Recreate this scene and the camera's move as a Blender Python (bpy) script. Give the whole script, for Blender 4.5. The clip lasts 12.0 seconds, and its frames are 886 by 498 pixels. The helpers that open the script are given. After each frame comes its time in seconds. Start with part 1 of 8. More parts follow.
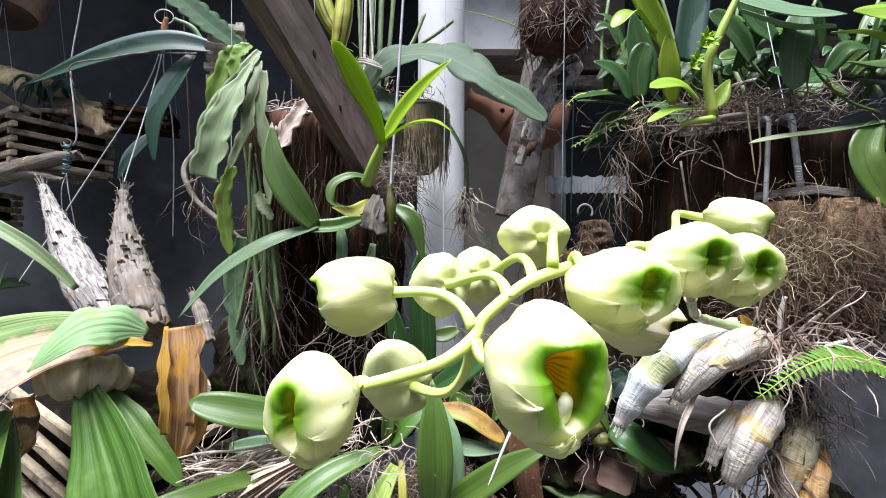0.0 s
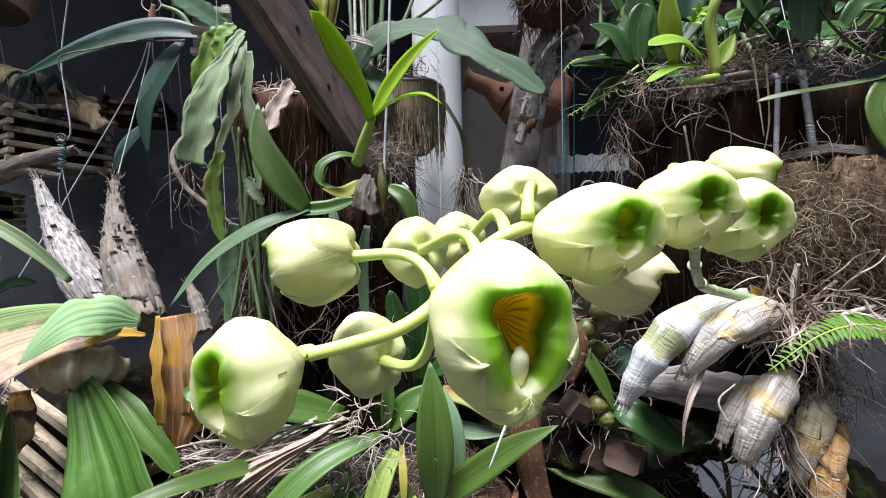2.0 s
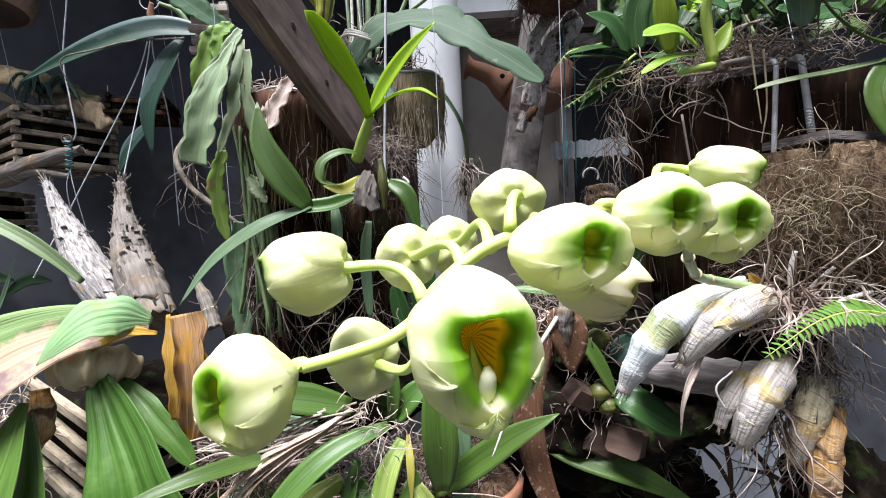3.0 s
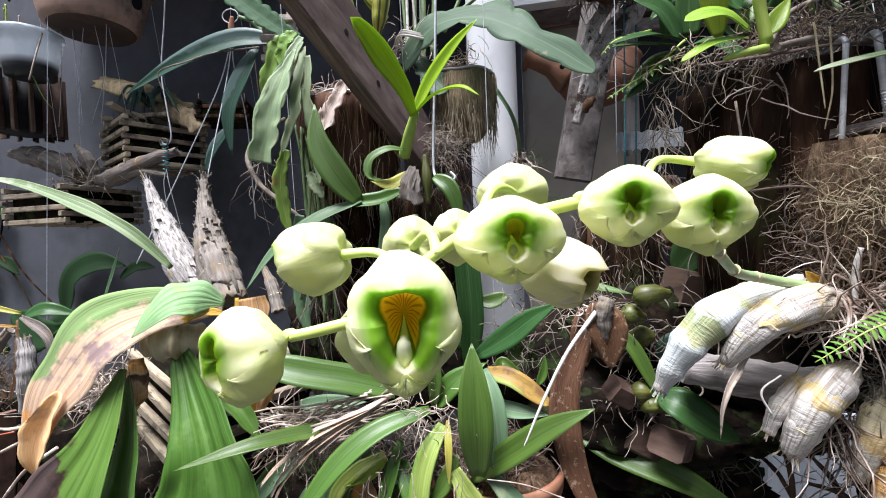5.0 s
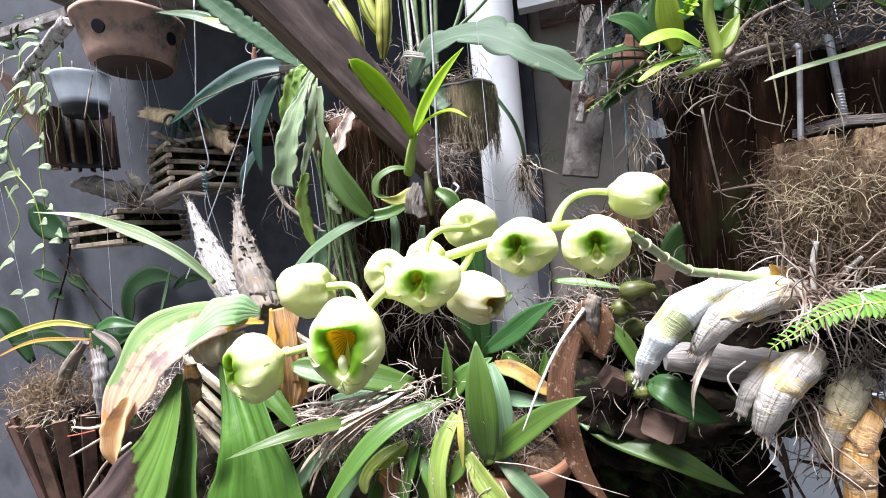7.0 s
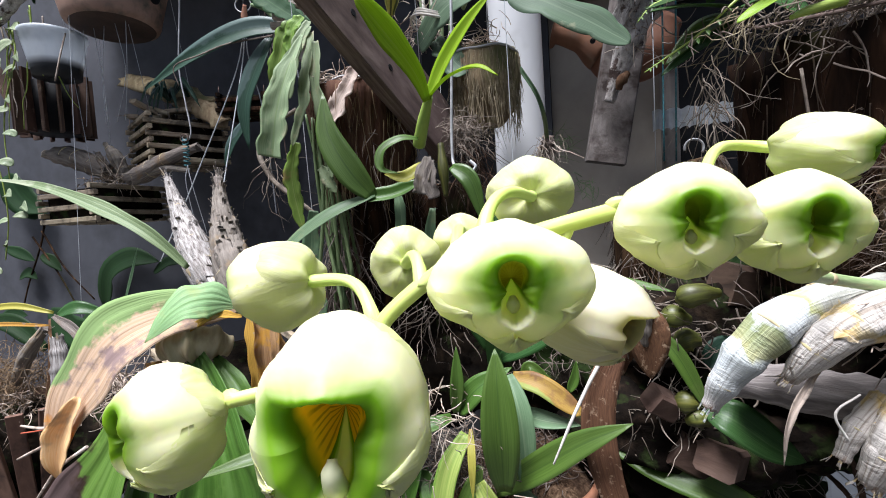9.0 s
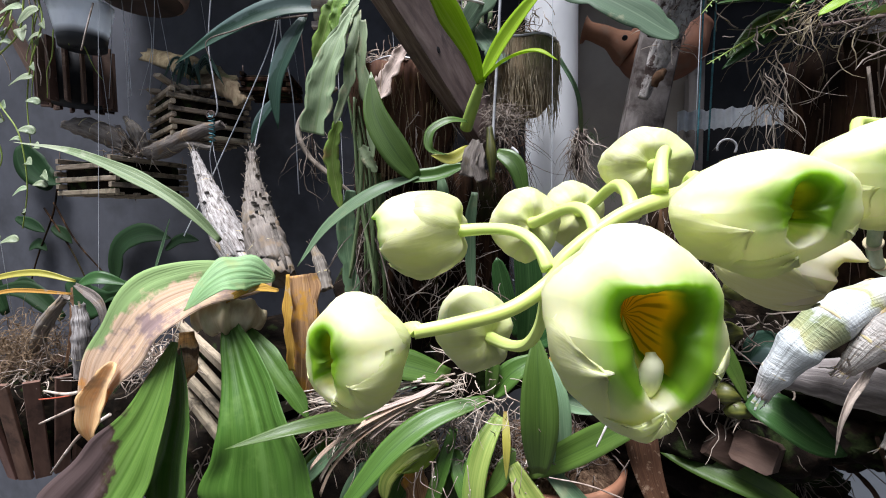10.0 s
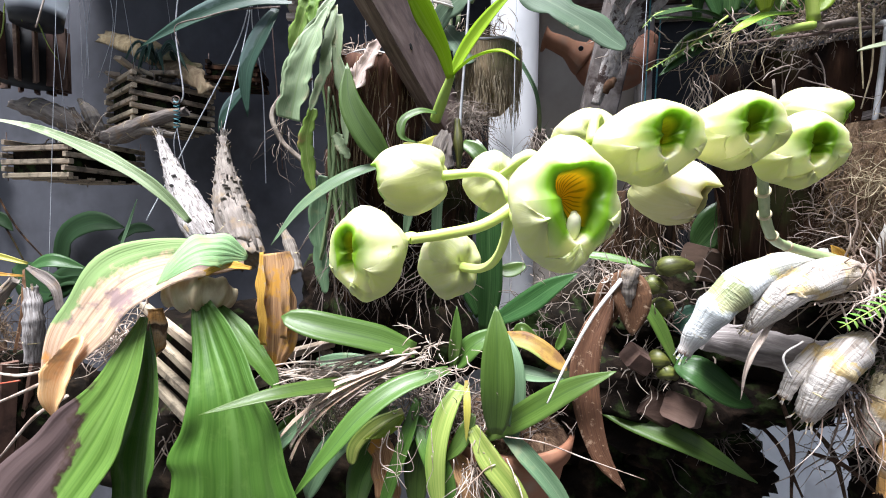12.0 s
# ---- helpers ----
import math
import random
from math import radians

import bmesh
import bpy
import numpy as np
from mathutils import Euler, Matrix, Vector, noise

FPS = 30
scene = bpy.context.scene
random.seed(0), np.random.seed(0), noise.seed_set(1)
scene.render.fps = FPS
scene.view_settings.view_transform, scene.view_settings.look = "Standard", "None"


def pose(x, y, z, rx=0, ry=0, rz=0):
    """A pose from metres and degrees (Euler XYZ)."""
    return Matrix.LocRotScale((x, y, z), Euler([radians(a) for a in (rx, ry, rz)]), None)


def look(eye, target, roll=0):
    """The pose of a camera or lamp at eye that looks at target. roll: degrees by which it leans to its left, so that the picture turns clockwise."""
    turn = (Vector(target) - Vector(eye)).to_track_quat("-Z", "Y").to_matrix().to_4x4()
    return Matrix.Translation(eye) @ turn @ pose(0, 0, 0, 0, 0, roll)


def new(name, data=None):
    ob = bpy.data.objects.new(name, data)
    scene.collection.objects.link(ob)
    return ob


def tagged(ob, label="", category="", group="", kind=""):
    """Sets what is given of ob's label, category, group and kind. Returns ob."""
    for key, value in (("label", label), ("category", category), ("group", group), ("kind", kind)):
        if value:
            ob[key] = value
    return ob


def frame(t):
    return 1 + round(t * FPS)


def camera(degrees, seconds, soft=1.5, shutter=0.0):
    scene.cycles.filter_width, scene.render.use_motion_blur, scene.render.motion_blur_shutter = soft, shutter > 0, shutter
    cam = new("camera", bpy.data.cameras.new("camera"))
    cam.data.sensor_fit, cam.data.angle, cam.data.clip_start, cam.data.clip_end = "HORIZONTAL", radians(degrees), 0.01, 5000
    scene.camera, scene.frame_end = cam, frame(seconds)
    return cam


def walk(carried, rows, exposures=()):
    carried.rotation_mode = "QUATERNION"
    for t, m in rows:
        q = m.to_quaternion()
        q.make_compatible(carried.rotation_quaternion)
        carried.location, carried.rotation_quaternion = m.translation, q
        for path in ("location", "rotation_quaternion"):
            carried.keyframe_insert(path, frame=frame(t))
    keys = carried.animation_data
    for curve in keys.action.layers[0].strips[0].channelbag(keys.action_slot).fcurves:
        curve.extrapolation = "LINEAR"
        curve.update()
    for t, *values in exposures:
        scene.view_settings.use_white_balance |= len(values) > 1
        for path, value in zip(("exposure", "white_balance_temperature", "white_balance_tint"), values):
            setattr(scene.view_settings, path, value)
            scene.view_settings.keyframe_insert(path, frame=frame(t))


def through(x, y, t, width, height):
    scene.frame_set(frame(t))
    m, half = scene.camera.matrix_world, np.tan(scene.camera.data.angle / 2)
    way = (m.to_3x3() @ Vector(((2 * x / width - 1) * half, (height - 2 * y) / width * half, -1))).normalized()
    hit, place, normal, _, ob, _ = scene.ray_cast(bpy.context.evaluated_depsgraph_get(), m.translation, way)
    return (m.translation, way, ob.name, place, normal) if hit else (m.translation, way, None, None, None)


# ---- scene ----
cam = camera(89.5, 12.0, soft=1.0)
PATH = [
    (0, (0.0052, -0.0033, 1.461), (-0.0046, 1.2961, 1.5059), 0.5),
    (0.5, (0.0286, 0.013, 1.4624), (0.0059, 1.3117, 1.5007), -0.5),
    (1, (0.0247, 0.0247, 1.4571), (-0.0091, 1.324, 1.4851), -1.4),
    (1.5, (0.0156, 0.0267, 1.4532), (-0.0182, 1.326, 1.4747), -1.5),
    (2, (0.0228, 0.0175, 1.4487), (-0.0137, 1.3176, 1.4617), -1.3),
    (2.5, (0.0306, 0.0065, 1.452), (-0.0169, 1.3058, 1.4565), -1.3),
    (2.7, (0.0306, 0.0104, 1.4585), (-0.0163, 1.3098, 1.4455), -2.2),
    (4.3, (0.0403, 0.0097, 1.45), (-0.117, 1.2994, 1.409), -2.3),
    (4.5, (0.0396, 0.0046, 1.4487), (-0.1593, 1.289, 1.4103), -2.1),
    (5, (0.0708, -0.002, 1.4546), (-0.1898, 1.2714, 1.4207), -2.2),
    (5.5, (0.0871, -0.0254, 1.4708), (-0.1983, 1.2422, 1.4357), -2.6),
    (6, (0.1144, -0.0156, 1.4669), (-0.1664, 1.2532, 1.4201), -3.5),
    (6.5, (0.1177, -0.0501, 1.4734), (-0.1924, 1.2116, 1.4246), -4.7),
    (7, (0.1313, -0.0513, 1.4754), (-0.2321, 1.196, 1.4266), -5.6),
    (7.2, (0.1307, -0.0501, 1.4767), (-0.2424, 1.1941, 1.4221), -6.0),
    (8.8, (0.078, 0.0449, 1.4637), (-0.2756, 1.2942, 1.398), -4.1),
    (9, (0.0754, 0.0474, 1.4669), (-0.2723, 1.2981, 1.3954), -3.5),
    (9.5, (0.0527, 0.0403, 1.4676), (-0.2886, 1.2922, 1.3896), -2.1),
    (10, (0.0208, 0.0273, 1.4526), (-0.3217, 1.2786, 1.3675), -0.6),
    (10.5, (0.0046, 0.0163, 1.437), (-0.3061, 1.2766, 1.3622), 0.6),
    (11, (0.0026, -0.0059, 1.4422), (-0.2633, 1.2643, 1.3714), 1.1),
    (11.5, (0.0267, -0.0189, 1.4487), (-0.2158, 1.2565, 1.3752), 0.8),
    (12, (0.0215, -0.0221, 1.4246), (-0.208, 1.2558, 1.3505), 0.9),
]
walk(cam, [(t, look(eye, target, roll)) for t, eye, target, roll in PATH],
     exposures=[(0, 1.55), (1.0, 1.32), (1.5, 1.28), (2.0, 1.26), (2.5, 1.49), (4.5, 1.49), (5.5, 1.66), (6.5, 1.95), (7.0, 1.95), (9.0, 1.28), (9.5, 1.18), (10.0, 1.2), (10.5, 1.32), (11.0, 1.54), (11.5, 1.7), (12.0, 1.85)])

# ---- sky and sun ----
world = bpy.data.worlds.new("sky")
world.use_nodes = True
scene.world = world
sky = world.node_tree.nodes.new("ShaderNodeTexSky")
sky.sky_type, sky.sun_disc = "NISHITA", False
sky.sun_elevation, sky.sun_rotation = radians(72), radians(205)
sky.air_density, sky.dust_density, sky.ozone_density = 1.0, 4.0, 1.0
world.node_tree.links.new(sky.outputs[0], world.node_tree.nodes["Background"].inputs[0])
world.node_tree.nodes["Background"].inputs[1].default_value = 0.052
sun = new("sun", bpy.data.lights.new("sun", "SUN"))
sun.data.energy, sun.data.angle, sun.data.color = 3.85, radians(28), (0.975, 0.985, 1.08)
sun.matrix_world = look((-0.35, -0.75, 3.2), (0, 0, 0.6))

# ---- materials ----
RGB = lambda c: (c[0], c[1], c[2], 1.0)


def surface(name, colors, scale=(30, 30, 30), coord="Object", rough=0.7, bump=0.3, detail=5.0, stain=None, stain_at=(0.5, 0.62), stain_scale=6.0,
            metal=0.0, through=0.0, vary=0.12, spec=0.5, depth=0.002, distort=0.3, mid=None, tip=None, half=None, bands=None, fall=None, rot=None):
    """A ramp of colours over a stretched noise, stains of a second scale, a little change from thing to thing, and fine relief.
    mid: colour of a leaf's midrib; tip: (colour, start) of a leaf's dying end; through: how much light passes."""
    m = bpy.data.materials.new(name)
    m.use_nodes = True
    t = m.node_tree
    b = t.nodes["Principled BSDF"]
    link = t.links.new

    def node(kind, **values):
        n = t.nodes.new(kind)
        for k, v in values.items():
            n.inputs[k].default_value = v
        return n

    co = t.nodes.new("ShaderNodeTexCoord")
    mp = node("ShaderNodeMapping", Scale=scale)
    link(co.outputs[coord], mp.inputs["Vector"])
    info = t.nodes.new("ShaderNodeObjectInfo")
    shift = node("ShaderNodeVectorMath")
    shift.operation = "ADD"
    mul = node("ShaderNodeMath")
    mul.operation = "MULTIPLY"
    mul.inputs[1].default_value = 37.0
    link(info.outputs["Random"], mul.inputs[0])
    link(mp.outputs[0], shift.inputs[0])
    link(mul.outputs[0], shift.inputs[1])
    nz = node("ShaderNodeTexNoise", Scale=1.0, Detail=detail, Roughness=0.6, Distortion=distort)
    link(shift.outputs[0], nz.inputs["Vector"])
    ramp = t.nodes.new("ShaderNodeValToRGB")
    el = ramp.color_ramp.elements
    el[0].position, el[0].color = colors[0][0], RGB(colors[0][1])
    el[1].position, el[1].color = colors[-1][0], RGB(colors[-1][1])
    for p, c in colors[1:-1]:
        el.new(p).color = RGB(c)
    link(nz.outputs[0], ramp.inputs[0])
    out = ramp.outputs[0]

    def blend(fac, a, colour):
        x = t.nodes.new("ShaderNodeMix")
        x.data_type = "RGBA"
        link(fac, x.inputs[0])
        link(a, x.inputs[6])
        x.inputs[7].default_value = RGB(colour)
        return x.outputs[2]

    def span(value, lo, hi, to0=0.0, to1=1.0):
        r = node("ShaderNodeMapRange")
        r.inputs[1].default_value, r.inputs[2].default_value = lo, hi
        r.inputs[3].default_value, r.inputs[4].default_value = to0, to1
        link(value, r.inputs[0])
        return r.outputs[0]

    n2 = node("ShaderNodeTexNoise", Scale=stain_scale, Detail=4.0, Roughness=0.65)
    add = t.nodes.new("ShaderNodeVectorMath")
    add.operation = "ADD"
    link(co.outputs["Object"], add.inputs[0])
    link(mul.outputs[0], add.inputs[1])
    link(add.outputs[0], n2.inputs["Vector"])
    if stain:
        out = blend(span(n2.outputs[0], *stain_at), out, stain)
    sep = t.nodes.new("ShaderNodeSeparateXYZ")
    link(co.outputs["UV"], sep.inputs[0])
    if mid:
        d = node("ShaderNodeMath")
        d.operation = "SUBTRACT"
        d.inputs[1].default_value = 0.5
        link(sep.outputs[1], d.inputs[0])
        a = node("ShaderNodeMath")
        a.operation = "ABSOLUTE"
        link(d.outputs[0], a.inputs[0])
        out = blend(span(a.outputs[0], 0.008, 0.035, 0.55, 0.0), out, mid)
    if half:
        g = node("ShaderNodeMath")
        g.operation = "ADD"
        link(sep.outputs[1], g.inputs[0])
        link(span(n2.outputs[0], 0.3, 0.7, -0.16, 0.16), g.inputs[1])
        g2 = node("ShaderNodeMath")
        g2.operation = "SUBTRACT"
        link(g.outputs[0], g2.inputs[0])
        link(span(sep.outputs[0], 0.45, 0.85, 0.0, 0.5), g2.inputs[1])
        out = blend(span(g2.outputs[0], half[1], half[1] + 0.10), out, half[0])
    if tip:
        s = node("ShaderNodeMath")
        s.operation = "ADD"
        link(sep.outputs[0], s.inputs[0])
        link(span(n2.outputs[0], 0.3, 0.7, -0.22, 0.22), s.inputs[1])
        out = blend(span(s.outputs[0], tip[1], tip[1] + 0.08), out, tip[0])
    if bands:
        g = node("ShaderNodeMath")
        g.operation = "MULTIPLY_ADD"
        g.inputs[1].default_value = 1 / 1.5
        link(sep.outputs[0], g.inputs[0])
        link(span(n2.outputs[0], 0.3, 0.7, -0.035, 0.035), g.inputs[2])
        br = t.nodes.new("ShaderNodeValToRGB")
        e2 = br.color_ramp.elements
        for k, (p, c, a) in enumerate(bands):
            q = e2[k] if k < 2 else e2.new(p)
            q.position, q.color = p, (*c, a)
        link(g.outputs[0], br.inputs[0])
        x = t.nodes.new("ShaderNodeMix")
        x.data_type = "RGBA"
        link(br.outputs[1], x.inputs[0])
        link(out, x.inputs[6])
        link(br.outputs[0], x.inputs[7])
        out = x.outputs[2]
    if rot:
        a1 = node("ShaderNodeMath")
        a1.operation = "MULTIPLY_ADD"
        a1.inputs[1].default_value = 0.5
        link(sep.outputs[1], a1.inputs[0])
        link(sep.outputs[0], a1.inputs[2])
        a2 = node("ShaderNodeMath")
        a2.operation = "ADD"
        link(a1.outputs[0], a2.inputs[0])
        link(span(n2.outputs[0], 0.3, 0.7, -0.14, 0.14), a2.inputs[1])
        out = blend(span(a2.outputs[0], rot[2] - 0.05, rot[2] - 0.01), out, rot[1])
        out = blend(span(a2.outputs[0], rot[2], rot[2] + 0.05, 0.0, 0.86), out, rot[0])
    if fall:
        out = blend(span(sep.outputs[0], fall[1], fall[2], 0.0, 0.93), out, fall[0])
    hsv = t.nodes.new("ShaderNodeHueSaturation")
    link(span(info.outputs["Random"], 0, 1, 1 - vary, 1 + vary), hsv.inputs["Value"])
    link(span(info.outputs["Random"], 0, 1, 0.5 - vary * 0.08, 0.5 + vary * 0.08), hsv.inputs["Hue"])
    link(out, hsv.inputs["Color"])
    link(hsv.outputs[0], b.inputs["Base Color"])
    link(span(nz.outputs[0], 0.2, 0.8, rough - 0.1, min(1, rough + 0.1)), b.inputs["Roughness"])
    b.inputs["Metallic"].default_value = metal
    b.inputs["Specular IOR Level"].default_value = spec
    if bump:
        bp = node("ShaderNodeBump", Strength=bump, Distance=depth)
        link(nz.outputs[0], bp.inputs["Height"])
        link(bp.outputs[0], b.inputs["Normal"])
    if through:
        tr = t.nodes.new("ShaderNodeBsdfTranslucent")
        link(hsv.outputs[0], tr.inputs[0])
        mx = node("ShaderNodeMixShader")
        mx.inputs[0].default_value = through
        link(b.outputs[0], mx.inputs[1])
        link(tr.outputs[0], mx.inputs[2])
        link(mx.outputs[0], t.nodes["Material Output"].inputs[0])
    return m


def leaf_surface(name, dark, light, mid=None, tip=None, stain=None, rough=0.38, through=0.25, vary=0.15, stain_at=(0.58, 0.66), stain_scale=14, scale=(2.5, 34, 1), bump=0.25, half=None, spec=0.35):
    return surface(name, [(0.25, dark), (0.75, light)], scale, "UV", rough, bump, 3.0, stain, stain_at, stain_scale, 0.0, through, vary, spec, 0.0012, 0.1, mid, tip, half)


GREEN = leaf_surface("strap_leaf", (0.053, 0.122, 0.016), (0.104, 0.202, 0.036), mid=(0.028, 0.075, 0.012), stain=(0.13, 0.20, 0.05), stain_at=(0.58, 0.75), rough=0.40, spec=0.58)
GREY_GREEN = leaf_surface("grey_green_leaf", (0.10, 0.19, 0.10), (0.20, 0.31, 0.17), mid=(0.28, 0.38, 0.22), stain=(0.25, 0.30, 0.16))
DARK_GREEN = leaf_surface("dark_leaf", (0.018, 0.060, 0.015), (0.058, 0.130, 0.038), mid=(0.09, 0.17, 0.06), rough=0.34, spec=0.26)
BLUE_GREEN = leaf_surface("bluish_leaf", (0.016, 0.055, 0.034), (0.048, 0.105, 0.072), mid=(0.05, 0.12, 0.07), rough=0.46, half=((0.10, 0.16, 0.145), 0.56))
BRIGHT = leaf_surface("young_leaf", (0.28, 0.50, 0.02), (0.44, 0.64, 0.05), mid=(0.46, 0.62, 0.10), through=0.5)
LIME = leaf_surface("lime_leaf", (0.20, 0.34, 0.03), (0.34, 0.46, 0.06), mid=(0.30, 0.42, 0.10), through=0.35, rough=0.3)
PLEATED = leaf_surface("pleated_leaf", (0.044, 0.108, 0.013), (0.092, 0.180, 0.030), mid=(0.12, 0.22, 0.05), stain=(0.11, 0.20, 0.04), stain_at=(0.55, 0.72), stain_scale=22, rough=0.40, scale=(0.9, 36, 1), bump=0.7, spec=0.40)
PLEATED_PALE = leaf_surface("pale_pleated_leaf", (0.15, 0.30, 0.11), (0.36, 0.52, 0.26), mid=(0.22, 0.38, 0.13), stain=(0.34, 0.40, 0.16), stain_at=(0.55, 0.72), stain_scale=18, rough=0.55, scale=(0.8, 55, 1), bump=0.7)
PLEATED_OLD = surface("pleated_leaf_rotting", [(0.25, (0.075, 0.165, 0.022)), (0.75, (0.155, 0.275, 0.052))], (0.9, 40, 1), "UV", 0.46, 0.5, 3.0, (0.20, 0.34, 0.06), (0.58, 0.70), 14, 0.0, 0.25, 0.1, 0.5, 0.0012, 0.1, (0.22, 0.38, 0.09),
                      rot=((0.11, 0.075, 0.072), (0.060, 0.036, 0.026), 0.86))
WITHERED = leaf_surface("withered_leaf", (0.56, 0.36, 0.20), (0.82, 0.65, 0.48), stain=(0.36, 0.26, 0.24), stain_at=(0.52, 0.64), stain_scale=26, rough=0.75, scale=(1.2, 55, 1), bump=0.9, tip=((0.78, 0.42, 0.14), 0.80), half=((0.26, 0.40, 0.15), 0.62))
ORANGE_DRY = leaf_surface("orange_dry_leaf", (0.34, 0.15, 0.03), (0.74, 0.46, 0.08), stain=(0.50, 0.36, 0.22), rough=0.8, scale=(3, 20, 1), bump=1.0, stain_scale=40)
BROWN_DRY = leaf_surface("brown_dry_leaf", (0.075, 0.034, 0.016), (0.17, 0.085, 0.042), mid=(0.14, 0.07, 0.035), stain=(0.36, 0.25, 0.16), stain_at=(0.57, 0.66), rough=0.8, stain_scale=110, through=0.05, bump=1.0, scale=(14, 22, 1))
YELLOWING = leaf_surface("yellowing_leaf", (0.32, 0.34, 0.05), (0.50, 0.42, 0.10), stain=(0.36, 0.20, 0.07), through=0.3)
PALE_STRIPED = leaf_surface("pale_striped_leaf", (0.05, 0.12, 0.025), (0.36, 0.42, 0.24), tip=((0.34, 0.38, 0.25), 0.72), scale=(0.8, 26, 1), through=0.3, rough=0.5)
VARIEGATED = leaf_surface("variegated_leaf", (0.14, 0.24, 0.10), (0.46, 0.50, 0.34), scale=(4, 9, 1), rough=0.45)
# Leaf green taken almost to black: the leaves' shade is in the colour.
CLIMBER_SHADED = leaf_surface("shaded_climber_leaf", (0.006, 0.020, 0.006), (0.018, 0.048, 0.014), mid=(0.02, 0.05, 0.02), rough=0.6, through=0.1, spec=0.15)
STRIPED_YELLOW = leaf_surface("half_yellow_leaf", (0.13, 0.26, 0.035), (0.46, 0.52, 0.14), stain=(0.62, 0.52, 0.28), stain_at=(0.60, 0.70), scale=(0.7, 9, 1), rough=0.45, through=0.3, spec=0.5)
STRIPED_ORANGE = leaf_surface("orange_yellow_leaf", (0.26, 0.14, 0.03), (0.40, 0.25, 0.06), stain=(0.20, 0.10, 0.04), stain_at=(0.52, 0.64), stain_scale=34, rough=0.5, through=0.25, half=((0.26, 0.30, 0.07), 0.62))
FERN = leaf_surface("fern_leaf", (0.085, 0.215, 0.026), (0.19, 0.36, 0.055), rough=0.55, through=0.35)
CACTUS = leaf_surface("flat_stem_leaf", (0.19, 0.28, 0.14), (0.36, 0.45, 0.27), mid=(0.24, 0.34, 0.13), stain=(0.46, 0.44, 0.28), stain_at=(0.56, 0.70), stain_scale=30, rough=0.5)
GREY_CACTUS = leaf_surface("grey_flat_stem", (0.060, 0.105, 0.062), (0.115, 0.165, 0.105), mid=(0.16, 0.22, 0.14), stain=(0.20, 0.22, 0.14), stain_at=(0.62, 0.72), stain_scale=30, rough=0.55, spec=0.18)
CACTUS_DEEP = leaf_surface("flat_stem_green", (0.10, 0.20, 0.03), (0.22, 0.32, 0.06), mid=(0.30, 0.36, 0.12), stain=(0.30, 0.24, 0.08), stain_at=(0.60, 0.68), rough=0.5)
GREEN_STEM = surface("green_stem", [(0.3, (0.26, 0.38, 0.06)), (0.7, (0.42, 0.54, 0.12))], (3, 6, 1), "UV", 0.45, 0.1, 2.0, through=0.1)
SPIKE_STEM = surface("spike_stem", [(0.3, (0.60, 0.74, 0.17)), (0.7, (0.77, 0.87, 0.32))], (3, 6, 1), "UV", 0.4, 0.1, 2.0, through=0.15)
OLD_STEM = surface("spike_base", [(0.3, (0.20, 0.29, 0.12)), (0.6, (0.32, 0.40, 0.20)), (0.75, (0.45, 0.42, 0.20))], (6, 6, 1), "UV", 0.5, 0.2, 3.0)
GREY_STEM = surface("grey_green_stem", [(0.3, (0.09, 0.15, 0.055)), (0.7, (0.22, 0.31, 0.14))], (5, 5, 1), "UV", 0.6, 0.3, 3.0)
PAPER = surface("papery_sheath", [(0.34, (0.05, 0.038, 0.032)), (0.44, (0.20, 0.18, 0.165)), (0.66, (0.46, 0.445, 0.43))], (4, 50, 1), "UV", 0.85, 0.9, 6.0,
                stain=(0.42, 0.31, 0.16), stain_at=(0.60, 0.70), stain_scale=22, depth=0.003)
PAPER_DULL = surface("dull_sheath", [(0.25, (0.06, 0.045, 0.038)), (0.45, (0.17, 0.145, 0.122)), (0.75, (0.32, 0.285, 0.25))], (2.5, 24, 1), "UV", 0.85, 0.9, 6.0,
                     stain=(0.24, 0.17, 0.10), stain_at=(0.55, 0.68), stain_scale=22, depth=0.003)
WHITE_, YEL_, OLIVE_, SILVER_, TANB_ = (0.50, 0.47, 0.44), (0.44, 0.31, 0.09), (0.17, 0.20, 0.035), (0.34, 0.39, 0.38), (0.24, 0.14, 0.08)
RING_ = (0.07, 0.045, 0.035)


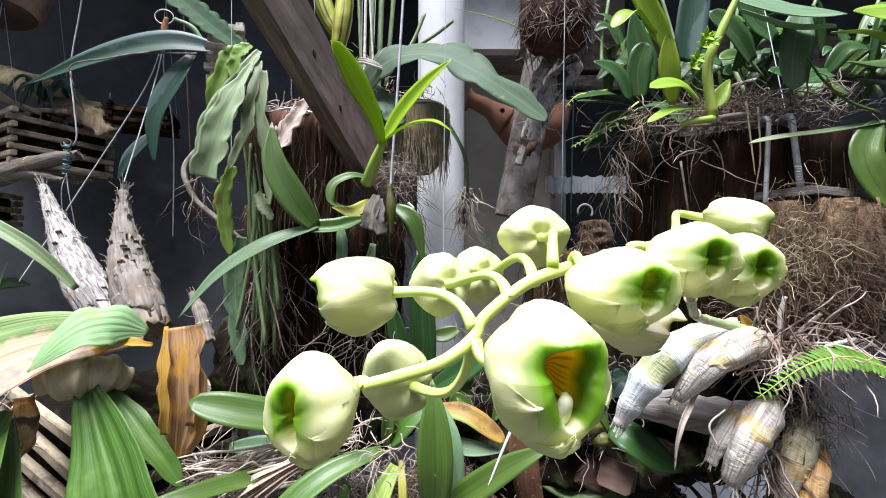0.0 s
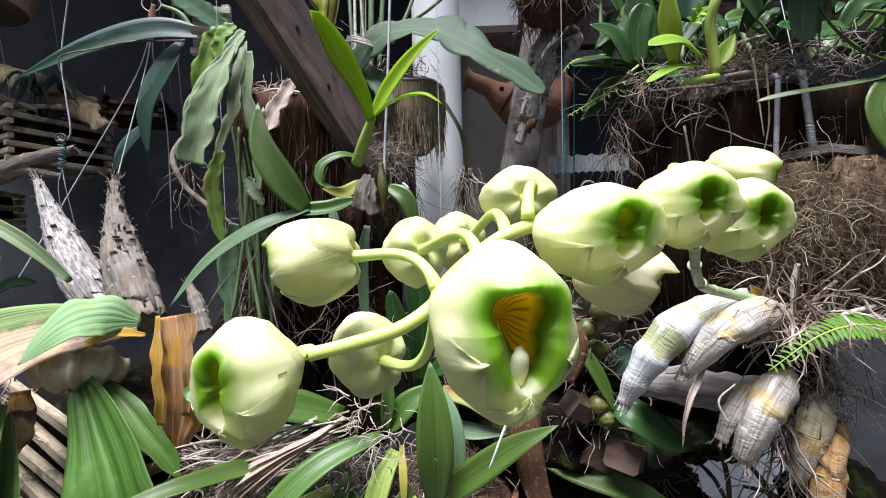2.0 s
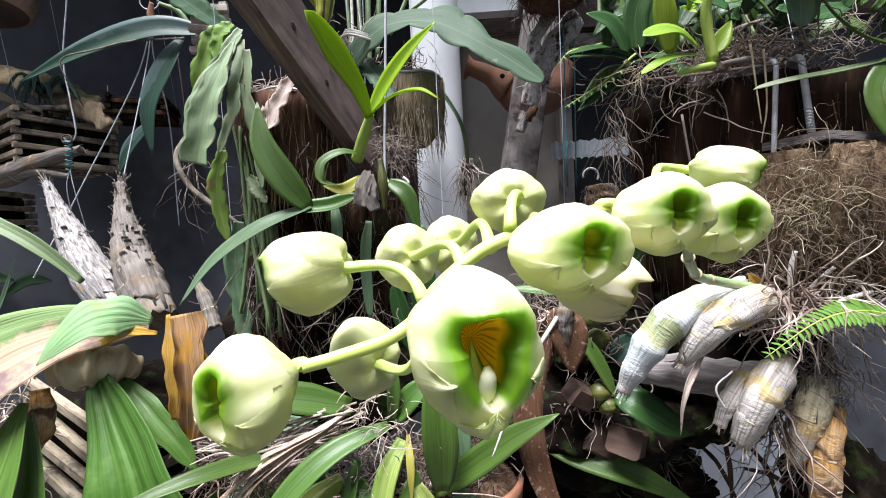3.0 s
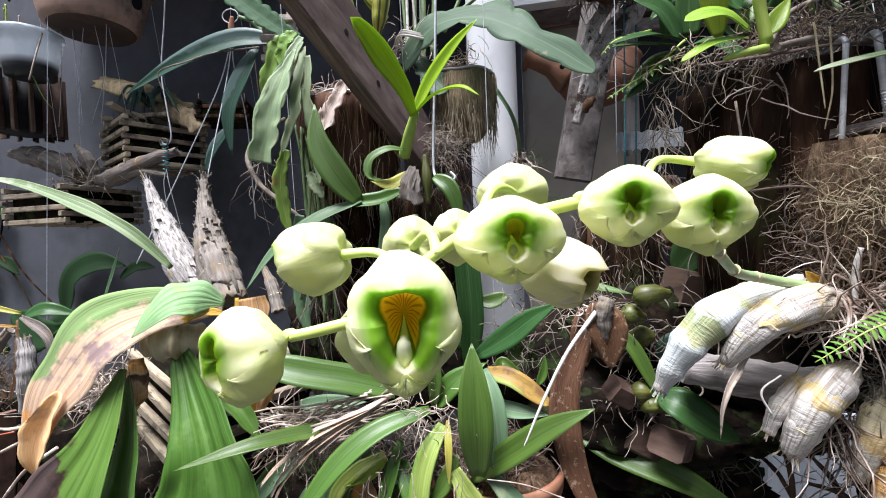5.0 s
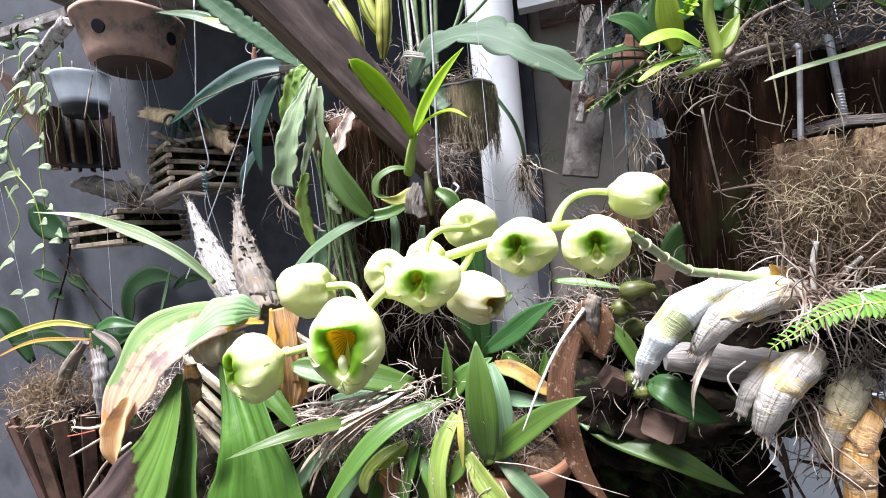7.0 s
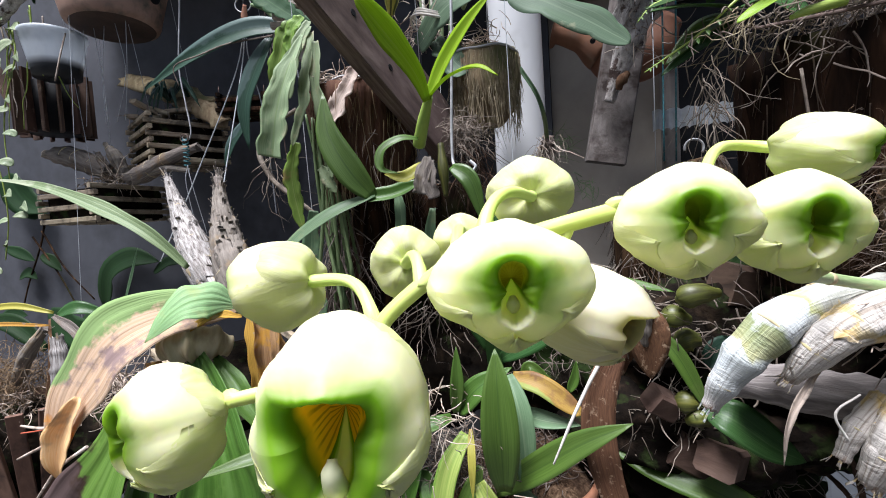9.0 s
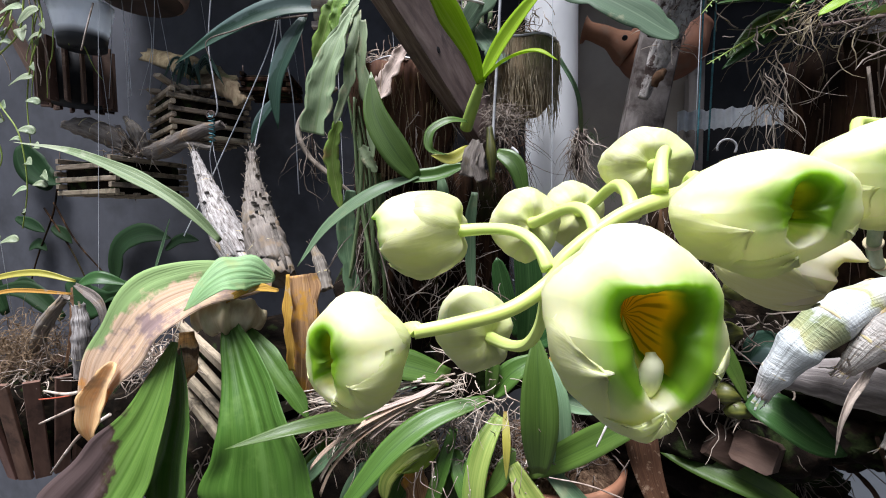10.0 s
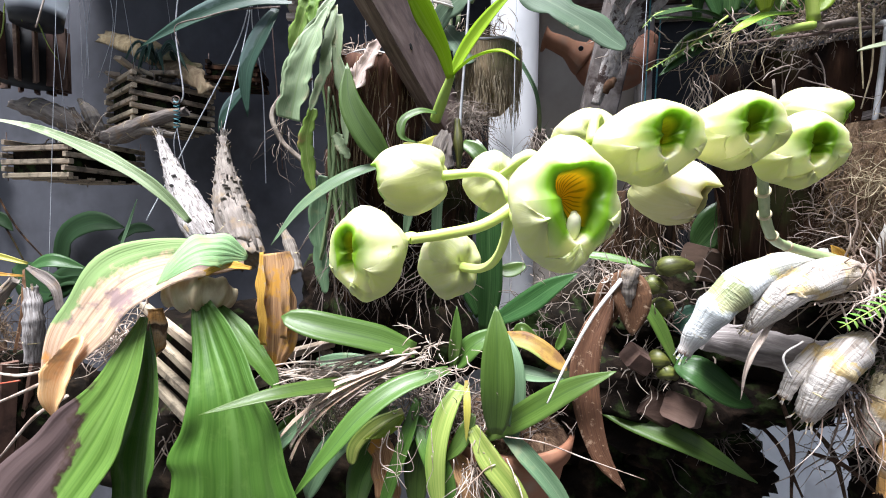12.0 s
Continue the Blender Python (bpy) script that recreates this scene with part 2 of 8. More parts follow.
def parchment(name, pale, dull, bands, wrinkle=0.8):
    """Papery bulb skin: pale with dull fibres along it, fine dark wrinkles across it, and bands of colour from its free end on."""
    m = bpy.data.materials.new(name)
    m.use_nodes = True
    t = m.node_tree
    b = t.nodes["Principled BSDF"]
    co = t.nodes.new("ShaderNodeTexCoord")

    def fine(scale, detail, distort):
        mp = t.nodes.new("ShaderNodeMapping")
        mp.inputs["Scale"].default_value = scale
        t.links.new(co.outputs["UV"], mp.inputs["Vector"])
        n = t.nodes.new("ShaderNodeTexNoise")
        n.inputs["Scale"].default_value, n.inputs["Detail"].default_value, n.inputs["Distortion"].default_value = 1.0, detail, distort
        t.links.new(mp.outputs[0], n.inputs["Vector"])
        return n.outputs[0]

    def ranged(value, lo, hi, to0, to1):
        r = t.nodes.new("ShaderNodeMapRange")
        for k, x in enumerate((lo, hi, to0, to1)):
            r.inputs[k + 1].default_value = x
        t.links.new(value, r.inputs[0])
        return r.outputs[0]

    def mixed(fac, a, c):
        x = t.nodes.new("ShaderNodeMix")
        x.data_type = "RGBA"
        t.links.new(fac, x.inputs[0])
        t.links.new(a, x.inputs[6])
        if isinstance(c, tuple):
            x.inputs[7].default_value = RGB(c)
        else:
            t.links.new(c, x.inputs[7])
        return x.outputs[2]

    along, across, blot = fine((1.6, 34, 1), 6.0, 0.9), fine((17, 2.6, 1), 5.0, 3.5), fine((5, 4, 1), 4.0, 0.5)
    ramp = t.nodes.new("ShaderNodeValToRGB")
    ramp.color_ramp.elements[0].position, ramp.color_ramp.elements[0].color = 0.36, RGB(dull)
    ramp.color_ramp.elements[1].position, ramp.color_ramp.elements[1].color = 0.56, RGB(pale)
    t.links.new(along, ramp.inputs[0])
    sep = t.nodes.new("ShaderNodeSeparateXYZ")
    t.links.new(co.outputs["UV"], sep.inputs[0])
    g = t.nodes.new("ShaderNodeMath")
    g.operation = "MULTIPLY_ADD"
    g.inputs[1].default_value = 1 / 1.5
    t.links.new(sep.outputs[0], g.inputs[0])
    t.links.new(ranged(blot, 0.3, 0.7, -0.06, 0.06), g.inputs[2])
    br = t.nodes.new("ShaderNodeValToRGB")
    for k, (p, c, a) in enumerate(bands):
        q = br.color_ramp.elements[k] if k < 2 else br.color_ramp.elements.new(p)
        q.position, q.color = p, (*c, a)
    t.links.new(g.outputs[0], br.inputs[0])
    out = mixed(br.outputs[1], ramp.outputs[0], br.outputs[0])
    out = mixed(ranged(across, 0.30, 0.42, wrinkle, 0.0), out, (0.12, 0.09, 0.07))
    t.links.new(out, b.inputs["Base Color"])
    b.inputs["Roughness"].default_value = 0.72
    h = t.nodes.new("ShaderNodeMath")
    h.operation = "MULTIPLY_ADD"
    h.inputs[1].default_value = 1.0
    t.links.new(across, h.inputs[0])
    t.links.new(along, h.inputs[2])
    bp = t.nodes.new("ShaderNodeBump")
    bp.inputs["Strength"].default_value, bp.inputs["Distance"].default_value = 0.7, 0.0022
    t.links.new(h.outputs[0], bp.inputs["Height"])
    t.links.new(bp.outputs[0], b.inputs["Normal"])
    return m


BULB_GREEN = parchment("sheathed_bulb", (0.50, 0.53, 0.53), (0.30, 0.31, 0.30),
                       [(0.0, TANB_, 0.9), (0.03, (0.62, 0.55, 0.50), 0.6), (0.16, (0.66, 0.66, 0.64), 0.3), (0.32, (0.56, 0.62, 0.62), 0.3), (0.40, (0.52, 0.58, 0.56), 0.4), (0.43, (0.36, 0.35, 0.10), 0.7), (0.53, (0.20, 0.25, 0.06), 0.75), (0.56, (0.60, 0.63, 0.62), 0.4), (0.72, (0.58, 0.62, 0.62), 0.4), (0.76, (0.34, 0.36, 0.10), 0.8), (0.84, (0.5, 0.5, 0.42), 0.6)], 0.12)
BULB_BAND = parchment("banded_sheath", (0.64, 0.60, 0.55), (0.30, 0.25, 0.20),
                      [(0.0, TANB_, 0.6), (0.04, WHITE_, 0.1), (0.30, WHITE_, 0.1), (0.36, (0.60, 0.40, 0.09), 0.7), (0.42, (0.50, 0.38, 0.12), 0.6), (0.45, WHITE_, 0.1), (0.58, WHITE_, 0.2), (0.61, (0.46, 0.36, 0.14), 0.6), (0.72, (0.50, 0.42, 0.32), 0.4)], 0.55)
BULB_OCHRE = parchment("ochre_bulb", (0.60, 0.55, 0.46), (0.30, 0.25, 0.17),
                       [(0.0, (0.66, 0.62, 0.55), 0.5), (0.14, (0.66, 0.62, 0.55), 0.4), (0.20, (0.56, 0.34, 0.08), 0.75), (0.28, (0.44, 0.36, 0.16), 0.6), (0.45, (0.27, 0.25, 0.14), 0.7), (0.9, (0.22, 0.20, 0.12), 0.6)], 0.6)
BULB_ORANGE = parchment("orange_bulb", (0.66, 0.36, 0.11), (0.40, 0.20, 0.05),
                        [(0.0, RING_, 0.6), (0.05, RING_, 0.0), (0.16, (0.66, 0.56, 0.42), 0.4), (0.19, RING_, 0.95), (0.23, RING_, 0.8), (0.26, (0.72, 0.60, 0.44), 0.5), (0.38, RING_, 0.0), (0.41, RING_, 0.95), (0.44, RING_, 0.6), (0.47, (0.72, 0.60, 0.44), 0.3), (0.60, RING_, 0.0), (0.63, RING_, 0.95), (0.68, RING_, 0.3)], 0.7)
BULB_BROWN = surface("ringed_bulb", [(0.25, (0.24, 0.15, 0.08)), (0.5, (0.50, 0.42, 0.25)), (0.75, (0.66, 0.62, 0.42))], (9, 3, 1), "UV", 0.6, 0.5, 5.0)
BULB_LIME = surface("small_green_bulb", [(0.3, (0.035, 0.035, 0.010)), (0.5, (0.075, 0.085, 0.016)), (0.7, (0.16, 0.16, 0.03))], (3, 12, 1), "UV", 0.5, 0.4, 3.0)
ROOT = surface("dry_roots", [(0.3, (0.22, 0.16, 0.12)), (0.5, (0.46, 0.38, 0.31)), (0.75, (0.72, 0.66, 0.58))], (60, 60, 60), "Object", 0.85, 0.4, 3.0, stain=(0.20, 0.14, 0.10), stain_at=(0.5, 0.6), stain_scale=14)
ROOT_PALE = surface("pale_roots", [(0.3, (0.45, 0.41, 0.36)), (0.7, (0.80, 0.78, 0.72))], (60, 60, 60), "Object", 0.8, 0.4, 3.0)
ROOT_BROWN = surface("brown_roots", [(0.3, (0.06, 0.045, 0.036)), (0.5, (0.17, 0.135, 0.108)), (0.75, (0.36, 0.315, 0.27))], (50, 50, 50), "Object", 0.9, 0.4, 3.0)
DARK_FIBRE = surface("dark_fibre", [(0.3, (0.020, 0.012, 0.008)), (0.7, (0.11, 0.07, 0.045))], (50, 50, 50), "Object", 0.95, 0.4, 3.0, spec=0.1)
FIBRE = surface("coir_fibre", [(0.3, (0.10, 0.062, 0.034)), (0.7, (0.30, 0.21, 0.125))], (50, 50, 50), "Object", 0.95, 0.4, 3.0)
# Bark's darkest tones are pushed near black for the shade behind the plants.
BARK = surface("bark", [(0.34, (0.005, 0.003, 0.002)), (0.52, (0.030, 0.016, 0.009)), (0.74, (0.14, 0.075, 0.042))], (38, 38, 5), "Object", 0.9, 1.0, 8.0, spec=0.08,
               stain=(0.03, 0.034, 0.012), stain_at=(0.55, 0.70), stain_scale=9, depth=0.006)
RED_BARK = surface("red_bark", [(0.3, (0.020, 0.011, 0.007)), (0.52, (0.085, 0.043, 0.025)), (0.75, (0.20, 0.12, 0.075))], (38, 38, 5), "Object", 0.9, 1.0, 8.0, depth=0.006, spec=0.15)
HUSK = surface("coconut_husk", [(0.25, (0.10, 0.065, 0.035)), (0.5, (0.24, 0.18, 0.10)), (0.75, (0.40, 0.34, 0.22))], (60, 60, 5), "Object", 0.95, 1.0, 8.0, stain=(0.14, 0.15, 0.06), stain_at=(0.55, 0.68), depth=0.005)
BEAM_WOOD = surface("weathered_beam", [(0.28, (0.055, 0.033, 0.027)), (0.5, (0.150, 0.102, 0.088)), (0.72, (0.275, 0.205, 0.180))], (1.2, 30, 1), "UV", 0.85, 0.6, 6.0,
                    stain=(0.055, 0.04, 0.035), stain_at=(0.56, 0.7), stain_scale=12, depth=0.002)
GREY_WOOD = surface("grey_wood", [(0.25, (0.10, 0.09, 0.085)), (0.5, (0.24, 0.215, 0.20)), (0.75, (0.42, 0.39, 0.37))], (2.0, 20, 1), "UV", 0.9, 0.8, 6.0, stain=(0.09, 0.075, 0.065), stain_at=(0.52, 0.66), stain_scale=14, depth=0.002)
SLAT = surface("basket_slat", [(0.25, (0.17, 0.13, 0.09)), (0.5, (0.37, 0.30, 0.21)), (0.75, (0.54, 0.46, 0.34))], (2.0, 12, 1), "UV", 0.85, 0.5, 5.0, stain=(0.12, 0.10, 0.07), stain_scale=20)
SLAT_PALE = surface("pale_slat", [(0.25, (0.22, 0.18, 0.14)), (0.5, (0.44, 0.39, 0.33)), (0.75, (0.58, 0.53, 0.46))], (2.0, 12, 1), "UV", 0.85, 0.5, 5.0, stain=(0.16, 0.13, 0.10), stain_scale=20)
SLAT_BROWN = surface("brown_slat", [(0.25, (0.045, 0.024, 0.018)), (0.75, (0.15, 0.085, 0.06))], (2.0, 12, 1), "UV", 0.8, 0.5, 5.0, stain=(0.26, 0.18, 0.13), stain_at=(0.6, 0.7), stain_scale=20)
TERRACOTTA = surface("terracotta", [(0.3, (0.27, 0.11, 0.058)), (0.6, (0.36, 0.17, 0.10)), (0.8, (0.44, 0.26, 0.18))], (14, 14, 14), "Object", 0.85, 0.25, 6.0, stain=(0.30, 0.25, 0.20), stain_at=(0.54, 0.72), stain_scale=7)
TERRACOTTA_OLD = surface("old_terracotta", [(0.3, (0.34, 0.22, 0.16)), (0.6, (0.54, 0.36, 0.26)), (0.8, (0.64, 0.50, 0.40))], (10, 10, 10), "Object", 0.9, 0.25, 6.0, stain=(0.13, 0.125, 0.10), stain_at=(0.46, 0.64), stain_scale=11)
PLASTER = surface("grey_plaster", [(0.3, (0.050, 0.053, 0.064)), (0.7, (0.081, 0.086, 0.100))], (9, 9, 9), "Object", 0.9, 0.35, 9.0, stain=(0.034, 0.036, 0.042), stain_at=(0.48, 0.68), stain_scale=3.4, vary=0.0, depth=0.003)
# Near-white for an unseen wall that throws fill light at the plants.
BOUNCE_WHITE = surface("bounce_wall_plaster", [(0.3, (0.66, 0.65, 0.62)), (0.7, (0.78, 0.77, 0.74))], (7, 7, 7), "Object", 0.9, 0.2, 8.0, stain=(0.52, 0.50, 0.46), stain_at=(0.5, 0.7), stain_scale=2.2, vary=0.0)
BEIGE = surface("beige_plaster", [(0.3, (0.30, 0.265, 0.225)), (0.7, (0.40, 0.36, 0.31))], (7, 7, 7), "Object", 0.9, 0.2, 8.0, stain=(0.22, 0.19, 0.165), stain_at=(0.5, 0.7), stain_scale=2.2, vary=0.0)
CONCRETE = surface("concrete_floor", [(0.3, (0.055, 0.052, 0.048)), (0.7, (0.11, 0.105, 0.10))], (6, 6, 6), "Object", 0.9, 0.3, 8.0, stain=(0.035, 0.032, 0.028), stain_scale=1.4, vary=0.0)
PVC = surface("white_pipe", [(0.3, (0.74, 0.76, 0.78)), (0.7, (0.82, 0.83, 0.84))], (3, 3, 1.5), "Object", 0.4, 0.05, 4.0, stain=(0.60, 0.61, 0.60), stain_at=(0.55, 0.8), vary=0.0)
EAVE = surface("grey_eave_paint", [(0.3, (0.50, 0.52, 0.54)), (0.7, (0.62, 0.64, 0.66))], (6, 6, 2), "Object", 0.6, 0.1, 5.0, stain=(0.40, 0.41, 0.42), stain_at=(0.5, 0.7), vary=0.0)
BOARD = surface("pale_board", [(0.3, (0.21, 0.235, 0.26)), (0.7, (0.30, 0.325, 0.36))], (5, 5, 5), "Object", 0.5, 0.1, 5.0, stain=(0.16, 0.17, 0.19), stain_at=(0.5, 0.7), vary=0.05)
# fall: the wall's colour runs to near-black towards the bottom.
CLOUDY = surface("cloudy_plastic", [(0.3, (0.66, 0.71, 0.76)), (0.7, (0.84, 0.87, 0.90))], (12, 12, 4), "Object", 0.35, 0.1, 5.0, stain=(0.40, 0.44, 0.48), stain_at=(0.54, 0.8), through=0.5, fall=((0.012, 0.013, 0.016), 0.46, 0.24))
BLACK = surface("matt_black", [(0.3, (0.006, 0.006, 0.007)), (0.7, (0.018, 0.019, 0.022))], (12, 12, 12), "Object", 0.6, 0.1, 4.0, spec=0.2)
WIRE = surface("galvanised_wire", [(0.3, (0.40, 0.41, 0.42)), (0.7, (0.64, 0.65, 0.66))], (80, 80, 80), "Object", 0.5, 0.1, 3.0, metal=0.35)
RUST = surface("rusty_wire", [(0.3, (0.07, 0.045, 0.035)), (0.7, (0.17, 0.12, 0.10))], (80, 80, 80), "Object", 0.75, 0.2, 3.0, metal=0.3)
STRING = surface("nylon_string", [(0.3, (0.46, 0.49, 0.52)), (0.7, (0.62, 0.66, 0.69))], (90, 90, 90), "Object", 0.5, 0.1, 2.0)
TEAL = surface("teal_cord", [(0.3, (0.02, 0.10, 0.12)), (0.7, (0.06, 0.24, 0.28))], (200, 200, 200), "Object", 0.6, 0.4, 2.0)
OLD_LOG = surface("old_log", [(0.25, (0.05, 0.04, 0.036)), (0.5, (0.15, 0.13, 0.12)), (0.75, (0.30, 0.27, 0.255))], (2.0, 14, 1), "UV", 0.9, 1.0, 7.0, stain=(0.05, 0.035, 0.03), stain_at=(0.5, 0.62), stain_scale=14, depth=0.004)
STRAW = surface("straw_fibre", [(0.3, (0.13, 0.10, 0.055)), (0.5, (0.30, 0.25, 0.15)), (0.7, (0.50, 0.44, 0.30))], (50, 50, 50), "Object", 0.95, 0.4, 3.0)
TAN_FIBRE = surface("tan_fibre", [(0.3, (0.045, 0.028, 0.017)), (0.7, (0.17, 0.12, 0.078))], (50, 50, 50), "Object", 0.95, 0.4, 3.0)
COIR = surface("matted_coir", [(0.3, (0.035, 0.020, 0.012)), (0.5, (0.12, 0.075, 0.045)), (0.72, (0.26, 0.18, 0.115))], (90, 90, 40), "Object", 0.95, 1.0, 8.0, spec=0.1, stain=(0.05, 0.03, 0.02), stain_at=(0.52, 0.66), stain_scale=16, depth=0.006, distort=2.0)
STRIPED = surface("striped_bulb", [(0.42, (0.07, 0.09, 0.02)), (0.52, (0.40, 0.42, 0.06)), (0.7, (0.50, 0.48, 0.10))], (0.4, 11, 1), "UV", 0.5, 0.4, 2.0)
CURLED = leaf_surface("curled_orange_leaf", (0.80, 0.45, 0.20), (0.92, 0.66, 0.40), stain=(0.46, 0.30, 0.21), stain_at=(0.54, 0.68), rough=0.75, scale=(2, 22, 1), bump=0.7)
FLAP = leaf_surface("pale_dry_flap", (0.50, 0.39, 0.32), (0.78, 0.67, 0.58), stain=(0.22, 0.17, 0.14), stain_at=(0.56, 0.66), rough=0.85, scale=(1.5, 26, 1), bump=0.9, stain_scale=40)
TAN_LEAF = leaf_surface("folded_tan_leaf", (0.52, 0.36, 0.25), (0.82, 0.66, 0.52), stain=(0.30, 0.20, 0.13), stain_at=(0.54, 0.66), rough=0.8, scale=(1.5, 30, 1), bump=0.8)
SPLINT = leaf_surface("shredded_leaf_base", (0.24, 0.11, 0.045), (0.70, 0.45, 0.22), stain=(0.62, 0.34, 0.06), stain_at=(0.52, 0.62), rough=0.85, scale=(1.6, 34, 1), bump=1.0, stain_scale=30)
# Terracotta darkened for the shade on the bowl's underside.
TERRACOTTA_UNDERSHADE = surface("undershade_terracotta", [(0.3, (0.05, 0.033, 0.026)), (0.6, (0.10, 0.068, 0.052)), (0.8, (0.18, 0.125, 0.095))], (12, 12, 12), "Object", 0.9, 0.4, 6.0)
# Red-brown terracotta copy, darkened for the shade the spouted planter hangs in.
TERRACOTTA_SHADED = surface("shaded_terracotta", [(0.3, (0.13, 0.05, 0.028)), (0.6, (0.20, 0.085, 0.048)), (0.8, (0.27, 0.14, 0.09))], (14, 14, 14), "Object", 0.85, 0.25, 6.0, stain=(0.16, 0.12, 0.09), stain_at=(0.54, 0.72), stain_scale=7)
PALE_BARK = surface("pale_bark", [(0.3, (0.12, 0.10, 0.09)), (0.42, (0.40, 0.37, 0.34)), (0.7, (0.68, 0.65, 0.61))], (9, 12, 1), "UV", 0.85, 1.0, 6.0, depth=0.004, stain=(0.07, 0.045, 0.035), stain_at=(0.54, 0.60), stain_scale=26)
SLAT_RED = surface("reddish_slat", [(0.25, (0.09, 0.045, 0.032)), (0.75, (0.23, 0.125, 0.09))], (2.0, 12, 1), "UV", 0.8, 0.5, 5.0, stain=(0.05, 0.03, 0.024), stain_at=(0.52, 0.7), stain_scale=20)
CACTUS_GREEN = leaf_surface("toothed_flat_stem", (0.024, 0.070, 0.030), (0.060, 0.120, 0.056), mid=(0.09, 0.17, 0.08), stain=(0.08, 0.13, 0.06), stain_at=(0.60, 0.72), stain_scale=30, rough=0.58, spec=0.10)
RED = surface("red_plastic", [(0.3, (0.35, 0.05, 0.03)), (0.7, (0.5, 0.09, 0.05))], (30, 30, 30), "Object", 0.5, 0.1, 2.0)
CHARCOAL = surface("wood_block", [(0.3, (0.035, 0.019, 0.012)), (0.55, (0.090, 0.052, 0.036)), (0.8, (0.17, 0.115, 0.088))], (20, 20, 60), "Object", 0.85, 0.6, 6.0)
CLOTH = surface("white_lace", [(0.3, (0.55, 0.58, 0.60)), (0.7, (0.75, 0.78, 0.80))], (40, 10, 40), "Object", 0.9, 0.3, 4.0, through=0.3)
# Litter coloured near-black: the occlusion shade of the gaps is in its colour.
SHADE_LITTER = surface("shade_dark_litter", [(0.3, (0.003, 0.0025, 0.002)), (0.54, (0.011, 0.008, 0.0055)), (0.8, (0.06, 0.04, 0.026))], (30, 30, 30), "Object", 0.95, 1.0, 8.0, spec=0.08, stain=(0.03, 0.05, 0.015), stain_at=(0.54, 0.66), stain_scale=18, depth=0.006)

SEPAL = leaf_surface("sepal", (0.90, 0.955, 0.36), (0.95, 0.975, 0.52), rough=0.5, through=0.28, vary=0.05, scale=(2, 12, 1), bump=0.22, stain=(0.80, 0.90, 0.30), stain_at=(0.5, 0.75), stain_scale=30)
for m in (SEPAL,):
    b = m.node_tree.nodes["Principled BSDF"]
    b.inputs["Subsurface Weight"].default_value, b.inputs["Subsurface Scale"].default_value = 0.5, 0.016
    b.inputs["Subsurface Radius"].default_value = (0.8, 1.0, 0.35)
COLUMN = surface("column", [(0.3, (0.86, 0.86, 0.50)), (0.7, (0.94, 0.93, 0.70))], (40, 40, 40), "Object", 0.45, 0.1, 2.0, through=0.2)
CREAM_SEPAL = leaf_surface("fading_sepal", (0.84, 0.82, 0.38), (0.92, 0.90, 0.58), rough=0.5, through=0.3, vary=0.05, scale=(1.5, 18, 1), bump=0.35)


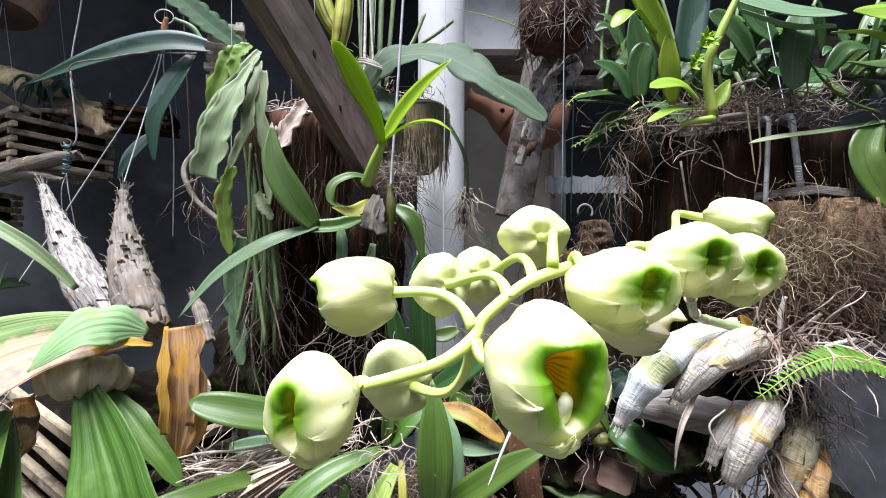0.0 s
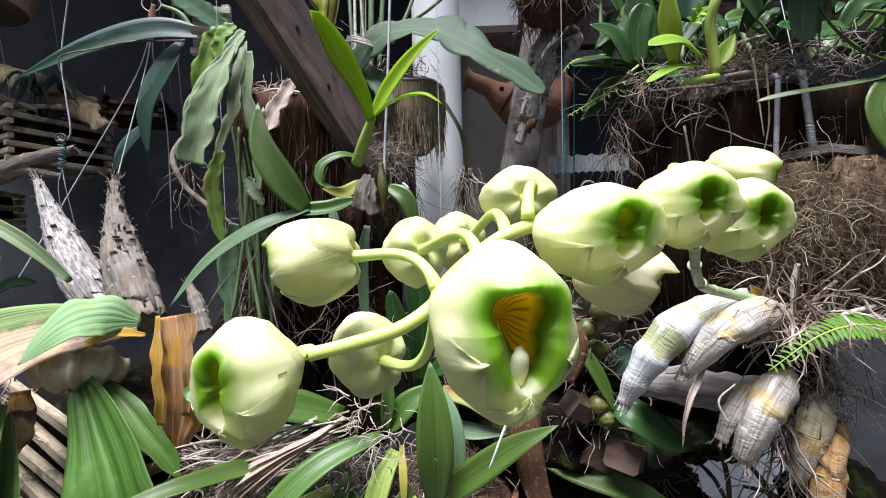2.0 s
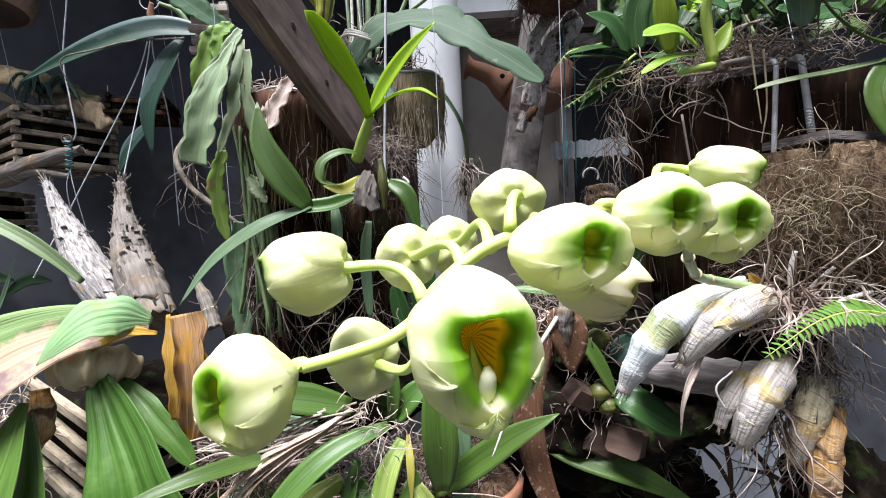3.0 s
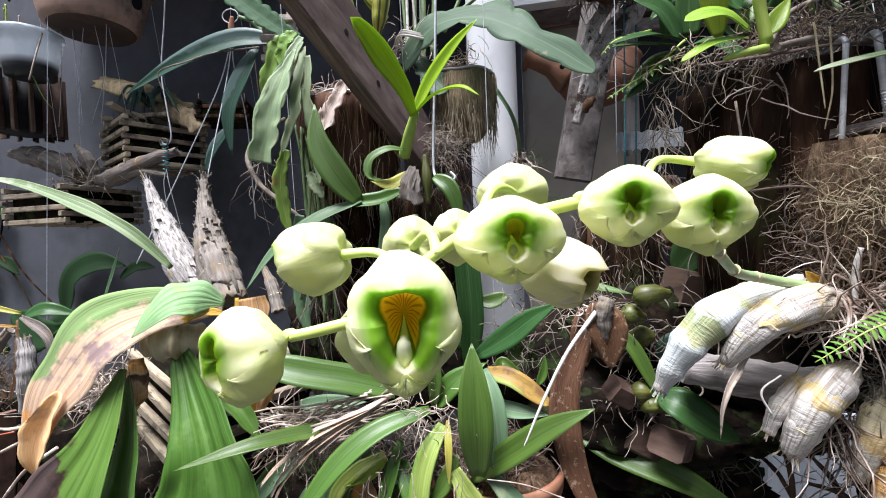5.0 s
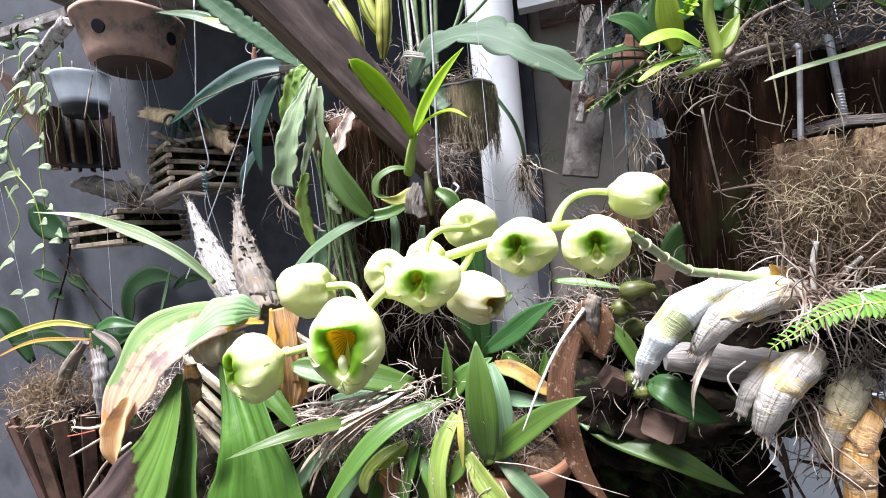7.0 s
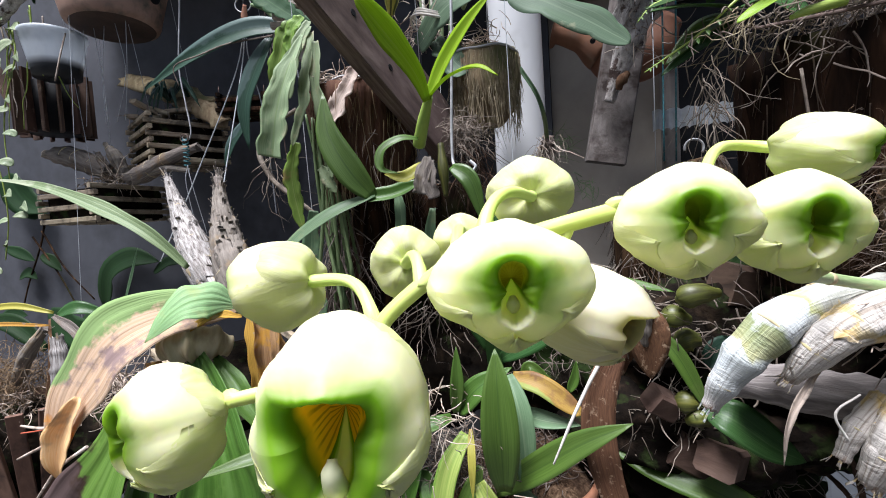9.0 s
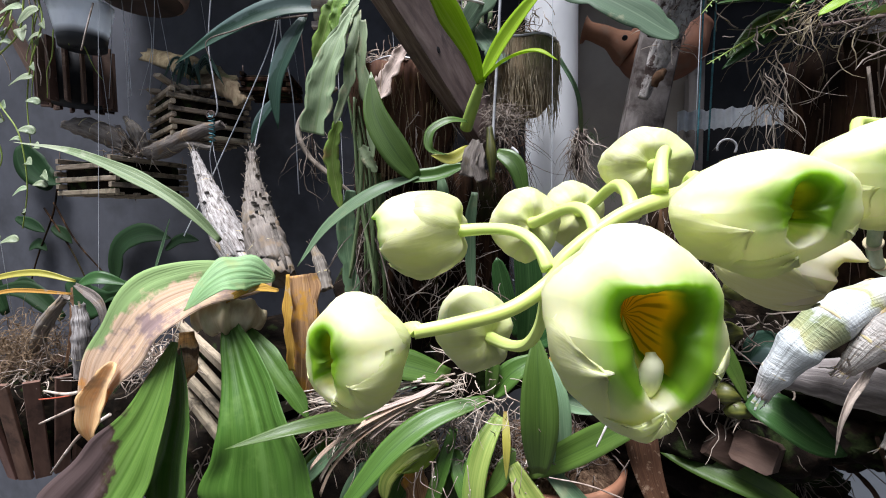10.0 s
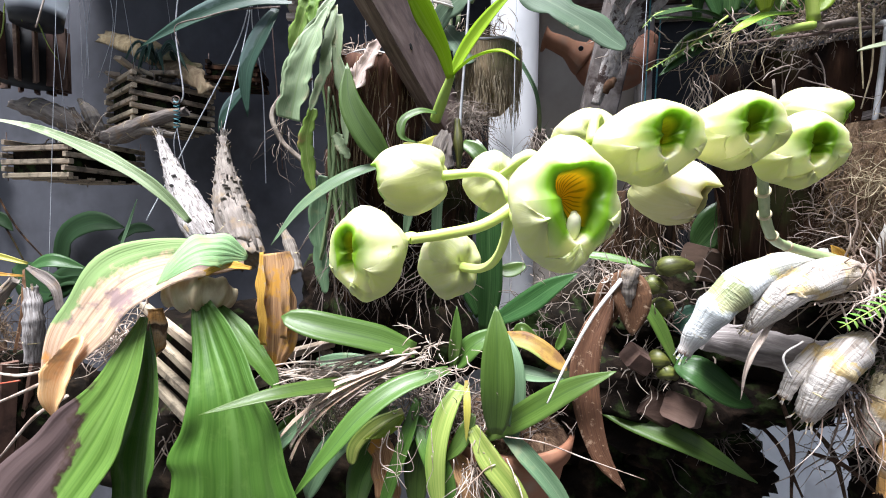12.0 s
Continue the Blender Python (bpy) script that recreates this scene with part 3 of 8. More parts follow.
def hood_surface(name, outer, rim, deep, striped=1.0):
    """The flower's sac: pale outside, a green rim that darkens inwards, and an inside of deep's colour, orange and
    striped in HOOD; v of the UV map runs from the stalk over the rim into the throat.
    """
    m = bpy.data.materials.new(name)
    m.use_nodes = True
    t = m.node_tree
    b = t.nodes["Principled BSDF"]
    uv = t.nodes.new("ShaderNodeTexCoord")
    sep = t.nodes.new("ShaderNodeSeparateXYZ")
    t.links.new(uv.outputs["UV"], sep.inputs[0])
    nz = t.nodes.new("ShaderNodeTexNoise")
    nz.inputs["Scale"].default_value = 90
    t.links.new(uv.outputs["Object"], nz.inputs["Vector"])
    wob = t.nodes.new("ShaderNodeMath")
    wob.operation = "MULTIPLY_ADD"
    wob.inputs[1].default_value = 0.05
    t.links.new(nz.outputs[0], wob.inputs[0])
    t.links.new(sep.outputs[1], wob.inputs[2])
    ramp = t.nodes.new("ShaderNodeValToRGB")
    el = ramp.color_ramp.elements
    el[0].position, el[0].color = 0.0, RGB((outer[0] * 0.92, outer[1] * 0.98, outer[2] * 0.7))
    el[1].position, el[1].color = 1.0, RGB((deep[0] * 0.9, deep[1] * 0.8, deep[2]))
    # The rim's green is scaled down in two steps before the throat colour.
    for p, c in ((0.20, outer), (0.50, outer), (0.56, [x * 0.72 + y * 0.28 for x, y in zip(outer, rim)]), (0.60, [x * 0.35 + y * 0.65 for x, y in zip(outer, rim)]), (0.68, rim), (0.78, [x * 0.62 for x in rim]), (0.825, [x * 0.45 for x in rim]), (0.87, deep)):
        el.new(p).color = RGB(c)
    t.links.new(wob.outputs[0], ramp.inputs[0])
    wave = t.nodes.new("ShaderNodeMath")
    wave.operation = "SINE"
    k = t.nodes.new("ShaderNodeMath")
    k.operation = "MULTIPLY"
    k.inputs[1].default_value = 150.0
    t.links.new(sep.outputs[0], k.inputs[0])
    t.links.new(k.outputs[0], wave.inputs[0])
    up = t.nodes.new("ShaderNodeMapRange")
    up.inputs[1].default_value, up.inputs[2].default_value = 0.2, 0.9
    up.inputs[4].default_value = 0.6 * striped
    t.links.new(wave.outputs[0], up.inputs[0])
    inner = t.nodes.new("ShaderNodeMapRange")
    inner.inputs[1].default_value, inner.inputs[2].default_value = 0.84, 0.88
    t.links.new(sep.outputs[1], inner.inputs[0])
    both = t.nodes.new("ShaderNodeMath")
    both.operation = "MULTIPLY"
    t.links.new(up.outputs[0], both.inputs[0])
    t.links.new(inner.outputs[0], both.inputs[1])
    x = t.nodes.new("ShaderNodeMix")
    x.data_type = "RGBA"
    t.links.new(both.outputs[0], x.inputs[0])
    t.links.new(ramp.outputs[0], x.inputs[6])
    x.inputs[7].default_value = (0.16, 0.12, 0.005, 1)
    t.links.new(x.outputs[2], b.inputs["Base Color"])
    b.inputs["Roughness"].default_value = 0.5
    b.inputs["Subsurface Weight"].default_value, b.inputs["Subsurface Scale"].default_value = 0.5, 0.016
    b.inputs["Subsurface Radius"].default_value = (0.8, 1.0, 0.35)
    tr = t.nodes.new("ShaderNodeBsdfTranslucent")
    t.links.new(x.outputs[2], tr.inputs[0])
    mx = t.nodes.new("ShaderNodeMixShader")
    mx.inputs[0].default_value = 0.33
    t.links.new(b.outputs[0], mx.inputs[1])
    t.links.new(tr.outputs[0], mx.inputs[2])
    t.links.new(mx.outputs[0], t.nodes["Material Output"].inputs[0])
    bp = t.nodes.new("ShaderNodeBump")
    bp.inputs["Strength"].default_value, bp.inputs["Distance"].default_value = 0.25, 0.001
    t.links.new(nz.outputs[0], bp.inputs["Height"])
    t.links.new(bp.outputs[0], b.inputs["Normal"])
    return m


HOOD = hood_surface("flower_hood", (0.96, 0.975, 0.57), (0.20, 0.42, 0.015), (0.95, 0.64, 0.03))
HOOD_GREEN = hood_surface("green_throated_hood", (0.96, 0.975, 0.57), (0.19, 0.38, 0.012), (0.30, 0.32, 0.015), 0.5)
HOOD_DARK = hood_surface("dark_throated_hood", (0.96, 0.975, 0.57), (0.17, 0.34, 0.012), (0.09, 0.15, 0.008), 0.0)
HOOD_CREAM = hood_surface("fading_hood", (0.84, 0.80, 0.58), (0.55, 0.50, 0.22), (0.52, 0.26, 0.06), 0.3)

# ---- tools for shapes: each gives (vertices, faces, uv of each vertex) ----
rng = np.random.default_rng(7)
BASE = {}


def curve(pts, n):
    """n points of a smooth line through pts, and their tangents."""
    p = [Vector(q) for q in pts]
    p = [p[0] * 2 - p[1], *p, p[-1] * 2 - p[-2]]
    out, m = [], len(p) - 3
    for i in range(n):
        s = i / (n - 1) * m
        k = min(int(s), m - 1)
        s -= k
        a, b, c, d = p[k:k + 4]
        out.append(0.5 * (2 * b + (c - a) * s + (2 * a - 5 * b + 4 * c - d) * s * s + (3 * b - a - 3 * c + d) * s ** 3))
    tan = [(out[min(i + 1, n - 1)] - out[max(i - 1, 0)]).normalized() for i in range(n)]
    return out, tan


def outline(kind, t):
    if kind == "strap":
        w = min(1.0, 0.55 + 1.6 * t) * math.sqrt(max(0.0, 1 - max(0.0, (t - 0.6) / 0.4) ** 2.2))
    elif kind == "pleat":
        w = max(0.0, math.sin(math.pi * (0.035 + 0.965 * t ** 0.85))) ** 0.95
    elif kind == "spoon":
        w = (0.30 + 0.70 * min(1.0, t / 0.62) ** 1.2) * math.sqrt(max(0.0, 1 - max(0.0, (t - 0.62) / 0.38) ** 2.0))
    elif kind == "oval":
        w = max(0.0, math.sin(math.pi * min(1, 0.06 + 0.94 * t ** 0.85))) ** 0.8
    elif kind == "wedge":
        w = (0.10 + 0.90 * min(1.0, t / 0.55) ** 0.9) * (1 - 0.25 * max(0.0, t - 0.55))
    elif kind == "fan":
        w = 0.08 + 0.92 * min(1.0, t / 0.72) ** 0.95
    elif kind == "sheet":
        w = min(1.0, 0.75 + 0.6 * t) * math.sqrt(max(0.0, 1 - max(0.0, (t - 0.72) / 0.28) ** 2.6))
    elif kind == "even":
        w = 1.0
    elif kind == "torn":
        w = min(1, 0.4 + 2 * t) * (1 - 0.25 * max(0, t - 0.7))
    else:
        w = max(0.0, math.sin(math.pi * (0.10 + 0.90 * t ** 0.9))) ** 0.85
    return max(w, 0.03)


def ribbon(pts, width, n=18, fold=0.22, thick=0.0010, hint=(0, -1, 0.5), kind="lance", wave=0.0, lobes=0, across=6, curl=0.0, pleats=0, twist=0.0):
    """A leaf along pts: folded along its midrib, with thickness; its broad side turns to hint."""
    c, tan = curve(pts, n)
    v, f, uv = [], [], []
    m = across + 1
    seed = rng.uniform(0, 50)
    for side in (0, 1):
        for i in range(n):
            t = i / (n - 1)
            h = Vector(hint)
            if twist:
                h = Matrix.Rotation(twist * t, 3, tan[i]) @ h
            s = tan[i].cross(h)
            s = s.normalized() if s.length > 1e-4 else Vector((1, 0, 0))
            nn = s.cross(tan[i])
            w = width * outline(kind, t) / 2
            for j in range(m):
                a = 2 * j / across - 1
                e = w
                if lobes:
                    e *= 0.74 + 0.26 * abs(math.sin(lobes * math.pi * 0.5 * t + (0.9 if a > 0 else 0) + 0.9 * noise.noise(Vector((t * 4, seed, a > 0))))) ** 0.6
                if wave:
                    e *= 1 + wave * noise.noise(Vector((t * 5 + seed, 2.0 * (a > 0), 3.1)))
                lift = abs(a) ** 1.3 * fold * w + curl * w * (a * a)
                if wave:
                    lift += wave * 0.6 * w * noise.noise(Vector((t * 7 + seed, a * 1.5, 9.4))) * abs(a)
                if pleats:
                    lift += 0.045 * w * math.sin(a * pleats * math.pi + 0.4 * math.sin(t * 5 + seed)) * (1 - abs(a) * 0.5)
                v.append(c[i] + s * e * a + nn * (lift - side * thick * (0.4 + 0.6 * (1 - abs(a)))))
                uv.append((t, 0.5 + a / 2))
    k = n * m
    for i in range(n - 1):
        for j in range(across):
            q = i * m + j
            f.append((q, q + 1, q + m + 1, q + m))
            f.append((k + q, k + q + m, k + q + m + 1, k + q + 1))
        for q, flip in ((i * m, 0), (i * m + across, 1)):
            r = (q, q + m, k + q + m, k + q)
            f.append(r[::-1] if flip else r)
    for q in range(across):
        e = (n - 1) * m + q
        f.append((e, e + 1, k + e + 1, k + e))
        f.append((q + 1, q, k + q, k + q + 1))
    return v, f, uv


def tube(pts, radii, n=24, sides=10, rings=0, ring=0.12, rough=0.0, flat=1.0, ragged=0.0):
    """A round body swept along pts, with radii spread evenly along it, ring-shaped swellings and an uneven skin."""
    c, tan = curve(pts, n)
    v, f, uv = [], [], []
    x = tan[0].orthogonal().normalized()
    seed = rng.uniform(0, 50)
    run = 0.0
    for i in range(n):
        t = i / (n - 1)
        x = (x - tan[i] * x.dot(tan[i])).normalized()
        y = tan[i].cross(x)
        if i:
            run += (c[i] - c[i - 1]).length
        s = t * (len(radii) - 1)
        k = min(int(s), len(radii) - 2) if len(radii) > 1 else 0
        g = s - k
        g = g * g * (3 - 2 * g)
        r = radii[0] if len(radii) == 1 else radii[k] * (1 - g) + radii[k + 1] * g
        if rings:
            r *= 1 + ring * (abs(math.cos(math.pi * rings * t)) ** 6 - 0.3)
        for j in range(sides + 1):
            a = 2 * math.pi * (j % sides) / sides
            q = r
            if rough:
                q *= 1 + rough * noise.noise(Vector((math.cos(a) * 1.6 + seed, math.sin(a) * 1.6, t * 9)))
            p = c[i] + x * (math.cos(a) * q) + y * (math.sin(a) * q * flat)
            if ragged and i in (0, n - 1):
                p += tan[i] * (ragged * noise.noise(Vector((j % sides * 1.7 + seed, 4.0, i))) * r)
            v.append(p)
            uv.append((run * 10, j / sides))
    m = sides + 1
    for i in range(n - 1):
        for j in range(sides):
            q = i * m + j
            f.append((q, q + 1, q + m + 1, q + m))
    f.append(tuple(range(sides - 1, -1, -1)))
    f.append(tuple((n - 1) * m + j for j in range(sides)))
    return v, f, uv


def lathe(profile, at, n=32, rough=0.0, grain=3.0, cut=None):
    """A turned body from (radius, height) pairs."""
    at = Vector(at)
    v, f, uv = [], [], []
    for i, (r, z) in enumerate(profile):
        for j in range(n + 1):
            a = 2 * math.pi * (j % n) / n
            q = r
            if rough:
                q *= 1 + rough * noise.noise(Vector((math.cos(a) * grain, math.sin(a) * grain, z * 6 + at.x * 7)))
            v.append(at + Vector((math.cos(a) * q, math.sin(a) * q, z)))
            uv.append((z * 10, j / n))
    m = n + 1
    for i in range(len(profile) - 1):
        for j in range(n):
            q = i * m + j
            f.append((q, q + 1, q + m + 1, q + m))
    return v, f, uv


def block(size, m=None, chamfer=0.08):
    """A box with chamfered long edges, its length along x."""
    x, y, z = (s / 2 for s in size)
    k = chamfer * min(y, z) * 2
    ring = [(-y + k, -z), (y - k, -z), (y, -z + k), (y, z - k), (y - k, z), (-y + k, z), (-y, z - k), (-y, -z + k)]
    v = [Vector((sx * (x if 1 else 0), a, b)) for sx in (-1, 1) for a, b in ring]
    uv = [(p.x * 10, i % 8 / 8) for i, p in enumerate(v)]
    f = [(i, (i + 1) % 8, 8 + (i + 1) % 8, 8 + i) for i in range(8)] + [tuple(range(7, -1, -1)), tuple(range(8, 16))]
    if m is not None:
        v = [m @ p for p in v]
    return v, f, uv


def merged(list_of):
    v, f, uv = [], [], []
    for a, b, c in list_of:
        o = len(v)
        v += a
        f += [tuple(i + o for i in q) for q in b]
        uv += c
    return v, f, uv


def data(name, geo, material, origin=Vector((0, 0, 0)), smooth=True):
    v, f, uv = geo
    me = bpy.data.meshes.new(name)
    me.from_pydata([p - origin for p in v], [], f)
    layer = me.uv_layers.new(name="UVMap")
    idx = np.empty(len(me.loops), dtype=np.int32)
    me.loops.foreach_get("vertex_index", idx)
    layer.data.foreach_set("uv", np.array(uv, dtype=np.float32)[idx].ravel())
    if smooth:
        me.polygons.foreach_set("use_smooth", [len(q) <= 4 for q in f])
    me.materials.append(material)
    me.update()
    return me


def thing(name, at, label, category, group="", kind=""):
    """An Empty at the thing's base, which holds its parts."""
    ob = new(name)
    ob.location, ob.empty_display_size = at, 0.02
    BASE[ob.name] = Vector(at)
    return tagged(ob, label, category, group, kind)


def solid(name, geo, material, label, category, group="", kind="", smooth=True):
    """A thing of one mesh."""
    at = Vector(geo[0][0])
    ob = new(name, data(name, geo, material, at, smooth))
    ob.location = at
    BASE[ob.name] = at
    return tagged(ob, label, category, group, kind)


def part(name, geo, material, parent, label="", smooth=True, kind=""):
    origin = BASE[parent.name]
    ob = new(name, data(name, geo, material, origin, smooth))
    ob.parent = parent
    BASE[ob.name] = origin
    return tagged(ob, label, kind=kind)


NODE_RING = surface("ring_scar", [(0.3, (0.38, 0.30, 0.14)), (0.7, (0.66, 0.58, 0.38))], (40, 40, 40), "Object", 0.8, 0.4, 4.0)


def leaf(parent, pts, width, material, label="", name="leaf", **k):
    return part(name, ribbon(pts, width, **k), material, parent, label)


def bulb(parent, pts, radii, material, label="", rings=4, shreds=5, shred_size=0.03, name="pseudobulb", layers=0, peel=1):
    """A pseudobulb with its rings, and loose shreds of sheath at its free end (the first of pts)."""
    ob = part(name, tube(pts, radii, 56, 28, rings, 0.07, 0.13, ragged=1.0), material, parent, label)
    c, tan = curve(pts, 30)
    for k in range(1, rings):
        t = k / rings
        i = min(28, max(1, round(t * 29)))
        lo = min(int(t * (len(radii) - 1)), len(radii) - 2)
        r = radii[lo] + (radii[lo + 1] - radii[lo]) * (t * (len(radii) - 1) - lo)
        e = tan[i] * (r * 0.09)
        part("node_ring", tube([c[i] - e, c[i], c[i] + e], [r * 0.99, r * 1.035, r * 0.99], 5, 20, 0, 0, 0.06), NODE_RING, ob, "tan ring scar")
    for k in range(layers):
        i1 = max(2, round(29 * (k + 1) / (layers + 0.4)))
        i0 = max(0, i1 - round(29 / layers * 1.5))
        band = []
        for q in range(6):
            t = (i0 + (i1 - i0) * q / 5) / 29 * (len(radii) - 1)
            lo = min(int(t), len(radii) - 2)
            band.append((radii[lo] + (radii[lo + 1] - radii[lo]) * (t - lo)) * (1.09 - 0.06 * q / 5 + rng.uniform(-0.015, 0.015)))
        part("sheath", tube([c[i0], c[(i0 + i1) // 2], c[i1]], band, 12, 26, 0, 0, 0.14, ragged=1.3), material, ob, "torn papery sheath")
    if shreds:
        bits = []
        for i in range(shreds * peel):
            a = rng.uniform(0, 2 * math.pi)
            k = int(rng.integers(0, 22)) if i >= shreds else 0
            t = k / 29 * (len(radii) - 1)
            lo = min(int(t), len(radii) - 2)
            r = radii[lo] + (radii[lo + 1] - radii[lo]) * (t - lo)
            x = tan[k].orthogonal().normalized()
            d = Matrix.Rotation(a, 3, tan[k]) @ x
            l = shred_size * rng.uniform(0.4, 1.0) * (1 if i < shreds else 0.6)
            p0 = c[min(k + 9, 29)] + d * (r * 1.04)
            p1 = c[k] + d * (r * (1.07 if i >= shreds else 1.0))
            p2 = p1 - tan[k] * l * 0.6 + d * (l * rng.uniform(-0.1, 0.42))
            bits.append(ribbon([p0, p1, p2], rng.uniform(0.12, 0.4) * r, 8, 0.1, 0.0006, d, "torn", 0.3, across=3))
        part("frayed_sheath", merged(bits), material, ob, kind="stuff")
    return ob


def squiggle(p, d, length, n=8, bend=0.5, sag=0.0):
    """A wandering line from p in the direction d."""
    pts, p, d = [Vector(p)], Vector(p), Vector(d).normalized()
    for i in range(n):
        d = (d + Vector(rng.normal(0, bend, 3)) * 0.6 + Vector((0, 0, -sag))).normalized()
        p = p + d * (length / n)
        pts.append(p.copy())
    return pts


def tangle(parent, at, size, count, length, thickness, material, name="root_mass", label="", aim=(0, 0, 0), sag=0.1, bend=0.5, surface_only=False):
    """Many fine roots or fibres in an uneven clump round a place, as one mesh."""
    bits = []
    for i in range(count):
        o = Vector(rng.normal(0, 0.5, 3))
        if surface_only:
            o.normalize()
        p = Vector(at) + Vector((o.x * size[0], o.y * size[1], o.z * size[2]))
        d = Vector(rng.normal(0, 1, 3)) + Vector(aim) * 2
        l = length * rng.uniform(0.4, 1.3)
        r = thickness * rng.uniform(0.5, 1.2)
        bits.append(tube(squiggle(p, d, l, 5, bend, sag), [r, r * 0.9, r * 0.35], 9, 4))
    return part(name, merged(bits), material, parent, label, kind="stuff")


def fuzz(parent, at, radius, z0, z1, count, length, thickness, material, name="fibre_mass", label="", down=1.0, stray=0.25, side_bend=0.6, bend=0.35, broad=1.0):
    """Short fibres that lie on the side of an upright round body, as one mesh. radius: at z0 and at z1."""
    bits = []
    for i in range(count):
        a, k = rng.uniform(0, 2 * math.pi), rng.uniform(0, 1)
        r = radius[0] + (radius[1] - radius[0]) * k
        out, side = Vector((math.cos(a), math.sin(a), 0)), Vector((-math.sin(a), math.cos(a), 0))
        q = out * (r * rng.uniform(0.97, 1.05))
        p = Vector(at) + Vector((q.x * broad, q.y, z0 + (z1 - z0) * k))
        d = Vector((0, 0, -down)) + side * rng.normal(0, side_bend) + out * abs(rng.normal(0, stray))
        l, q = length * rng.uniform(0.4, 1.4), thickness * rng.uniform(0.6, 1.3)
        bits.append(tube(squiggle(p, d, l, 4, bend, 0.05), [q, q, q * 0.4], 6, 3))
    return part(name, merged(bits), material, parent, label, kind="stuff")


def smooth(lo, hi, x):
    k = min(1.0, max(0.0, (x - lo) / (hi - lo)))
    return k * k * (3 - 2 * k)


VISOR = [(-90, 0.60, 0.05), (-70, 0.62, 0.18), (-50, 0.62, 0.30), (-25, 0.60, 0.36), (0, 0.62, 0.38), (14, 0.68, 0.36), (25, 0.75, 0.30), (33, 0.82, 0.26), (42, 0.71, 0.17), (54, 0.60, 0.12), (70, 0.52, 0.09), (90, 0.49, 0.08)]
ARCH = [(-90, 0.52, 0.08), (-70, 0.49, 0.14), (-50, 0.39, 0.20), (-25, 0.32, 0.24), (0, 0.33, 0.27), (20, 0.39, 0.30), (35, 0.47, 0.31), (48, 0.55, 0.27), (58, 0.58, 0.22), (72, 0.58, 0.18), (90, 0.58, 0.16)]
WRAPS = (("sepal", -90, 2.52, 0.62), ("petal", -30, 2.50, 0.70), ("petal", 210, 2.50, 0.70), ("sepal", 50, 1.72, 0.70), ("sepal", 130, 1.72, 0.70))


def mouth_edge(ph, table):
    """How far out the green lip begins and how broad it is, in half widths, at the angle ph round the mouth."""
    a = math.degrees(math.atan2(math.sin(ph), abs(math.cos(ph))))
    for (a0, r0, l0), (a1, r1, l1) in zip(table, table[1:]):
        if a <= a1 + 1e-6:
            k = smooth(a0, a1, a)
            return r0 + (r1 - r0) * k, l0 + (l1 - l0) * k
    return table[-1][1:]


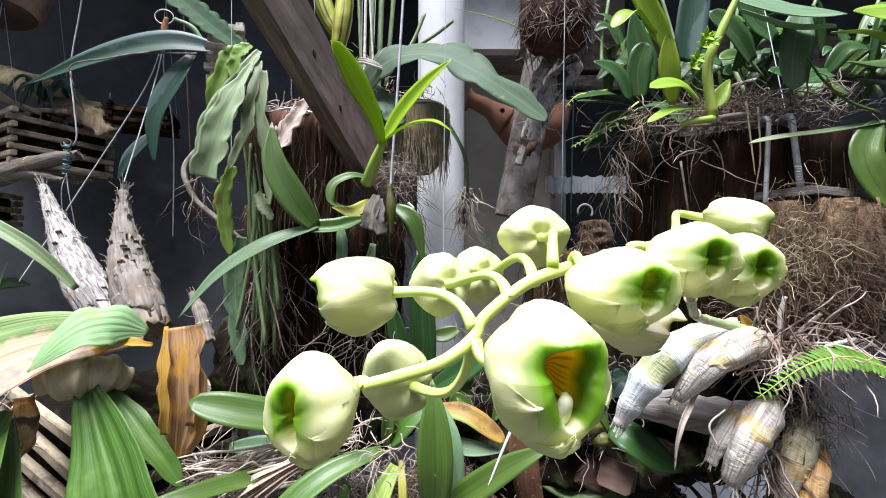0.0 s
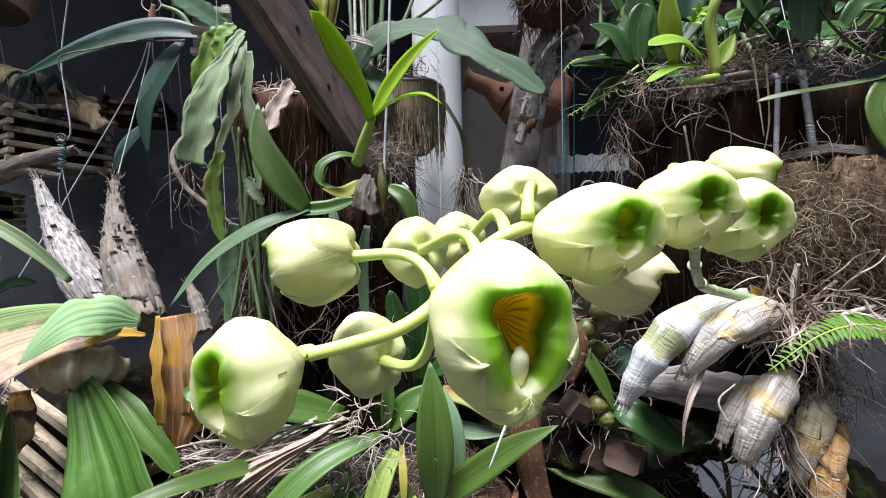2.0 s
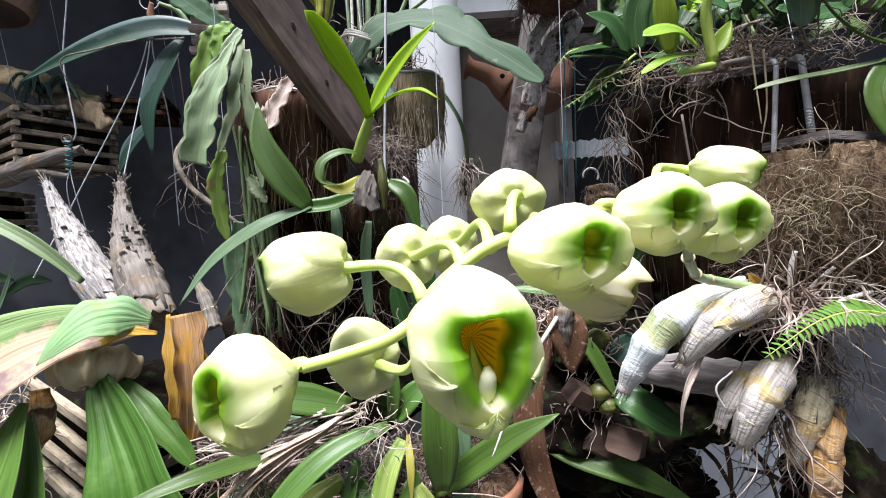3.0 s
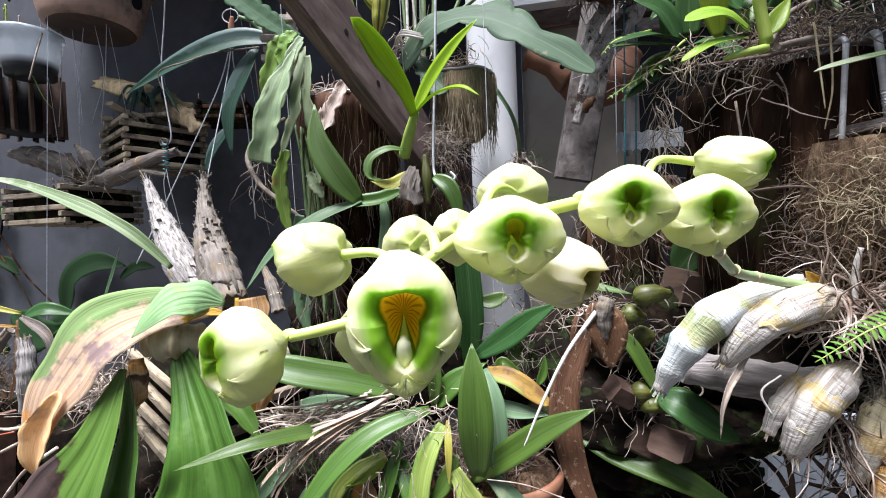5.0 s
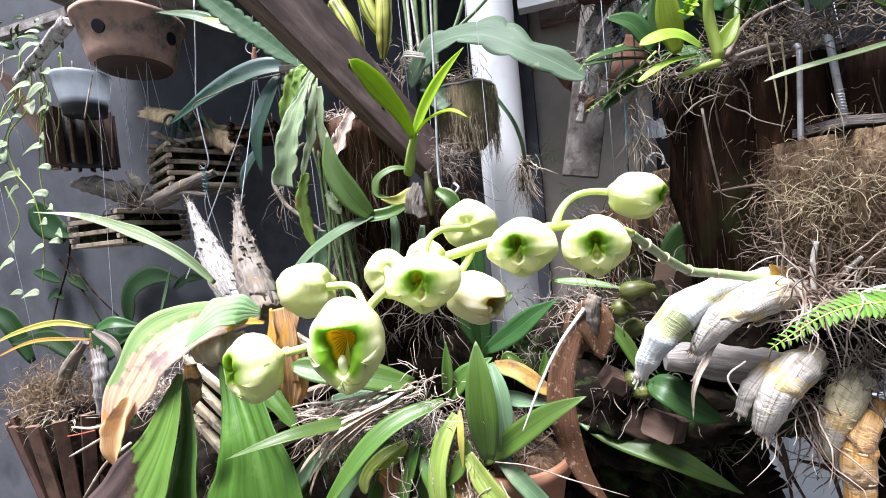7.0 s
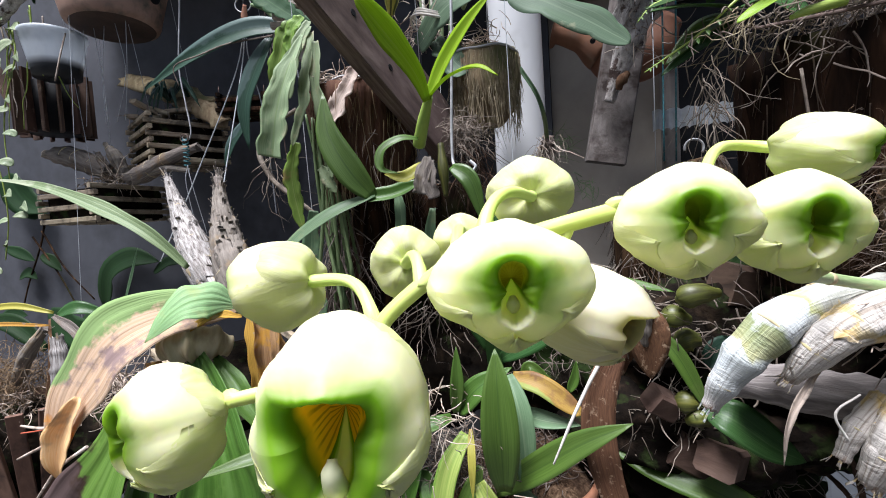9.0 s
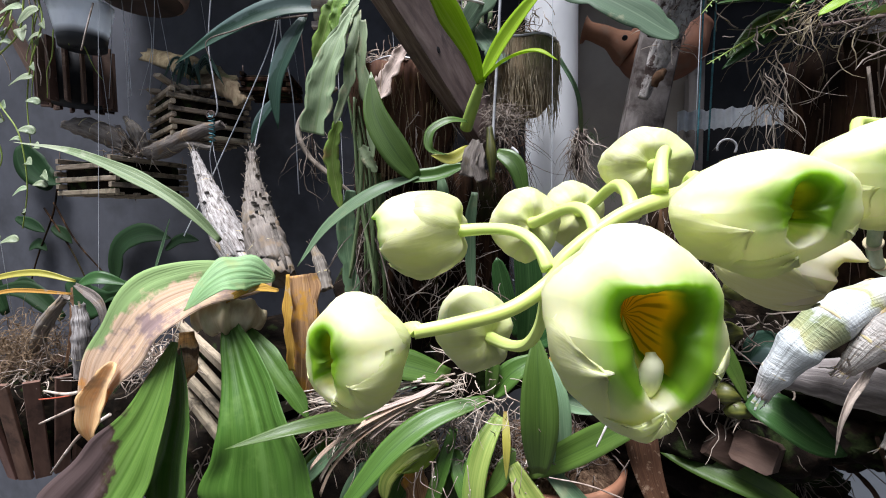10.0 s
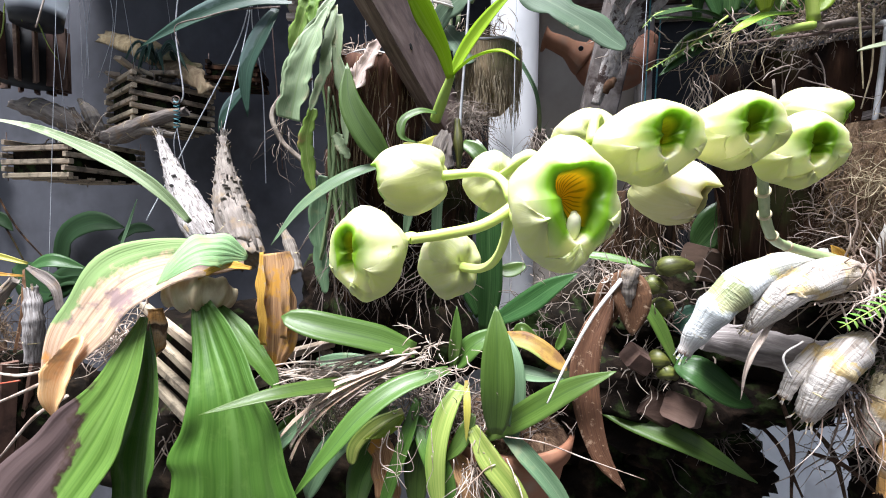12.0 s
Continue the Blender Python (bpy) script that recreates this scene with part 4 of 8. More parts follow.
def flower(spike, at, mouth, node, size, up=(0, 0, 1), fading=False, label="", bend=0.012, opening=1.0, arch=False, flare=0.0, throat=None):
    """One hooded flower: a helmet-like lip with a thick green rolled mouth, sepals and petals that wrap it, the column, and its stalk from node."""
    c, f = Vector(at), Vector(mouth).normalized()
    r = f.cross(Vector(up)).normalized()
    u = r.cross(f)
    w, h, d = size
    table = ARCH if arch else VISOR
    seed = Vector((c.x * 60, c.y * 60, c.z * 60))

    def place(x, y, z):
        return c + r * (x * w / 2) + u * (y * h / 2) + f * (z * d / 2)

    def shape(th, ph, k=1.0):
        """A place on the lobed body in half sizes: th from the stalk (0) to the front (pi), ph round it."""
        s, back = math.sin(th), max(0.0, math.cos(th))
        x, y, z = math.cos(ph) * s, math.sin(ph) * s, -math.cos(th)
        front = smooth(-0.35, 0.65, z)
        lobe = 0.085 * math.cos(5 * (ph - math.pi / 2)) * (s ** 0.6) * (0.25 + 0.75 * back)
        dent = 0.26 * math.exp(-(th / 0.40) ** 2)
        lump = 0.06 * noise.noise(Vector((x, y, z)) * 1.7 + seed) + 0.025 * noise.noise(Vector((x, y, z)) * 4.5 + seed)
        q = k * (1 + lobe + lump)
        cap = smooth(0.16, 0.52, y) * front
        chin = smooth(0.25, 0.95, -y) * smooth(-0.6, 0.4, z)
        groove = math.exp(-((y - 0.20) / 0.12) ** 2) * front * smooth(0.55, 0.9, abs(x))
        fall = smooth(0.0, 0.9, y)
        x, y, z = x * q, y * q, z * q * (1 - dent)
        x *= (1 - 0.22 * cap) * (1 - 0.10 * groove) * (1 - 0.34 * chin) * (1 + 0.06 * front)
        y += 0.05 * cap - 0.13 * chin * max(0.0, 1 - 1.6 * abs(x))
        z += 0.30 * cap * (1 - 0.45 * fall) - 0.05 * groove - 0.10 * chin
        return x, y, z

    nphi, v, fc, uv = 60, [], [], []
    rows = [("out", i / 16) for i in range(17)] + [("lip", k / 6) for k in range(1, 7)] + [("in", k) for k in (0.10, 0.25, 0.45, 0.7, 1.0, 1.3)]
    for where, k in rows:
        for j in range(nphi + 1):
            ph = 2 * math.pi * (j % nphi) / nphi
            out_r, broad = mouth_edge(ph, table)
            edge = math.pi - math.asin(min(0.97, out_r * opening))
            rim = shape(edge, ph)
            if where == "out":
                p = shape(0.03 + (edge - 0.03) * k ** 0.92, ph)
                vv = 0.58 * k
            else:
                to = Vector((0.0, 0.04, 0)) - Vector((rim[0], rim[1], 0))
                to = to.normalized() * min(broad * opening, to.length * 0.88)
                a = min(1.0, k if where == "lip" else 1.0)
                roll = 0.10 * math.sin(a * math.pi * 0.75) - 0.10 * a * a
                p = (rim[0] + to.x * a, rim[1] + to.y * a, rim[2] + roll * (0.5 + 2.0 * broad))
                vv = 0.58 + 0.20 * k
                if where == "in":
                    e = min(1.0, k)
                    deep = (math.cos(ph) * 0.16, 0.10 + math.sin(ph) * 0.22, (0.36 if arch else -0.05))
                    if k > 1:
                        deep = (math.cos(ph) * 0.01, 0.10 + math.sin(ph) * 0.01, deep[2] - 0.1)
                    turn = e ** 1.6
                    p = (p[0] + (deep[0] - p[0]) * turn, p[1] + (deep[1] - p[1]) * turn, p[2] + (deep[2] - p[2]) * math.sin(e * math.pi / 2))
                    vv = min(0.995, 0.78 + 0.19 * k)
            if vv > 0.46:
                vv = 0.46 + (vv - 0.46) * (0.12 + 0.88 * (smooth(-0.93, -0.62, math.sin(ph)) if arch else smooth(-0.99, -0.86, math.sin(ph))))
            v.append(place(*p))
            uv.append((j / nphi, vv))
    m1 = nphi + 1
    fc = [(i * m1 + j, (i + 1) * m1 + j, (i + 1) * m1 + j + 1, i * m1 + j + 1) for i in range(len(rows) - 1) for j in range(nphi)]
    fc.append(tuple((len(rows) - 1) * m1 + j for j in range(nphi)))
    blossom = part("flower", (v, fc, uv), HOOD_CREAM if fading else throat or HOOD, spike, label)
    for name, ph0, tip, half in WRAPS:
        v, fc, uv = [], [], []
        n, m = 22, 15
        wild = rng.uniform(0, 9)
        low = ph0 == -90
        if ph0 in (-30, 210) and arch:
            tip += 0.06
        for side in (0, 1):
            for i in range(n):
                t = i / (n - 1)
                wide = half * min(1, 0.75 + 0.6 * t) * (1 - max(0, (t - 0.6) / 0.4) ** 2.6) + 0.05
                for j in range(m):
                    s = 2 * j / (m - 1) - 1
                    fray = 1 + (0.05 + 0.10 * flare) * smooth(0.6, 1.0, t) * noise.noise(Vector((s * 4.5, wild, 1.0)))
                    th = 0.06 + t * (tip * fray - 0.06)
                    ph = math.radians(ph0) + s * wide / max(0.7, math.sin(min(th, 1.57))) + 0.07 * noise.noise(Vector((t * 4, wild, s)))
                    k = 1.034 - 0.046 * s * s - 0.020 * side - 0.02 * max(0.0, 0.3 - t) + 0.008 * noise.noise(Vector((s * 3, t * 4, wild))) - (0 if ph0 in (-90, -30, 210) else 0.05 * smooth(0.75, 1.0, t))
                    if t > 0.70:
                        k += (t - 0.70) * ((0.30 if low else 0.10) * (0.6 + flare * 2) * (1 + 0.9 * noise.noise(Vector((s * 5, wild, 2.0)))) - (0 if low else 0.10))
                    v.append(place(*shape(th, ph, k)))
                    uv.append((t, 0.5 + s / 2))
        k = n * m
        for i in range(n - 1):
            for j in range(m - 1):
                q = i * m + j
                fc.append((q, q + m, q + m + 1, q + 1))
                fc.append((k + q, k + q + 1, k + q + m + 1, k + q + m))
            for q in (i * m, i * m + m - 1):
                fc.append((q, q + m, k + q + m, k + q))
        for j in range(m - 1):
            q = (n - 1) * m + j
            fc.append((q, q + 1, k + q + 1, k + q))
        part(name, (v, fc, uv), CREAM_SEPAL if fading else SEPAL, blossom)
    z0 = 0.30 if arch else 0.42
    part("column", tube([place(0, -0.62, z0 - 0.1), place(0, -0.42, z0 + 0.10), place(0, -0.26, z0 + 0.20), place(0, -0.15, z0 + 0.16)], [0.075 * w, 0.066 * w, 0.058 * w, 0.026 * w] if not arch else [0.04 * w, 0.045 * w, 0.04 * w, 0.02 * w], 14, 12), COLUMN, blossom, "cream column in the mouth")
    back = place(*shape(0.0, 0.0))
    node = Vector(node)
    reach = (node - back).length
    p1 = node + Vector((0, 0, math.copysign(0.30, bend + 1e-9) * reach)) + (back - node) * 0.15
    p2 = back - f * (0.45 * reach)
    way = [node * (1 - k) ** 3 + p1 * (3 * k * (1 - k) ** 2) + p2 * (3 * k * k * (1 - k)) + back * k ** 3 for k in np.linspace(0, 1, 9)]
    part("pedicel", tube(way + [back + f * 0.004], [0.0027, 0.0021, 0.0021, 0.0022, 0.0025, 0.0034], 30, 10), SPIKE_STEM, spike)
    return blossom

# ---- the setting: back wall, floor, pipe, and unseen roof and walls that shape the light ----
def slab(name, lo, hi, material, label, category="wall"):
    lo, hi = Vector(lo), Vector(hi)
    c, s = (lo + hi) / 2, hi - lo
    g = block((s.x, s.y, s.z), Matrix.Translation(c), 0.02)
    return solid(name, g, material, label, category, kind="structure", smooth=False)


WALL = 1.50
PIPE = (-0.013, 1.020, 1.817)
slab("ground", (-60, -60, -0.1), (60, 60, 0.0), CONCRETE, "grey concrete yard floor reaching the horizon", "ground")
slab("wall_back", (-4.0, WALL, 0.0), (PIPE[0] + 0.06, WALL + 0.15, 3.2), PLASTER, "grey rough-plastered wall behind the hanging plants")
slab("wall_back_right", (PIPE[0] + 0.062, WALL + 0.03, 0.0), (0.62, WALL + 0.15, 3.2), BEIGE, "stained beige plastered wall beside the pipe")
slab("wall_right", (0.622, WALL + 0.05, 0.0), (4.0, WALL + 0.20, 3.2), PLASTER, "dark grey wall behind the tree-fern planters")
# Added behind the camera: cuts low sky light and reflects fill forwards.
slab("wall_front", (-3.4, -1.95, 0.0), (3.4, -1.80, 2.9), BOUNCE_WHITE, "unseen white wall added behind the camera to bounce light onto the plants")
# Unseen wall, added so that daylight falls mainly from above.
slab("wall_side", (3.25, -1.80, 0.0), (3.4, WALL, 2.9), PLASTER, "unseen grey side wall added to hold off light from the side")
# Unseen slab, added to keep sky and sun off the back wall.
slab("roof", (-1.7, 1.12, 2.50), (4.0, WALL + 0.5, 2.58), GREY_WOOD, "unseen roof slab added to shade the back wall", "roof")
# Below the eave panel this beam stands in for the box's dark underside.
slab("trim", (PIPE[0] + 0.10, WALL - 0.02, 2.12), (2.5, WALL + 0.028, 2.24), BEAM_WOOD, "dark beam along the beige wall's top, doubling as the eave panel's dark underside", "beam")

slab("eave_panel", (0.036, 1.28, 2.09), (0.215, 1.32, 2.49), EAVE, "pale grey boxed eave panel beside the pipe", "eave")

pipe = thing("drainpipe", (PIPE[0], PIPE[1], 0.0), "white plastic drainpipe standing against the wall", "pipe")
part("pipe", tube([(PIPE[0], PIPE[1], 0.0), (PIPE[0] + 0.004, PIPE[1], 1.4), (PIPE[0], PIPE[1], 2.49)], [0.054], 12, 40), PVC, pipe)

part("collar", tube([(PIPE[0], PIPE[1], 0.60), (PIPE[0], PIPE[1], 0.66), (PIPE[0], PIPE[1], 0.72)], [0.060], 6, 40), PVC, pipe, "socket collar")
part("wall_bracket", block((0.30, 0.02, 0.012), pose(PIPE[0] + 0.002, (PIPE[1] + WALL) / 2 + 0.03, 0.75, 0, 0, 90)), GREY_WOOD, pipe, "bracket to the wall", smooth=False)
# Made-up black panel: stands in for the dark area of this wall.
slab("dark_sheet", (PIPE[0] - 0.34, WALL - 0.03, 1.62), (PIPE[0] + 0.02, WALL - 0.02, 2.48), BLACK, "black panel added for the dark stretch of wall beside the pipe", "sheet")
window = thing("window_1", (0.42, WALL, 1.1), "dim glazed window with a lace valance in the beige wall", "window", kind="structure")
for x0, x1, z0, z1 in ((0.36, 0.40, 1.2, 2.1), (0.78, 0.82, 1.2, 2.1), (0.40, 0.78, 1.2, 1.24), (0.40, 0.78, 2.06, 2.1)):
    part("frame", block((x1 - x0, 0.05, z1 - z0), pose((x0 + x1) / 2, WALL, (z0 + z1) / 2)), GREY_WOOD, window)
part("pane", block((0.38, 0.006, 0.82), pose(0.59, WALL + 0.005, 1.65)), BLACK, window, "dark dusty glass pane", smooth=False)


# ---- the flower spike in front ----
S0 = (0.318, 0.470, 1.396)
spike = thing("flower_spike", S0, "arching orchid spike of pale green hooded flowers", "orchid flowers")
part("lower_stem", tube([S0, (0.266, 0.447, 1.408), (0.236, 0.412, 1.416), (0.212, 0.376, 1.430), (0.190, 0.335, 1.447), (0.172, 0.300, 1.461)],
                        [0.0048, 0.0044, 0.0040, 0.0036, 0.0033], 50, 14, 5, 0.06), OLD_STEM, spike, "green jointed stem with tan rings")
part("rachis", tube([(0.172, 0.300, 1.461), (0.150, 0.262, 1.470), (0.118, 0.222, 1.472), (0.082, 0.200, 1.466), (0.047, 0.185, 1.457), (0.032, 0.181, 1.449), (0.020, 0.177, 1.439), (0.016, 0.174, 1.432), (0.004, 0.168, 1.424), (-0.012, 0.161, 1.420), (-0.024, 0.156, 1.418)],
                    [0.0034, 0.0031, 0.0029, 0.0027, 0.0026, 0.0026, 0.0024, 0.0022], 70, 14, 0, 0.0), SPIKE_STEM, spike)
for at, to in (((0.266, 0.447, 1.408), (0.262, 0.444, 1.409)), ((0.232, 0.407, 1.418), (0.230, 0.403, 1.419)), ((0.205, 0.364, 1.435), (0.203, 0.361, 1.436)), ((0.186, 0.328, 1.450), (0.1845, 0.325, 1.451))):
    part("node_ring", tube([at, (Vector(at) + Vector(to)) / 2, to], [0.0047, 0.0052, 0.0047], 5, 14), NODE_RING, spike, "tan ring scar")
flower(spike, (0.033, 0.122, 1.431), (0.27, -0.96, 0.05), (0.017, 0.173, 1.431), (0.033, 0.0395, 0.033), label="open flower with an orange striped mouth", bend=-0.004, flare=0.22)
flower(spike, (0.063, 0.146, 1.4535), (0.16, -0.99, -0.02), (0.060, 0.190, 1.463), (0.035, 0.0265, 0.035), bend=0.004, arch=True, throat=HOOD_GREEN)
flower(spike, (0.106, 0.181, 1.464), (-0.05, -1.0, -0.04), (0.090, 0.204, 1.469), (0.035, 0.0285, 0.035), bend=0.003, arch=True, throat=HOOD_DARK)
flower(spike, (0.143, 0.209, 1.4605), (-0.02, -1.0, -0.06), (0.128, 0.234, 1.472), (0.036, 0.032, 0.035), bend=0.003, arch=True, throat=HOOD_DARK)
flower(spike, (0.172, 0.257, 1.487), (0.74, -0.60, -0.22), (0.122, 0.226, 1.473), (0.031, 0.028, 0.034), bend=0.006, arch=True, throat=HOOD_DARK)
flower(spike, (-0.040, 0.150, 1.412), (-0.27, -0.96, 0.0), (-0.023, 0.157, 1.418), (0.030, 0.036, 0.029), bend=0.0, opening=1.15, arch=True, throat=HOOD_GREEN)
flower(spike, (-0.034, 0.198, 1.447), (-0.98, 0.02, -0.08), (0.016, 0.176, 1.436), (0.032, 0.034, 0.038), bend=0.004)
flower(spike, (-0.020, 0.228, 1.402), (-0.66, 0.72, 0.05), (0.016, 0.174, 1.430), (0.034, 0.038, 0.036), bend=-0.006)
flower(spike, (0.002, 0.245, 1.450), (-0.35, 0.92, -0.05), (0.031, 0.180, 1.447), (0.033, 0.034, 0.034), bend=0.006)
flower(spike, (0.024, 0.270, 1.455), (-0.25, 0.95, -0.05), (0.042, 0.183, 1.453), (0.031, 0.033, 0.033), bend=0.006)
flower(spike, (0.059, 0.272, 1.479), (-0.10, 0.98, 0.12), (0.050, 0.185, 1.461), (0.042, 0.036, 0.036), bend=0.004)
flower(spike, (0.080, 0.177, 1.440), (0.82, -0.45, -0.30), (0.076, 0.198, 1.466), (0.030, 0.026, 0.032), fading=True, label="fading cream flower with a tan mouth", bend=-0.004)

# ---- tree-fern planters and their orchid, beside the spike's root ----
log = thing("bark_planter", (0.347, 0.620, 1.453), "dark brown bark log planter hung by wire", "planter")
LOGC = (0.436, 0.625, 1.517)
LT = (0.361, 0.620, 1.625)
LB = (0.355, 0.620, 1.365)
v, f, uv = lathe([(0.001, LB[2]), (0.085, LB[2]), (0.10, LB[2] + 0.03), (0.108, (LB[2] + LT[2]) / 2), (0.112, LT[2] - 0.03), (0.112, LT[2]), (0.09, LT[2] + 0.004), (0.08, LT[2] - 0.02), (0.001, LT[2] - 0.025)], (0, 0, 0), 110, 0.16, 9.0)
part("bark", ([Vector((LOGC[0] + p.x * 1.48, LOGC[1] + p.y, p.z)) for p in v], f, uv), BARK, log)
part("rim_wire", tube([(0.259, 0.560, 1.638), (0.307, 0.510, 1.625), (0.353, 0.500, 1.625), (0.418, 0.520, 1.630)], [0.0016], 30, 6), RUST, log, "rusty wire bound round the rim")
part("rim_wire", tube([(0.293, 0.540, 1.491), (0.329, 0.520, 1.493), (0.366, 0.510, 1.488)], [0.0014], 20, 6), RUST, log)
part("splint", tube([(0.285, 0.530, 1.587), (0.289, 0.525, 1.537), (0.296, 0.525, 1.490)], [0.0014, 0.0012], 14, 8), ROOT_BROWN, log, "dry grey splint")
tangle(log, (0.310, 0.560, 1.641), (0.10, 0.04, 0.016), 200, 0.035, 0.0008, ROOT_BROWN, label="brown root litter on the rim")
tangle(log, (0.345, 0.530, 1.651), (0.075, 0.03, 0.016), 220, 0.035, 0.0006, TAN_FIBRE, label="heap of tan dry fibres")
tangle(log, (0.355, 0.520, 1.453), (0.04, 0.012, 0.05), 90, 0.035, 0.0006, ROOT_BROWN, bend=0.8)

fuzz(log, (LOGC[0], LOGC[1], 0), (0.098, 0.112), LB[2] + 0.01, LT[2], 420, 0.05, 0.0006, DARK_FIBRE, label="dark bark fibres", stray=0.06, side_bend=0.2, bend=0.12, broad=1.48)
fuzz(log, (LOGC[0], LOGC[1], 0), (0.098, 0.112), LB[2] + 0.01, LT[2], 240, 0.06, 0.0007, TAN_FIBRE, label="brown bark strands", stray=0.04, side_bend=0.15, bend=0.1, broad=1.48)

fern_block = thing("coir_block", (0.410, 0.520, 1.416), "coconut fibre block faced with grey wood, bolted from above", "planter")
BK = (0.432, 0.530, 1.473)
part("fibre_core", lathe([(0.001, BK[2] - 0.085), (0.07, BK[2] - 0.08), (0.078, BK[2]), (0.074, BK[2] + 0.060), (0.001, BK[2] + 0.064)], (BK[0] - 0.008, BK[1], 0), 48, 0.25, 6.0), COIR, fern_block)
part("top_board", block((0.15, 0.12, 0.009), pose(BK[0] + 0.012, BK[1], BK[2] + 0.067, 2, 3, 12)), OLD_LOG, fern_block, "dark grey wooden board", smooth=False)
tangle(fern_block, (0.387, 0.475, 1.476), (0.06, 0.012, 0.060), 1300, 0.022, 0.0002, FIBRE, "fibre_mass", "short curled tan fibres", bend=0.7, aim=(-0.2, -0.1, -0.1))
tangle(fern_block, (0.371, 0.460, 1.479), (0.05, 0.012, 0.055), 200, 0.050, 0.00034, STRAW, "fibre_mass", "curled coir fibres", bend=0.8)
fuzz(fern_block, (BK[0] - 0.008, BK[1], BK[2]), (0.076, 0.076), -0.075, 0.06, 2800, 0.03, 0.00022, TAN_FIBRE, label="matted brown fibres", down=0.3, stray=0.5)
for a, b, w in (((0.369, 0.500, 1.625), (0.364, 0.510, 1.418), 0.0026), ((0.395, 0.500, 1.627), (0.405, 0.500, 1.532), 0.0034)):
    bolt = thing("hanger_bolt", b, "galvanised threaded hanger bolt through the planter", "bolt", "hanger bolts")
    a, b = Vector(a), Vector(b)
    part("shank", tube([a, a.lerp(b, 0.5), b], [w], 16, 12), WIRE, bolt)
    part("bent_top", tube([a, a + Vector((0, 0.004, 0.006)), a + Vector((0.004, 0.02, 0.008)), a + Vector((0.006, 0.04, 0.004))], [w * 1.1], 14, 12), WIRE, bolt)
    if w > 0.003:
        lo = a.lerp(b, 0.5)
        turns = [lo.lerp(b, k / 80) + Vector((math.cos(k * 1.2), math.sin(k * 1.2), 0)) * (w * 0.95) for k in range(81)]
        part("thread", tube(turns, [0.0009], 240, 4), WIRE, bolt)

cat = thing("orchid_plant", (0.373, 0.500, 1.373), "old orchid with papery white pseudobulbs on the planter", "orchid", "orchids")
bulb(cat, [(0.190, 0.478, 1.293), (0.208, 0.468, 1.333), (0.247, 0.470, 1.374), (0.325, 0.500, 1.394)], [0.007, 0.012, 0.0165, 0.0185, 0.017, 0.011], BULB_GREEN, "plump pseudobulb with silvery and green bands", 5, 7, 0.02)
bulb(cat, [(0.245, 0.462, 1.326), (0.266, 0.452, 1.360), (0.308, 0.460, 1.382), (0.372, 0.500, 1.376)], [0.006, 0.0115, 0.0150, 0.0165, 0.015, 0.010], BULB_BAND, "pseudobulb in torn white sheaths", 4, 8, 0.024, layers=2)
bulb(cat, [(0.302, 0.470, 1.239), (0.312, 0.461, 1.277), (0.330, 0.466, 1.300), (0.359, 0.490, 1.311)], [0.0085, 0.0135, 0.0165, 0.0175, 0.013], BULB_BAND, "pseudobulb with frayed white sheath", 4, 9, 0.024, layers=2)
bulb(cat, [(0.286, 0.478, 1.254), (0.296, 0.476, 1.281), (0.321, 0.488, 1.301)], [0.006, 0.009, 0.010], BULB_BAND, "", 2, 5, 0.02)
bulb(cat, [(0.361, 0.478, 1.216), (0.367, 0.473, 1.246), (0.377, 0.476, 1.268), (0.395, 0.490, 1.287)], [0.007, 0.0115, 0.0155, 0.014], BULB_OCHRE, "ochre pseudobulb in brown sheath", 4, 6, 0.022, layers=2)
bulb(cat, [(0.381, 0.468, 1.168), (0.380, 0.466, 1.207), (0.387, 0.470, 1.243), (0.409, 0.490, 1.262)], [0.0125, 0.0135, 0.0130, 0.010], BULB_ORANGE, "orange-brown pseudobulb", 4, 3, 0.016)
part("dead_stem", tube([(0.226, 0.530, 1.299), (0.267, 0.530, 1.295), (0.328, 0.540, 1.282), (0.388, 0.560, 1.277)], [0.014, 0.021, 0.022, 0.016], 30, 14, 0, 0, 0.2), GREY_WOOD, cat, "grey dead stem")
leaf(cat, [(0.270, 0.460, 1.348), (0.253, 0.455, 1.321), (0.238, 0.450, 1.294), (0.235, 0.452, 1.257)], 0.006, FLAP, "shrivelled leaf stalk", "dry_leaf", fold=0.7, kind="lance", wave=0.5, n=24)
tangle(cat, (0.369, 0.475, 1.377), (0.055, 0.02, 0.022), 240, 0.07, 0.0011, ROOT, aim=(-0.2, -0.2, 0.1))
tangle(cat, (0.348, 0.480, 1.259), (0.02, 0.01, 0.02), 46, 0.08, 0.0010, ROOT, aim=(0, 0, -0.9))
tangle(cat, (0.392, 0.485, 1.303), (0.03, 0.02, 0.04), 160, 0.05, 0.0007, ROOT_BROWN, aim=(0, 0, -0.4))
for pts, r in (([(0.355, 0.470, 1.378), (0.355, 0.468, 1.411), (0.358, 0.466, 1.431)], 0.0026), ([(0.366, 0.470, 1.386), (0.384, 0.465, 1.405), (0.390, 0.460, 1.414)], 0.0022), ([(0.277, 0.450, 1.282), (0.269, 0.450, 1.303), (0.286, 0.452, 1.318)], 0.0009),
               ([(0.367, 0.460, 1.361), (0.386, 0.450, 1.381), (0.416, 0.450, 1.390)], 0.0026)):
    part("root", tube(pts, [r, r * 1.1, r * 0.8], 16, 8, 0, 0, 0.3), ROOT_PALE, cat, "pale upright root")
